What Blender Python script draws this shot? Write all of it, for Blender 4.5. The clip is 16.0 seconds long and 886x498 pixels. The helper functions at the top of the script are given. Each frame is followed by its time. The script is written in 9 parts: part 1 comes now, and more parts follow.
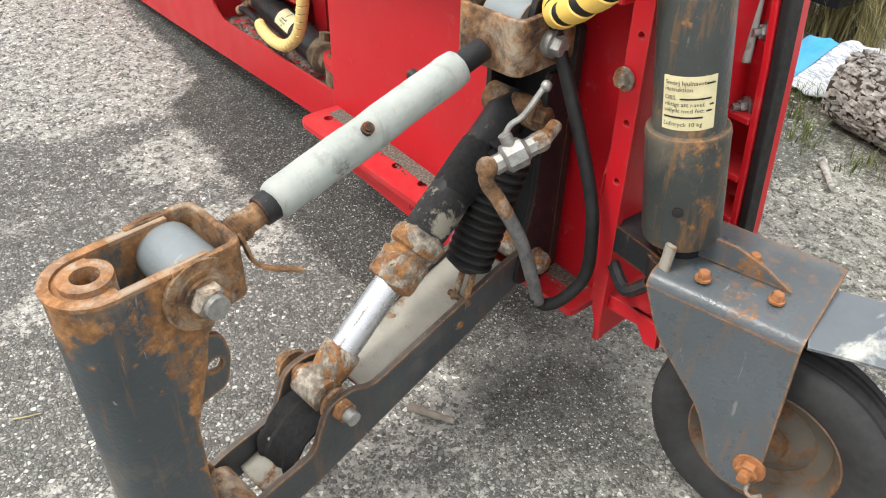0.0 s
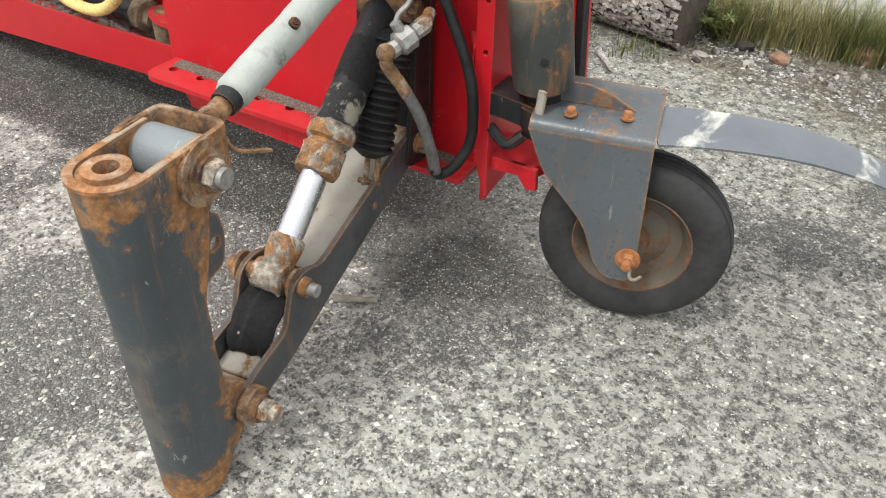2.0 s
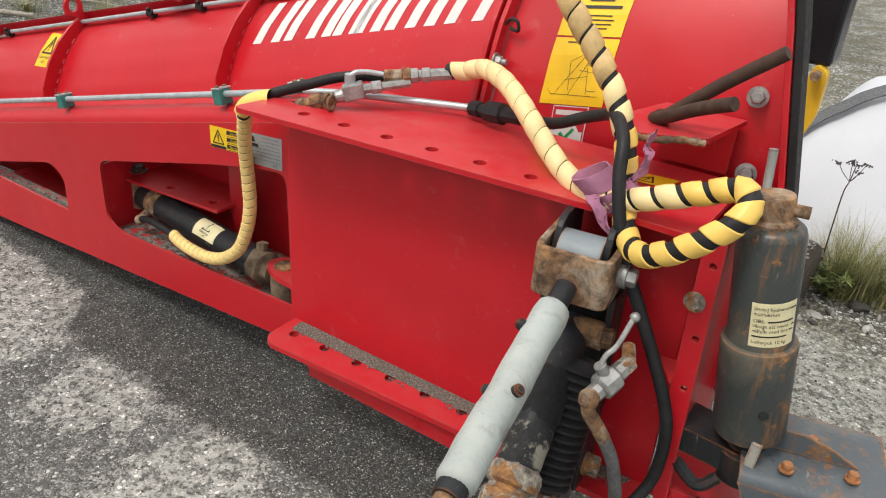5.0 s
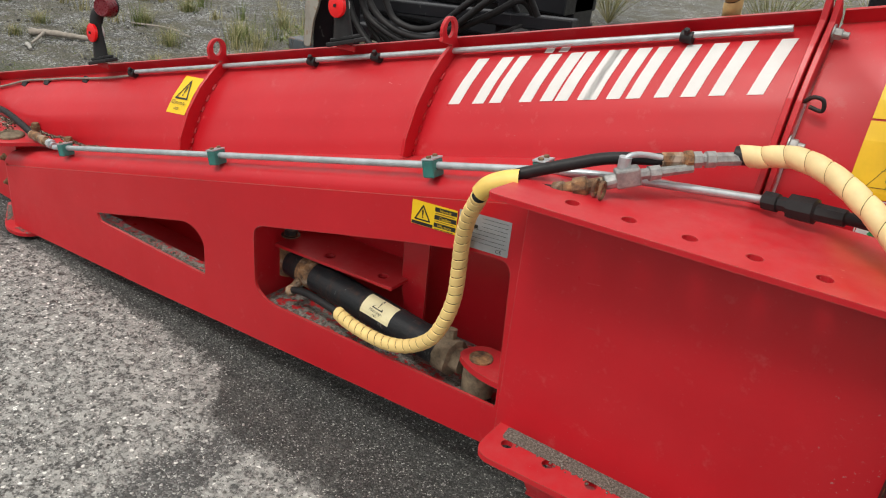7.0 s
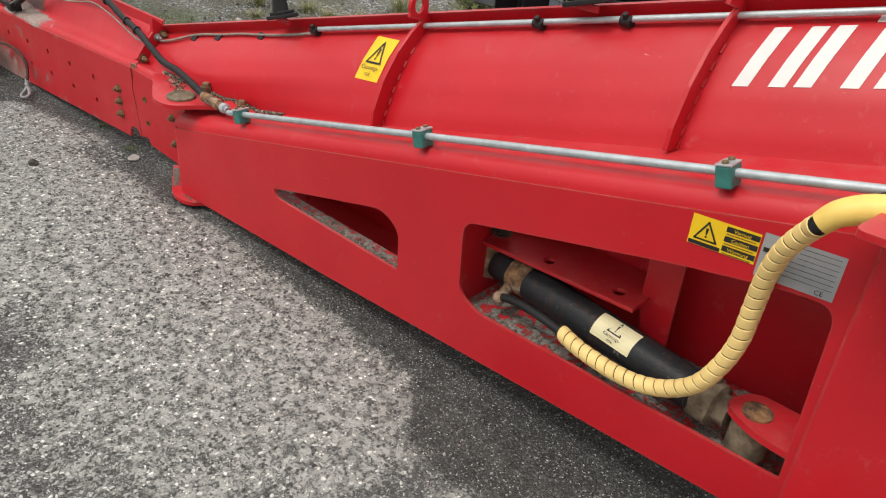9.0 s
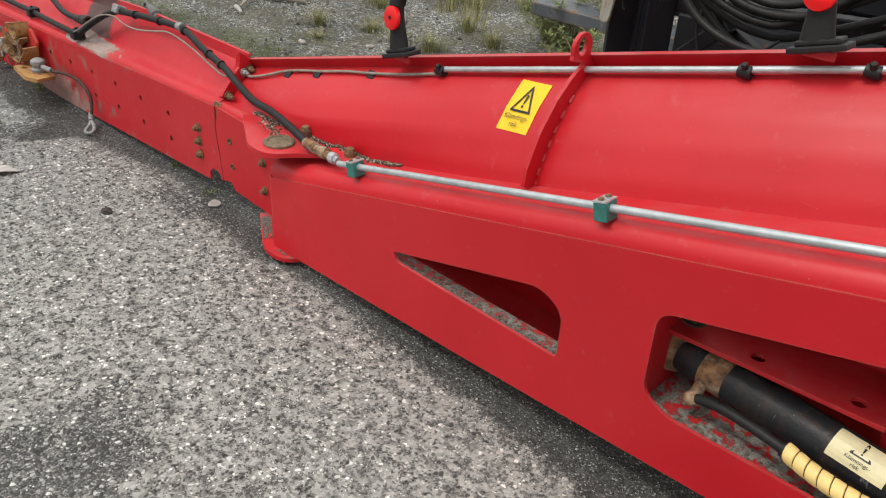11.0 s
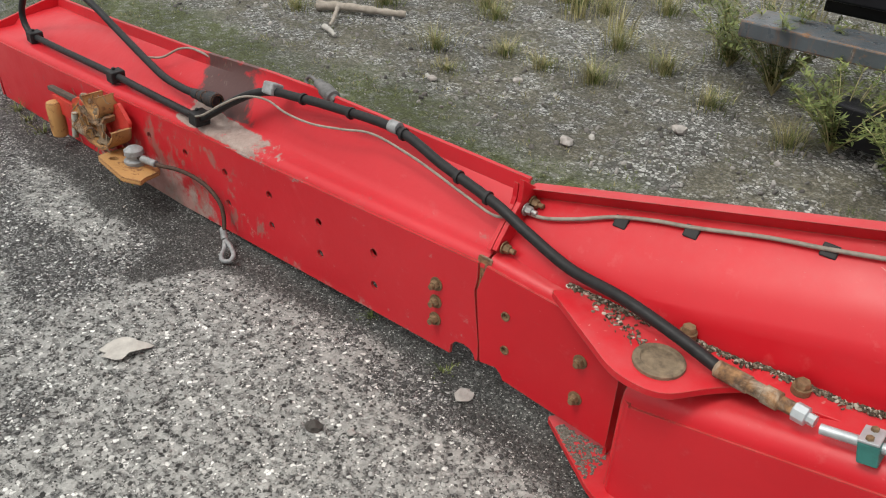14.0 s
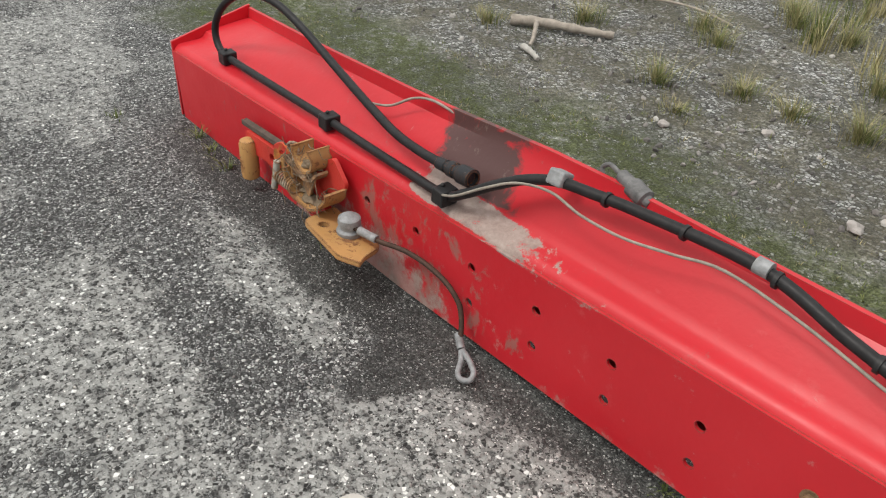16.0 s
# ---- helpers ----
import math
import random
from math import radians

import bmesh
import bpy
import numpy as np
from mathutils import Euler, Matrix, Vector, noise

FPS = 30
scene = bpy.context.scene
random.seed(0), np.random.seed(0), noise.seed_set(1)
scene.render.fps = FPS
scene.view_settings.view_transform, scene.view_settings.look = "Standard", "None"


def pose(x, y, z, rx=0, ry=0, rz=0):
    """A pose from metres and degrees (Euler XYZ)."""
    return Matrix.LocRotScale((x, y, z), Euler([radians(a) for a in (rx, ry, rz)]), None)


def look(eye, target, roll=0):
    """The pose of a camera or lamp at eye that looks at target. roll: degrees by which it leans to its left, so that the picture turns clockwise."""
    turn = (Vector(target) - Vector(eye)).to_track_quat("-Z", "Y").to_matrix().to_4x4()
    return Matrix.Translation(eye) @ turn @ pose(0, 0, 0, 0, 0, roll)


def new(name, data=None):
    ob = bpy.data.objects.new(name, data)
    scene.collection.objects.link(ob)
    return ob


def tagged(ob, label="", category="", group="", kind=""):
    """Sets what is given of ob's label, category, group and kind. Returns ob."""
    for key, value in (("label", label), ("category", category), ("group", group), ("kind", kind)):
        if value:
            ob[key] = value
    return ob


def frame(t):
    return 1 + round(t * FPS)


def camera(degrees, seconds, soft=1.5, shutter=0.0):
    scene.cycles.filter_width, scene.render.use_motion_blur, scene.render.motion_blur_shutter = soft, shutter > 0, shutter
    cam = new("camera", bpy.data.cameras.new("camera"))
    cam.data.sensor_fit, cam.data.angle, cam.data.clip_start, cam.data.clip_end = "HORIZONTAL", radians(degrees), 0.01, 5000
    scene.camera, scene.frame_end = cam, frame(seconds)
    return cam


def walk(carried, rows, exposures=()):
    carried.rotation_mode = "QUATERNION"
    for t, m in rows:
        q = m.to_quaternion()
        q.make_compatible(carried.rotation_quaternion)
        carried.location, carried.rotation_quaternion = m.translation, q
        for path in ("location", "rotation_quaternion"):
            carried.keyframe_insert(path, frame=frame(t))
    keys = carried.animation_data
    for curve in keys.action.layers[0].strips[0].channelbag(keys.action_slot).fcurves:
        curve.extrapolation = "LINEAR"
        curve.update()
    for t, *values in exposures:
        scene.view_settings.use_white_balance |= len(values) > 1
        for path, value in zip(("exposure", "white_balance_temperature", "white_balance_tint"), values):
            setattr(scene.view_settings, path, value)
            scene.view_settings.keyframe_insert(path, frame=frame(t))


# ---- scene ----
cam = camera(59.2, 16.0, soft=1.1)
PATH = [
    (0, (1.989, -0.981, 1.231), (0.75, 0.012, 0.014), 1.7),
    (0.5, (2.046, -1.157, 1.26), (0.95, -0.002, 0.05), 2.6),
    (1, (2.093, -1.259, 1.263), (1.091, -0.025, 0.049), 2.4),
    (1.5, (2.044, -1.304, 1.238), (1.158, 0.0, 0.007), 2.1),
    (2, (2.0, -1.363, 1.204), (1.199, -0.018, -0.041), 2.1),
    (2.5, (1.956, -1.417, 1.199), (1.19, -0.046, -0.04), 2.3),
    (3, (1.911, -1.458, 1.214), (1.127, -0.076, -0.002), 2.6),
    (3.5, (1.862, -1.466, 1.254), (1.024, -0.072, 0.091), 2.9),
    (4, (1.789, -1.423, 1.293), (0.897, 0.0, 0.206), 3.3),
    (4.5, (1.66, -1.32, 1.35), (0.729, 0.143, 0.353), 3.9),
    (4.7, (1.619, -1.282, 1.375), (0.68, 0.201, 0.416), 4.1),
    (6.8, (0.993, -1.334, 1.378), (0.06, 0.219, 0.531), 6.3),
    (7, (0.939, -1.327, 1.362), (-0.025, 0.194, 0.494), 6.1),
    (7.5, (0.756, -1.262, 1.343), (-0.278, 0.18, 0.42), 5.7),
    (8, (0.647, -1.224, 1.323), (-0.432, 0.153, 0.354), 5.5),
    (8.5, (0.559, -1.203, 1.316), (-0.551, 0.126, 0.316), 5.0),
    (8.7, (0.524, -1.203, 1.309), (-0.595, 0.112, 0.3), 4.9),
    (10.8, (0.106, -1.219, 1.29), (-1.073, 0.035, 0.272), 3.5),
    (11, (0.012, -1.177, 1.278), (-1.159, 0.092, 0.268), 3.8),
    (11.5, (-0.205, -1.112, 1.277), (-1.329, 0.198, 0.267), 3.8),
    (12, (-0.448, -1.088, 1.284), (-1.522, 0.259, 0.267), 3.6),
    (12.5, (-0.666, -1.087, 1.276), (-1.706, 0.277, 0.247), 3.4),
    (13, (-0.896, -1.03, 1.264), (-1.937, 0.321, 0.219), 3.1),
    (13.5, (-1.113, -0.995, 1.263), (-2.176, 0.323, 0.2), 2.7),
    (14, (-1.371, -1.01, 1.263), (-2.468, 0.259, 0.174), 2.3),
    (14.5, (-1.577, -1.028, 1.254), (-2.714, 0.186, 0.143), 2.1),
    (15, (-1.767, -0.982, 1.248), (-2.942, 0.179, 0.12), 2.2),
    (15.5, (-1.951, -0.916, 1.239), (-3.163, 0.199, 0.104), 2.5),
    (16, (-2.106, -0.92, 1.242), (-3.345, 0.165, 0.108), 2.9),
]
walk(cam, [(t, look(eye, target, roll)) for t, eye, target, roll in PATH], exposures=((0.0, 0.66), (1.0, 0.58), (3.0, 0.46), (4.0, 0.36), (4.7, 0.20), (7.0, -0.03), (9.0, 0.0), (12.5, 0.04), (16.0, 0.08)))

# ---- daylight: a bright overcast sky ----
world = bpy.data.worlds.new("overcast_sky")
scene.world = world
world.use_nodes = True
wn = world.node_tree.nodes
sky = wn.new("ShaderNodeTexSky")
sky.sky_type, sky.sun_disc = "NISHITA", False
sky.sun_elevation, sky.sun_rotation = radians(52), radians(200)
sky.air_density, sky.dust_density, sky.ozone_density = 1.0, 4.0, 1.0
veil = wn.new("ShaderNodeMix")
veil.data_type = "RGBA"
veil.inputs[0].default_value = 0.75
veil.inputs[7].default_value = (8.2, 8.0, 7.6, 1)
world.node_tree.links.new(sky.outputs[0], veil.inputs[6])
# an overcast sky is about three times as bright overhead as at the horizon
height = wn.new("ShaderNodeSeparateXYZ")
world.node_tree.links.new(wn.new("ShaderNodeTexCoord").outputs["Generated"], height.inputs[0])
cloud = wn.new("ShaderNodeValToRGB")
cloud.color_ramp.elements[0].color = (0.46, 0.46, 0.47, 1)
cloud.color_ramp.elements[1].color = (1.32, 1.31, 1.29, 1)
world.node_tree.links.new(height.outputs[2], cloud.inputs[0])
shade = wn.new("ShaderNodeMix")
shade.data_type, shade.blend_type = "RGBA", "MULTIPLY"
shade.inputs[0].default_value = 1.0
world.node_tree.links.new(veil.outputs[2], shade.inputs[6])
world.node_tree.links.new(cloud.outputs[0], shade.inputs[7])
world.node_tree.links.new(shade.outputs[2], wn["Background"].inputs[0])
wn["Background"].inputs[1].default_value = 0.15
sun = new("sun", bpy.data.lights.new("sun", "SUN"))
sun.data.energy, sun.data.angle, sun.data.color = 1.5, radians(14), (1.0, 0.965, 0.91)
sun.matrix_world = look((0, 0, 10), (0.25, 0.75, 8.6))
scene.view_settings.exposure = 0.0


# ---- materials ----
class Nodes:
    """A small builder of node materials."""

    def __init__(self, name, rough=0.5, metal=0.0):
        self.m = bpy.data.materials.new(name)
        self.m.use_nodes = True
        self.t = self.m.node_tree
        self.out = self.t.nodes["Principled BSDF"]
        self.out.inputs["Roughness"].default_value = rough
        self.out.inputs["Metallic"].default_value = metal
        self.space = self.node("ShaderNodeTexCoord").outputs["Object"]

    def node(self, kind, **settings):
        n = self.t.nodes.new(kind)
        for key, value in settings.items():
            setattr(n, key, value)
        return n

    def link(self, a, b):
        self.t.links.new(a, b)
        return self

    def noise(self, scale, detail=4.0, rough=0.55, distort=0.0, stretch=None):
        n = self.node("ShaderNodeTexNoise")
        n.inputs["Scale"].default_value, n.inputs["Detail"].default_value = scale, detail
        n.inputs["Roughness"].default_value, n.inputs["Distortion"].default_value = rough, distort
        self.link(self.where(stretch), n.inputs["Vector"])
        return n.outputs["Fac"]

    def where(self, stretch=None, shift=(0, 0, 0)):
        if not stretch and shift == (0, 0, 0):
            return self.space
        g = self.node("ShaderNodeMapping")
        g.inputs["Scale"].default_value = stretch or (1, 1, 1)
        g.inputs["Location"].default_value = shift
        self.link(self.space, g.inputs["Vector"])
        return g.outputs[0]

    def cells(self, scale, feature="F1", out="Distance", rand=1.0):
        n = self.node("ShaderNodeTexVoronoi", feature=feature)
        n.inputs["Scale"].default_value, n.inputs["Randomness"].default_value = scale, rand
        self.link(self.space, n.inputs["Vector"])
        return n.outputs[out]

    def ramp(self, fac, stops):
        r = self.node("ShaderNodeValToRGB")
        e = r.color_ramp.elements
        while len(e) < len(stops):
            e.new(0.5)
        for n, (at, c) in enumerate(stops):
            e[n].position = at
            e[n].color = (*c, 1) if isinstance(c, tuple) else (c, c, c, 1)
        self.link(fac, r.inputs[0])
        return r.outputs[0]

    def mix(self, fac, a, b, blend="MIX"):
        n = self.node("ShaderNodeMix", data_type="RGBA", blend_type=blend)
        for value, slot in ((fac, 0), (a, 6), (b, 7)):
            if isinstance(value, (int, float)):
                n.inputs[slot].default_value = value if slot == 0 else (value, value, value, 1)
            elif isinstance(value, tuple):
                n.inputs[slot].default_value = (*value, 1)
            else:
                self.link(value, n.inputs[slot])
        return n.outputs[2]

    def maths(self, how, a, b):
        n = self.node("ShaderNodeMath", operation=how)
        for value, slot in ((a, 0), (b, 1)):
            if isinstance(value, (int, float)):
                n.inputs[slot].default_value = value
            else:
                self.link(value, n.inputs[slot])
        return n.outputs[0]

    def blob(self, x, y, rx, ry, soft=0.35, ragged=0.5, scale=3.0):
        """An irregular oval spot on the ground: 1 inside, 0 outside."""
        d = self.node("ShaderNodeVectorMath", operation="LENGTH")
        self.link(self.where((1 / rx, 1 / ry, 0), (-x / rx, -y / ry, 0)), d.inputs[0])
        e = self.maths("ADD", d.outputs["Value"], self.maths("MULTIPLY", self.maths("SUBTRACT", self.noise(scale, 9, 0.66), 0.5), ragged * 3))
        return self.ramp(self.maths("MULTIPLY", e, 0.5), [(0.5 - soft / 2, 1.0), (0.5 + soft / 2, 0.0)])

    def edges(self, radius=0.006):
        """1 along worn outer edges, 0 on flats."""
        b = self.node("ShaderNodeBevel", samples=4)
        b.inputs["Radius"].default_value = radius
        g = self.node("ShaderNodeNewGeometry")
        d = self.node("ShaderNodeVectorMath", operation="DOT_PRODUCT")
        self.link(b.outputs[0], d.inputs[0])
        self.link(g.outputs["Normal"], d.inputs[1])
        return self.maths("SUBTRACT", 1.0, d.outputs["Value"])

    def color(self, c):
        if isinstance(c, tuple):
            self.out.inputs["Base Color"].default_value = (*c, 1)
        else:
            self.link(c, self.out.inputs["Base Color"])
        return self

    def rough(self, r):
        self.link(r, self.out.inputs["Roughness"])
        return self

    def metal(self, r):
        self.link(r, self.out.inputs["Metallic"])
        return self

    def bump(self, height, strength=0.3, distance=0.002):
        b = self.node("ShaderNodeBump")
        b.inputs["Strength"].default_value, b.inputs["Distance"].default_value = strength, distance
        self.link(height, b.inputs["Height"])
        self.link(b.outputs[0], self.out.inputs["Normal"])
        return self


def plain(name, c, rough=0.5, metal=0.0, vary=0.15, scale=18.0, bump=0.15, grain=220.0):
    """A coloured surface with soft blotches and fine grain."""
    n = Nodes(name, rough, metal)
    dark = tuple(v * (1 - vary) for v in c)
    light = tuple(min(1.0, v * (1 + vary)) for v in c)
    n.color(n.ramp(n.noise(scale, 6, 0.65), [(0.3, dark), (0.7, light)]))
    n.rough(n.ramp(n.noise(scale * 2.3, 5), [(0.3, max(0.04, rough - 0.1)), (0.7, min(1.0, rough + 0.1))]))
    n.bump(n.noise(grain, 3), bump, 0.001)
    return n.m


def painted(name, c, rough, rust, dirt, rust_at=0.66, dirt_at=0.6, chips=1.0, edge=0.0, runs=0.0, scrape=0.0, ends=False):
    """Painted steel with faded blotches, rusty chips, rusty edges, rust runs, scratches and a film of dust."""
    n = Nodes(name, rough)
    base = n.ramp(n.noise(5, 6, 0.6), [(0.3, tuple(v * 0.80 for v in c)), (0.7, tuple(min(1, v * 1.2) for v in c))])
    seed = n.mix(0.35, n.noise(9, 9, 0.72, 0.6), n.noise(31, 9, 0.72, 0.4))
    if edge:
        seed = n.maths("ADD", seed, n.maths("MULTIPLY", n.edges(0.009), edge))
    if ends:
        g = n.node("ShaderNodeSeparateXYZ")
        n.link(n.space, g.inputs[0])
        seed = n.maths("ADD", seed, n.ramp(g.outputs[2], [(0.02, 0.13), (0.12, 0.0), (0.54, 0.0), (0.62, 0.07)]))
        seed = n.maths("ADD", seed, n.ramp(n.maths("ADD", g.outputs[1], 1.0), [(0.16, 0.0), (0.21, 0.12)]))
    worn = n.ramp(seed, [(rust_at, 0.0), (rust_at + 0.05, 1.0)])
    rusty = n.ramp(n.noise(60, 6, 0.7), [(0.3, tuple(v * 0.40 for v in rust)), (0.5, tuple(v * 0.8 for v in rust)), (0.66, tuple(min(1, v * 1.35) for v in rust))])
    dusty = n.ramp(n.noise(3.2, 8, 0.7), [(dirt_at, 0.0), (dirt_at + 0.25, 0.75)])
    speck = n.ramp(n.noise(95, 4, 0.6), [(0.70, 0.0), (0.74, 0.6 * chips)])
    c1 = n.mix(worn, base, rusty)
    if runs:
        run = n.ramp(n.noise(7, 7, 0.65, 0.2, (6.0, 6.0, 0.7)), [(0.54, 0.0), (0.70, runs)])
        c1 = n.mix(run, c1, tuple(v * 0.8 for v in rust))
    if scrape:
        scr = n.ramp(n.noise(11, 5, 0.6, 1.2, (5.0, 5.0, 1.0)), [(0.665, 0.0), (0.70, scrape)])
        c1 = n.mix(scr, c1, (0.34, 0.34, 0.32))
    c2 = n.mix(speck, c1, rusty)
    n.color(n.mix(dusty, c2, dirt))
    n.rough(n.mix(n.maths("MAXIMUM", worn, dusty), n.ramp(n.noise(30, 5), [(0.3, rough - 0.06), (0.7, rough + 0.1)]), 0.85))
    n.bump(n.mix(worn, n.noise(140, 3), n.noise(45, 8, 0.8)), 0.45, 0.002)
    return n.m


RUST = (0.26, 0.095, 0.03)
DUST = (0.30, 0.27, 0.235)


def red_paint():
    """Signal red paint, faded in patches, with dust, fine scratches and chipped edges."""
    n = Nodes("red_paint", 0.4)
    n.out.inputs["Specular IOR Level"].default_value = 0.48
    base = n.ramp(n.noise(1.6, 5, 0.6), [(0.32, (0.47, 0.007, 0.015)), (0.68, (0.56, 0.011, 0.021))])
    fade = n.ramp(n.noise(4.5, 7, 0.7, 0.4), [(0.45, 0.0), (0.8, 0.18)])
    c1 = n.mix(fade, base, (0.56, 0.036, 0.044))
    scratch = n.ramp(n.noise(26, 3, 0.5, 2.0, (1.0, 1.0, 7.0)), [(0.745, 0.0), (0.765, 0.6)])
    c2 = n.mix(scratch, c1, (0.62, 0.25, 0.22))
    scuff = n.ramp(n.noise(14, 8, 0.7, 1.0, (0.5, 1.0, 2.5)), [(0.67, 0.0), (0.75, 0.30)])
    c2 = n.mix(scuff, c2, (0.30, 0.13, 0.11))
    fleck = n.ramp(n.noise(90, 3, 0.6), [(0.77, 0.0), (0.80, 0.8)])
    c3 = n.mix(fleck, c2, (0.16, 0.05, 0.03))
    worn = n.edges(0.005)
    rim = n.ramp(n.maths("ADD", n.noise(22, 6, 0.7), n.maths("MULTIPLY", worn, 1.3)), [(0.60, 0.0), (0.78, 0.40)])
    c3 = n.mix(rim, c3, (0.58, 0.16, 0.15))
    chip = n.ramp(n.maths("ADD", n.noise(34, 6, 0.7), n.maths("MULTIPLY", worn, 1.2)), [(0.78, 0.0), (0.83, 0.9)])
    c4 = n.mix(chip, c3, (0.17, 0.075, 0.045))
    # dried splashes thrown up at the wheel's end of the box
    g = n.node("ShaderNodeSeparateXYZ")
    n.link(n.space, g.inputs[0])
    end = n.ramp(n.maths("MULTIPLY", n.maths("ADD", g.outputs[0], -0.5), 1.0), [(0.36, 0.0), (0.60, 0.18), (0.66, 0.18), (0.70, 0.0)])
    end = n.maths("MULTIPLY", end, n.ramp(g.outputs[2], [(0.62, 1.0), (0.80, 0.0)]))
    splash = n.ramp(n.maths("ADD", n.noise(110, 5, 0.7), n.maths("MULTIPLY", end, n.noise(9, 5, 0.6))), [(0.695, 0.0), (0.73, 0.75)])
    # a thin film of dust on what faces up
    up = n.node("ShaderNodeSeparateXYZ")
    n.link(n.node("ShaderNodeNewGeometry").outputs["Normal"], up.inputs[0])
    dust = n.maths("MULTIPLY", n.ramp(up.outputs[2], [(0.55, 0.0), (0.95, 1.0)]), n.ramp(n.noise(16, 8, 0.72), [(0.35, 0.01), (0.65, 0.13)]))
    n.color(n.mix(dust, n.mix(splash, c4, (0.33, 0.27, 0.24)), (0.50, 0.30, 0.28)))
    n.rough(n.ramp(n.noise(7, 6, 0.7), [(0.3, 0.27), (0.7, 0.46)]))
    n.bump(n.mix(0.4, n.noise(55, 3), n.noise(3.5, 3)), 0.07, 0.003)
    return n.m


def dirty_red():
    """Red paint under clods of dried mud."""
    n = Nodes("muddy_red_paint", 0.6)
    mud = n.ramp(n.noise(38, 8, 0.75), [(0.44, 0.0), (0.5, 1.0)])
    grit = n.ramp(n.noise(180, 4, 0.7), [(0.35, (0.12, 0.115, 0.10)), (0.65, (0.36, 0.35, 0.31))])
    n.color(n.mix(mud, (0.52, 0.02, 0.025), grit))
    n.rough(n.mix(mud, 0.45, 0.95))
    n.bump(n.mix(mud, 0.0, n.noise(150, 5, 0.7)), 0.8, 0.006)
    return n.m


def grit():
    """A layer of wet-dried sand and gravel."""
    n = Nodes("grit", 0.95)
    n.color(n.ramp(n.noise(210, 5, 0.75), [(0.3, (0.05, 0.045, 0.04)), (0.5, (0.16, 0.145, 0.12)), (0.72, (0.42, 0.40, 0.35))]))
    n.bump(n.noise(190, 5, 0.7), 0.9, 0.006)
    return n.m


def rust():
    n = Nodes("rust", 0.85)
    a = n.ramp(n.noise(30, 9, 0.74), [(0.32, (0.032, 0.022, 0.017)), (0.44, (0.13, 0.075, 0.042)), (0.55, (0.27, 0.145, 0.065)), (0.68, (0.46, 0.26, 0.12))])
    pale = n.ramp(n.noise(13, 9, 0.74, 0.5), [(0.50, 0.0), (0.64, 0.75)])
    n.color(n.mix(pale, a, (0.47, 0.40, 0.31)))
    n.bump(n.noise(110, 8, 0.78), 0.8, 0.004)
    return n.m


def scaled_steel():
    """Flaking grey paint over orange rust."""
    n = Nodes("flaking_steel", 0.8)
    flake = n.ramp(n.noise(19, 9, 0.7, 0.9), [(0.485, 0.0), (0.52, 1.0)])
    pale = n.ramp(n.noise(55, 6, 0.7), [(0.32, (0.07, 0.06, 0.05)), (0.5, (0.25, 0.22, 0.18)), (0.66, (0.50, 0.46, 0.38))])
    orange = n.ramp(n.noise(48, 8, 0.75), [(0.3, (0.07, 0.034, 0.018)), (0.5, (0.26, 0.125, 0.05)), (0.7, (0.52, 0.27, 0.09))])
    n.color(n.mix(flake, pale, orange))
    n.bump(n.mix(flake, n.noise(140, 4), n.noise(80, 8, 0.8)), 0.7, 0.004)
    return n.m


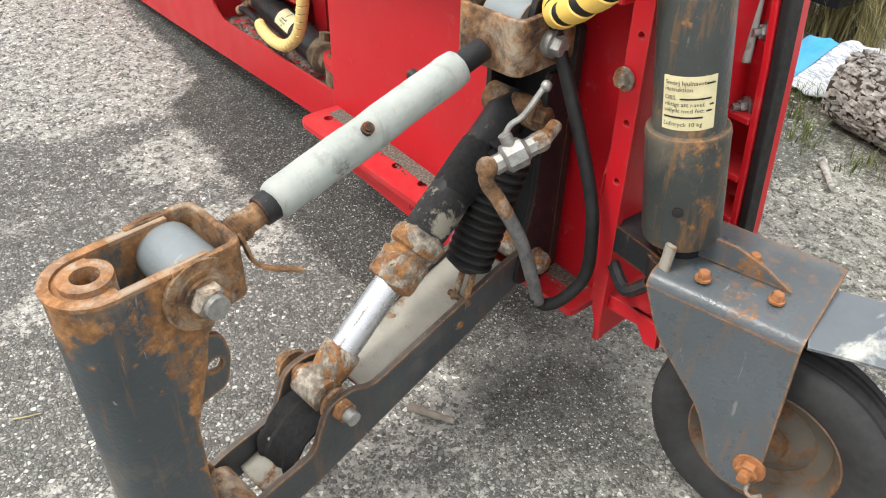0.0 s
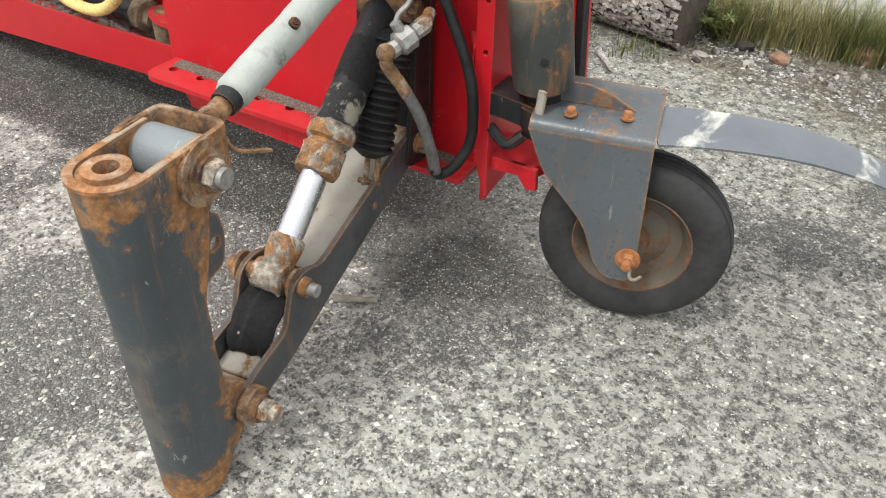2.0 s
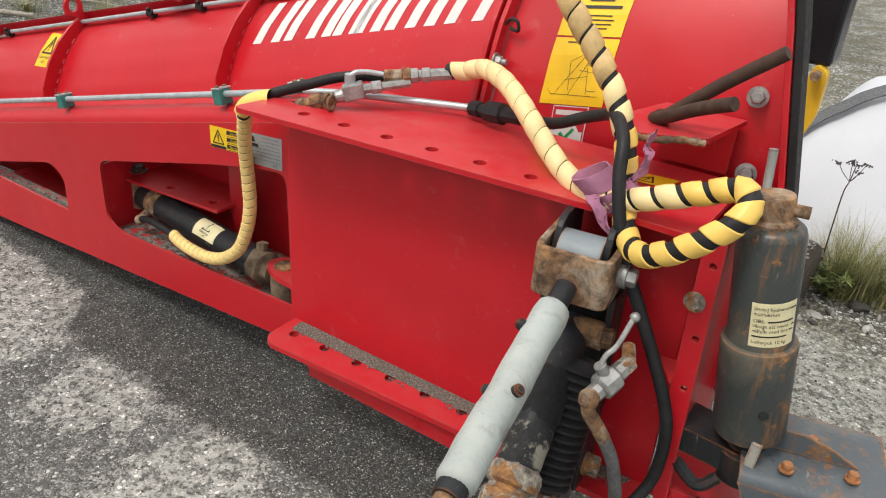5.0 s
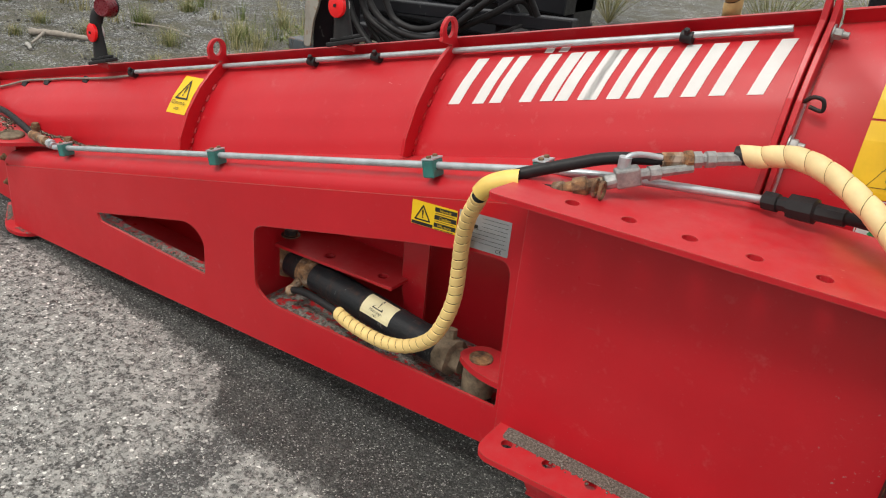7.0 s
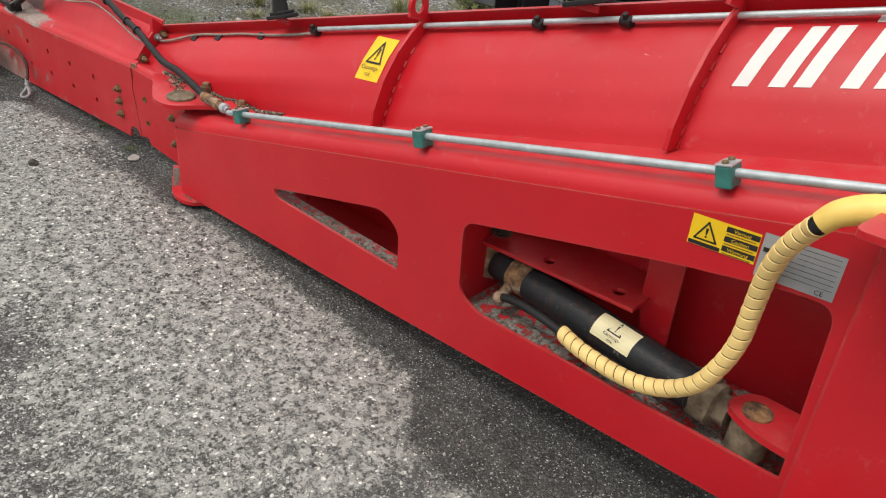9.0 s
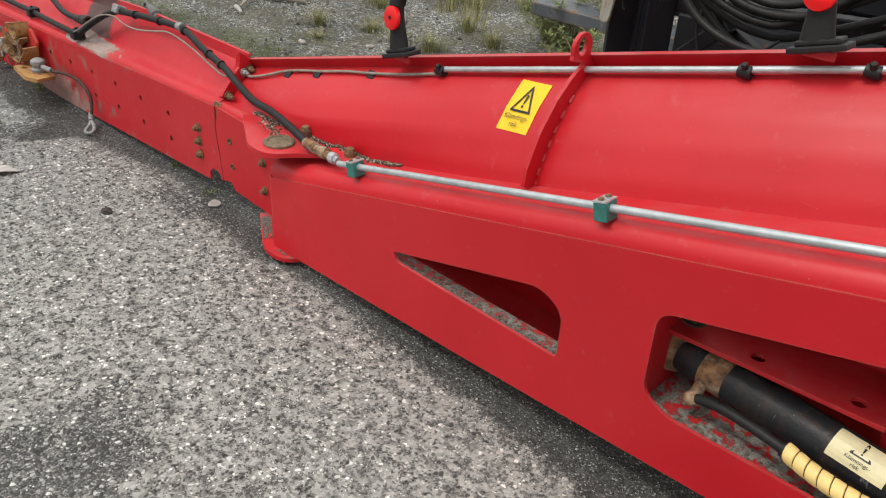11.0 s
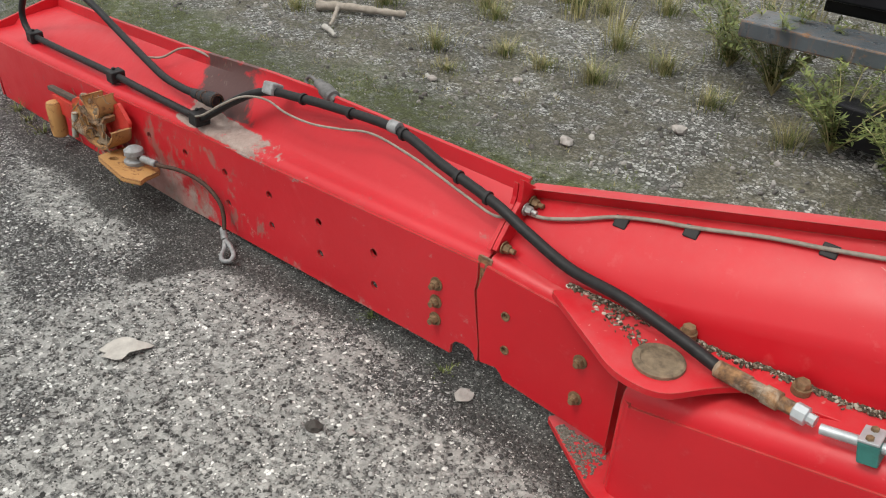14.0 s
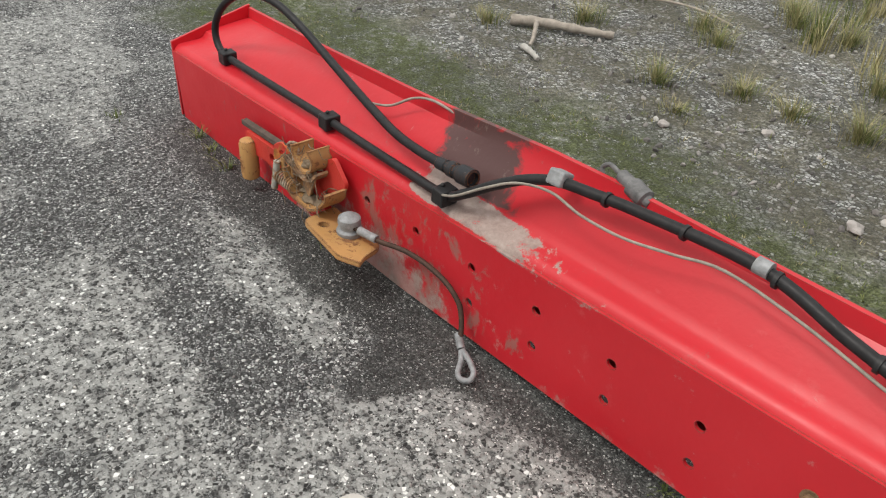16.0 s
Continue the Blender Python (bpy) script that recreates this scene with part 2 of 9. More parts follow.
def asphalt():
    """Worn asphalt: coarse stones in dark binder, pale where it is worn bare, stained dark along the plough."""
    n = Nodes("asphalt", 0.92)
    g = n.node("ShaderNodeSeparateXYZ")
    n.link(n.space, g.inputs[0])
    X, Y = g.outputs[0], g.outputs[1]
    # aggregate at two sizes: tone, second random value and distance to the stone's edge
    sizes = []
    for scale in (112, 240):
        cell, e = n.cells(scale, "F1", "Color"), n.cells(scale, "DISTANCE_TO_EDGE")
        c = n.node("ShaderNodeSeparateColor")
        n.link(cell, c.inputs[0])
        sizes.append((c.outputs[0], c.outputs[1], c.outputs[2], e))
    pick = n.ramp(sizes[0][1], [(0.44, 0.0), (0.46, 1.0)])

    def aggregate(stops, binder):
        out = []
        for tone, _, _, e in sizes:
            out.append(n.mix(n.ramp(e, [(0.02, 0.0), (0.10, 1.0)]), binder, n.ramp(tone, stops)))
        return n.mix(pick, out[1], out[0])
    dark = aggregate([(0.0, (0.030, 0.030, 0.030)), (0.38, (0.125, 0.125, 0.123)), (0.72, (0.30, 0.298, 0.29)), (0.90, (0.55, 0.545, 0.53)), (0.99, (0.88, 0.87, 0.84))], (0.030, 0.030, 0.029))
    light = aggregate([(0.0, (0.028, 0.028, 0.027)), (0.16, (0.080, 0.079, 0.075)), (0.21, (0.275, 0.271, 0.258)), (0.55, (0.325, 0.320, 0.304)), (0.90, (0.385, 0.378, 0.36)), (0.97, (0.78, 0.765, 0.735))], (0.30, 0.295, 0.280))
    # smoother and finer towards the wheel, coarse towards the wing
    even = n.ramp(n.maths("MULTIPLY", n.maths("ADD", X, 6.0), 0.125), [(0.42, 0.0), (0.60, 0.18), (0.78, 0.48)])
    dark = n.mix(even, dark, (0.185, 0.184, 0.179))
    light = n.mix(n.maths("MULTIPLY", even, 0.6), light, (0.36, 0.353, 0.335))
    # where the surface is worn bare: a broad shape, clumps, and single stones left at its rim
    soft = n.noise(1.25, 10, 0.68, 0.3)
    bias = n.ramp(n.maths("MULTIPLY", X, 0.5), [(0.30, 0.0), (0.62, 0.06)])
    for x, y, rx, ry, k in ((-1.10, -0.24, 0.58, 0.26, 0.32), (-0.62, -0.10, 0.22, 0.07, 0.20), (-0.16, -0.11, 0.14, 0.05, 0.12), (-0.10, -0.34, 0.13, 0.16, 0.27), (0.36, -0.44, 0.12, 0.26, 0.28), (0.36, -0.82, 0.10, 0.10, 0.16), (0.55, -0.48, 0.95, 0.55, -0.10), (-1.70, -0.62, 1.1, 0.42, 0.085), (1.80, -0.55, 0.50, 0.26, 0.14), (1.30, -0.95, 0.35, 0.22, 0.12), (2.1, 0.1, 0.35, 0.22, 0.12), (-0.9, -0.55, 0.5, 0.2, 0.1), (-4.3, -0.75, 0.9, 0.3, 0.03), (-3.62, -0.20, 0.32, 0.09, 0.18), (-3.40, -0.40, 0.26, 0.12, -0.14), (-2.72, -0.25, 0.42, 0.38, 0.17), (-3.35, -0.62, 0.3, 0.12, 0.10), (-5.7, -0.3, 0.8, 0.35, 0.12), (-2.35, -0.42, 0.62, 0.27, 0.20), (1.85, -0.17, 0.22, 0.16, 0.22), (1.50, 0.88, 0.50, 0.32, 0.18), (-0.62, -0.34, 0.20, 0.11, 0.16), (-3.45, -0.74, 0.42, 0.24, 0.07)):
        bias = n.maths("ADD", bias, n.maths("MULTIPLY", n.blob(x, y, rx, ry, 0.45, 0.62, 4.0), k))
    fringe = n.maths("MULTIPLY", n.maths("SUBTRACT", n.noise(11, 10, 0.76, 0.3), 0.5), 0.22)
    loose = n.maths("ADD", n.maths("MULTIPLY", n.maths("SUBTRACT", sizes[0][2], 0.5), 0.075), n.maths("MULTIPLY", n.maths("SUBTRACT", sizes[1][2], 0.5), 0.055))
    patch = n.maths("ADD", n.maths("ADD", n.maths("ADD", soft, fringe), bias), loose)
    worn = n.ramp(patch, [(0.526, 0.0), (0.546, 1.0)])
    pits = n.ramp(n.noise(30, 9, 0.82), [(0.42, 0.05), (0.50, 1.0)])
    blend = n.mix(n.maths("MULTIPLY", worn, pits), dark, light)
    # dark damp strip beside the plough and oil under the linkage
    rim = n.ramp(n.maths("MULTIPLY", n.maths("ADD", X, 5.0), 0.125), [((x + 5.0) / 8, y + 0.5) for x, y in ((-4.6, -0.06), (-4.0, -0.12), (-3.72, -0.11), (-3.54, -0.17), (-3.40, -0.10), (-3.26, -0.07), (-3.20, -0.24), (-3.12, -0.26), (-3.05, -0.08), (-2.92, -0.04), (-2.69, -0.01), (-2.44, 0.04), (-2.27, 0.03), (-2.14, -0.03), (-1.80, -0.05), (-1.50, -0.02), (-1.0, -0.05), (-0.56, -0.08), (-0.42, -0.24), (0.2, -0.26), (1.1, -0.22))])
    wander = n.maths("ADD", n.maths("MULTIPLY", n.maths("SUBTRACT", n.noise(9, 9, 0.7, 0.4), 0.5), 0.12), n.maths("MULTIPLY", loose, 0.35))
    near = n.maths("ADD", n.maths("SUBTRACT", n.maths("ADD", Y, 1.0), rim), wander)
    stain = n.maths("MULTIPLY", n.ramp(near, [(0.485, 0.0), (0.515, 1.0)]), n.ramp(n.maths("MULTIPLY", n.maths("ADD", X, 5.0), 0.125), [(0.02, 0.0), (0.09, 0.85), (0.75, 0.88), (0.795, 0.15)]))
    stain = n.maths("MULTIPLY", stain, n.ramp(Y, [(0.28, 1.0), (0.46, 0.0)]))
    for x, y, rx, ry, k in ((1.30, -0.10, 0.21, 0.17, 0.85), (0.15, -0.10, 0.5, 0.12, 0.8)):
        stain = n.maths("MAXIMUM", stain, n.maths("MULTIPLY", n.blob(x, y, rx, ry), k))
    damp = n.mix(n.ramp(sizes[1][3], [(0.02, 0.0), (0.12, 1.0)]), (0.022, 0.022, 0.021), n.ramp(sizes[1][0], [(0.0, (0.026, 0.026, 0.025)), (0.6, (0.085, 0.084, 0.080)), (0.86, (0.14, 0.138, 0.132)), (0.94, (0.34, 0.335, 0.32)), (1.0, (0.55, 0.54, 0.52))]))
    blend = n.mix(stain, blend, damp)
    # moss and loose gravel behind the plough, soil at the verge
    far = n.maths("ADD", Y, n.maths("MULTIPLY", n.maths("SUBTRACT", n.noise(1.1, 8, 0.66), 0.5), 1.3))
    moss = n.ramp(n.noise(95, 9, 0.86), [(0.34, (0.014, 0.017, 0.006)), (0.48, (0.062, 0.075, 0.024)), (0.60, (0.17, 0.185, 0.085)), (0.70, (0.46, 0.46, 0.38))])
    mossy = n.maths("MULTIPLY", n.ramp(far, [(0.40, 0.0), (0.70, 1.0)]), n.ramp(n.maths("MULTIPLY", X, 0.5), [(0.0, 1.0), (0.25, 0.15)]))
    mossy = n.maths("MULTIPLY", mossy, n.ramp(n.maths("MULTIPLY", far, 0.5), [(0.55, 1.0), (0.80, 0.30)]))
    blend = n.mix(n.maths("MULTIPLY", mossy, n.ramp(n.noise(14, 9, 0.78), [(0.36, 0.20), (0.52, 1.0)])), blend, moss)
    big, bigedge = n.cells(62, "F1", "Color"), n.cells(62, "DISTANCE_TO_EDGE")
    c = n.node("ShaderNodeSeparateColor")
    n.link(big, c.inputs[0])
    rubble = n.ramp(c.outputs[0], [(0.0, (0.09, 0.088, 0.082)), (0.5, (0.30, 0.295, 0.285)), (0.93, (0.72, 0.71, 0.69))])
    rubble = n.mix(n.ramp(bigedge, [(0.02, 0.0), (0.16, 1.0)]), (0.05, 0.048, 0.038), rubble)
    soil = n.ramp(n.noise(60, 9, 0.84), [(0.34, (0.034, 0.030, 0.018)), (0.5, (0.120, 0.108, 0.072)), (0.66, (0.34, 0.31, 0.24))])
    rubble = n.mix(n.ramp(n.noise(3.4, 9, 0.72), [(0.44, 0.85), (0.56, 0.05)]), rubble, soil)
    blend = n.mix(n.ramp(n.maths("MULTIPLY", far, 0.5), [(0.55, 0.0), (0.70, 0.95)]), blend, rubble)
    # overall tone set by x: darker towards the wing, paler round the linkage
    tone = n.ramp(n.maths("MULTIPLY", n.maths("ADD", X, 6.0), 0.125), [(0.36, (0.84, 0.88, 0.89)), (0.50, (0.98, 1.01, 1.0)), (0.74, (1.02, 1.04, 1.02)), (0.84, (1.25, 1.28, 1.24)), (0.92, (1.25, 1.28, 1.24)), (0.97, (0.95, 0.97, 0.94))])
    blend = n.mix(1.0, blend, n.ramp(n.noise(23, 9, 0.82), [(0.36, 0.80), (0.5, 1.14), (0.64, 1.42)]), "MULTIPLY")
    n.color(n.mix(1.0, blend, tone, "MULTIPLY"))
    n.rough(n.ramp(n.noise(40, 4), [(0.3, 0.8), (0.7, 0.98)]))
    loose_height = n.mix(pick, n.ramp(sizes[1][3], [(0.0, 0.0), (0.2, 0.6)]), n.ramp(sizes[0][3], [(0.0, 0.0), (0.22, 1.0)]))
    skin_height = n.mix(pick, n.ramp(sizes[1][0], [(0.10, 0.25), (0.20, 0.75)]), n.ramp(sizes[0][0], [(0.10, 0.15), (0.20, 0.8)]))
    skin = n.maths("MULTIPLY", n.maths("MULTIPLY", worn, pits), n.maths("SUBTRACT", 1.0, stain))
    n.bump(n.mix(0.35, n.mix(skin, loose_height, skin_height), n.noise(380, 3)), 1.0, 0.008)
    return n.m


M = {
    "red": red_paint(),
    "muddy_red": dirty_red(),
    "grit": grit(),
    "rust": rust(),
    "flaking": scaled_steel(),
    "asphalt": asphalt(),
    "steel_grey": painted("dark_blue_grey_worn_paint", (0.052, 0.060, 0.066), 0.42, (0.30, 0.15, 0.06), (0.22, 0.205, 0.175), 0.60, 0.56, 1.0, 1.5, 0.35, 0.7),
    "post_paint": painted("worn_post_paint", (0.046, 0.058, 0.067), 0.38, (0.30, 0.15, 0.06), (0.26, 0.23, 0.18), 0.57, 0.50, 1.2, 1.4, 0.45, 0.6, True),
    "worn_rim": painted("worn_rim_steel", (0.34, 0.285, 0.22), 0.7, (0.33, 0.155, 0.06), (0.45, 0.40, 0.33), 0.50, 0.56, 1.0, 0.8, 0.2, 0.3),
    "steel_black": painted("black_painted_steel", (0.018, 0.020, 0.023), 0.42, RUST, DUST, 0.70, 0.70, 1.0, 0.7, 0.15, 0.3),
    "fork_grey": painted("fork_grey_paint", (0.085, 0.102, 0.116), 0.30, (0.32, 0.15, 0.05), (0.24, 0.22, 0.19), 0.575, 0.54, 1.0, 1.4, 0.50, 0.45),
    "strut_grey": painted("strut_grey_paint", (0.048, 0.056, 0.055), 0.36, (0.33, 0.155, 0.05), (0.24, 0.205, 0.15), 0.565, 0.54, 1.0, 1.4, 0.80, 0.35),
    "pale_paint": painted("pale_grey_paint", (0.31, 0.355, 0.345), 0.55, (0.12, 0.105, 0.078), (0.52, 0.52, 0.475), 0.56, 0.46, 1.4, 0.6, 0.45, 0.6),
    "scraped": painted("scraped_pale_steel", (0.33, 0.325, 0.285), 0.75, (0.24, 0.12, 0.05), (0.46, 0.44, 0.38), 0.535, 0.52, 1.0, 0.9, 0.2, 0.4),
    "peeling": painted("peeling_black_paint", (0.27, 0.255, 0.205), 0.7, (0.022, 0.022, 0.024), (0.30, 0.20, 0.10), 0.475, 0.60, 0.6, 0.3, 0.0, 0.2),
    "oily_black": painted("oily_black_steel", (0.010, 0.011, 0.014), 0.38, (0.07, 0.05, 0.035), (0.05, 0.05, 0.05), 0.70, 0.72, 0.4, 0.3, 0.0, 0.2),
    "bushing": painted("worn_bushing_paint", (0.20, 0.235, 0.255), 0.45, (0.33, 0.17, 0.075), (0.42, 0.40, 0.36), 0.565, 0.52, 1.0, 0.8, 0.2, 0.5),
    "zinc": plain("galvanised_steel", (0.48, 0.52, 0.54), 0.42, 0.55, 0.18, 30),
    "bolt_zinc": plain("zinc_bolt", (0.33, 0.335, 0.325), 0.48, 0.55, 0.35, 60, 0.3),
    "bolt_rust": plain("rusty_bolt", (0.20, 0.13, 0.07), 0.7, 0.3, 0.45, 70, 0.4),
    "chrome": plain("chrome", (0.66, 0.68, 0.72), 0.27, 1.0, 0.05, 20, 0.02),
    "rubber": plain("black_rubber", (0.018, 0.018, 0.019), 0.62, 0.0, 0.3, 30, 0.2),
    "tyre": plain("worn_tyre_rubber", (0.030, 0.031, 0.033), 0.72, 0.0, 0.35, 24, 0.25),
    "hose": plain("black_hose", (0.016, 0.016, 0.017), 0.5, 0.0, 0.35, 40, 0.25),
    "grey_hose": plain("scuffed_grey_hose", (0.12, 0.12, 0.12), 0.6, 0.0, 0.5, 50, 0.3),
    "yellow": plain("yellow_spiral_wrap", (0.83, 0.58, 0.14), 0.5, 0.0, 0.12, 12, 0.1),
    "pale_yellow": plain("faded_yellow_wrap", (0.82, 0.60, 0.23), 0.55, 0.0, 0.14, 12, 0.1),
    "orange": painted("orange_paint", (0.42, 0.225, 0.075), 0.6, (0.22, 0.09, 0.035), (0.3, 0.2, 0.1), 0.54, 0.5, 1.0, 0.8, 0.3, 0.3),
    "green_plastic": plain("green_plastic", (0.035, 0.17, 0.15), 0.5, 0.0, 0.25, 40),
    "black_plastic": plain("black_plastic", (0.02, 0.02, 0.021), 0.45, 0.0, 0.2, 40),
    "white_film": plain("white_lettering", (0.68, 0.68, 0.66), 0.4, 0.0, 0.05, 20, 0.03),
    "label_yellow": plain("yellow_label", (0.86, 0.56, 0.012), 0.4, 0.0, 0.08, 15, 0.03),
    "label_cream": plain("cream_label", (0.74, 0.68, 0.42), 0.45, 0.0, 0.1, 25, 0.05),
    "label_silver": plain("silver_label", (0.40, 0.42, 0.43), 0.4, 0.3, 0.08, 25, 0.03),
    "ink": plain("black_print", (0.015, 0.015, 0.015), 0.5, 0.0, 0.1, 40, 0.02),
    "lens_red": plain("red_reflector", (0.75, 0.01, 0.012), 0.15, 0.0, 0.1, 60, 0.1),
    "lens_dark": plain("dark_red_lamp_glass", (0.14, 0.009, 0.016), 0.3, 0.0, 0.1, 60, 0.05),
    "tarp": plain("white_tarpaulin", (0.56, 0.58, 0.62), 0.55, 0.0, 0.05, 3, 0.15, 25),
    "bark": plain("grey_bark", (0.40, 0.385, 0.36), 0.95, 0.0, 0.70, 42, 0.9, 60),
    "dead_wood": plain("grey_dead_wood", (0.30, 0.27, 0.23), 0.9, 0.0, 0.3, 30, 0.6, 90),
    "wood_end": plain("weathered_wood", (0.085, 0.068, 0.055), 0.9, 0.0, 0.4, 30, 0.6, 90),
    "grass": plain("dry_grass", (0.30, 0.26, 0.11), 0.8, 0.0, 0.4, 3, 0.1),
    "weed": plain("green_weeds", (0.12, 0.155, 0.04), 0.75, 0.0, 0.4, 3, 0.1),
    "stone": plain("pale_stone", (0.34, 0.32, 0.30), 0.9, 0.0, 0.3, 30, 0.6, 90),
    "dark_stone": plain("dark_stone", (0.06, 0.055, 0.05), 0.9, 0.0, 0.3, 30, 0.6, 90),
    "leaf": plain("dry_leaf", (0.40, 0.39, 0.36), 0.85, 0.0, 0.2, 30, 0.4, 60),
    "violet": plain("violet_cloth", (0.36, 0.15, 0.24), 0.8, 0.0, 0.2, 30, 0.4, 300),
    "blue_film": plain("blue_film", (0.06, 0.33, 0.62), 0.4, 0.0, 0.2, 8, 0.2, 40),
    "machine_yellow": painted("machine_yellow", (0.66, 0.40, 0.02), 0.5, RUST, DUST, 0.66, 0.66),
    "green_tick": plain("green_print", (0.02, 0.28, 0.08), 0.5, 0.0, 0.1, 40, 0.02),
    "label_red": plain("red_print", (0.50, 0.015, 0.03), 0.45, 0.0, 0.1, 40, 0.02),
}


for dull in ("oily_black", "hose", "rubber", "steel_black", "black_plastic"):
    M[dull].node_tree.nodes["Principled BSDF"].inputs["Specular IOR Level"].default_value = 0.27


def wing_red():
    """Red paint with grey scuffs and dried mud where the coupling rubs."""
    n = Nodes("scuffed_red_paint", 0.42)
    n.out.inputs["Specular IOR Level"].default_value = 0.48
    base = n.ramp(n.noise(1.6, 5, 0.6), [(0.32, (0.46, 0.010, 0.018)), (0.68, (0.54, 0.018, 0.028))])
    g = n.node("ShaderNodeSeparateXYZ")
    n.link(n.space, g.inputs[0])
    span = n.ramp(n.maths("ADD", g.outputs[0], 3.6), [(0.14, 0.0), (0.24, 0.9), (0.40, 1.0), (0.60, 0.72), (0.80, 0.30), (0.92, 0.0)])
    top = n.ramp(g.outputs[2], [(0.296, 0.0), (0.306, 1.0), (0.332, 1.0), (0.342, 0.25), (0.350, 0.0)])
    mud = n.ramp(n.maths("ADD", n.noise(11, 9, 0.74, 0.3), n.maths("MULTIPLY", n.maths("MULTIPLY", span, top), 0.38)), [(0.715, 0.0), (0.765, 0.93)])
    clay = n.ramp(n.noise(30, 8, 0.75), [(0.3, (0.20, 0.165, 0.145)), (0.7, (0.40, 0.36, 0.32))])
    sooty = n.ramp(n.maths("ADD", g.outputs[0], 3.6), [(0.10, 0.0), (0.24, 1.0), (0.42, 0.9), (0.60, 0.0)])
    high = n.ramp(g.outputs[2], [(0.325, 0.0), (0.345, 1.0), (0.46, 0.9)])
    grease = n.ramp(n.maths("ADD", n.noise(8, 9, 0.7, 0.4), n.maths("MULTIPLY", n.maths("MULTIPLY", sooty, high), 0.42)), [(0.735, 0.0), (0.83, 0.92)])
    base = n.mix(grease, base, (0.045, 0.038, 0.035))
    rub = n.ramp(n.maths("ADD", g.outputs[0], 3.6), [(0.0, 0.35), (0.12, 1.0), (0.50, 0.9), (0.72, 0.0)])
    face = n.ramp(g.outputs[2], [(0.24, 1.0), (0.30, 0.25)])
    scuff = n.ramp(n.maths("ADD", n.noise(13, 9, 0.74, 0.3, (1.0, 1.0, 0.6)), n.maths("MULTIPLY", n.maths("MULTIPLY", rub, face), 0.17)), [(0.655, 0.0), (0.72, 0.60)])
    base = n.mix(scuff, base, (0.20, 0.165, 0.135))
    worn = n.edges(0.006)
    # pale edge lines: scratches, with the edges' light sheen put into the colour
    rim = n.ramp(n.maths("ADD", n.noise(20, 8, 0.74), n.maths("MULTIPLY", worn, 1.2)), [(0.60, 0.0), (0.80, 0.38)])
    base = n.mix(rim, base, (0.55, 0.15, 0.14))
    tip = n.ramp(n.maths("ADD", g.outputs[0], 5.0), [(0.32, 0.10), (0.42, 0.02), (0.60, 0.0)])
    chip = n.ramp(n.maths("ADD", n.maths("ADD", n.noise(30, 8, 0.74), tip), n.maths("MULTIPLY", worn, 1.3)), [(0.74, 0.0), (0.80, 0.9)])
    base = n.mix(chip, base, (0.14, 0.062, 0.040))
    low = n.ramp(g.outputs[2], [(0.05, 0.34), (0.11, 0.20), (0.20, 0.0)])
    foot = n.ramp(n.maths("ADD", g.outputs[0], 4.0), [(0.04, 0.15), (0.16, 1.0), (0.62, 0.9), (0.86, 0.2)])
    splash = n.ramp(n.maths("ADD", n.noise(15, 10, 0.76), n.maths("MULTIPLY", low, foot)), [(0.63, 0.0), (0.74, 0.72)])
    n.color(n.mix(n.maths("MAXIMUM", mud, splash), base, clay))
    n.rough(n.mix(mud, n.ramp(n.noise(7, 6), [(0.3, 0.34), (0.7, 0.52)]), 0.95))
    n.bump(n.mix(mud, n.noise(55, 3), n.noise(90, 6, 0.7)), 0.2, 0.003)
    return n.m


M["wing_red"] = wing_red()
M["bolt_orange"] = plain("orange_rusted_bolt", (0.33, 0.14, 0.055), 0.75, 0.0, 0.4, 80, 0.4)


def guard_paint():
    """Blue-grey paint with two places scuffed white."""
    n = Nodes("mudguard_grey_paint", 0.4)
    g = n.node("ShaderNodeSeparateXYZ")
    n.link(n.space, g.inputs[0])
    base = n.ramp(n.noise(6, 7, 0.65), [(0.3, (0.095, 0.115, 0.135)), (0.7, (0.135, 0.158, 0.182))])
    base = n.mix(n.ramp(n.noise(18, 5, 0.6, 1.5, (1.0, 6.0, 1.0)), [(0.62, 0.0), (0.68, 0.35)]), base, (0.19, 0.20, 0.21))
    first = n.ramp(n.maths("SUBTRACT", g.outputs[0], 1.2), [(0.49, 0.0), (0.535, 1.0), (0.56, 1.0), (0.60, 0.0)])
    second = n.ramp(n.maths("SUBTRACT", g.outputs[0], 1.5), [(0.47, 0.0), (0.53, 1.0), (0.56, 1.0), (0.63, 0.0)])
    place = n.maths("MULTIPLY", n.maths("MAXIMUM", first, second), 0.26)
    white = n.ramp(n.maths("ADD", n.noise(9, 7, 0.62, 0.3, (1.6, 0.55, 1.0)), place), [(0.70, 0.0), (0.80, 0.85)])
    edge = n.ramp(n.maths("ADD", n.noise(40, 6, 0.7), n.maths("MULTIPLY", n.edges(0.004), 1.0)), [(0.80, 0.0), (0.85, 0.7)])
    n.color(n.mix(edge, n.mix(white, base, (0.66, 0.68, 0.62)), (0.4, 0.4, 0.38)))
    n.bump(n.noise(60, 4), 0.12, 0.002)
    return n.m


def printed_film():
    """White film with faint grey and blue stripes of print."""
    n = Nodes("printed_white_film", 0.45)
    bars = n.ramp(n.noise(30, 3, 0.6, 0.4, (0.6, 3.0, 1.0)), [(0.52, 0.0), (0.58, 0.8)])
    n.color(n.mix(bars, (0.60, 0.63, 0.66), (0.22, 0.27, 0.36)))
    n.bump(n.noise(40, 5), 0.3, 0.004)
    return n.m


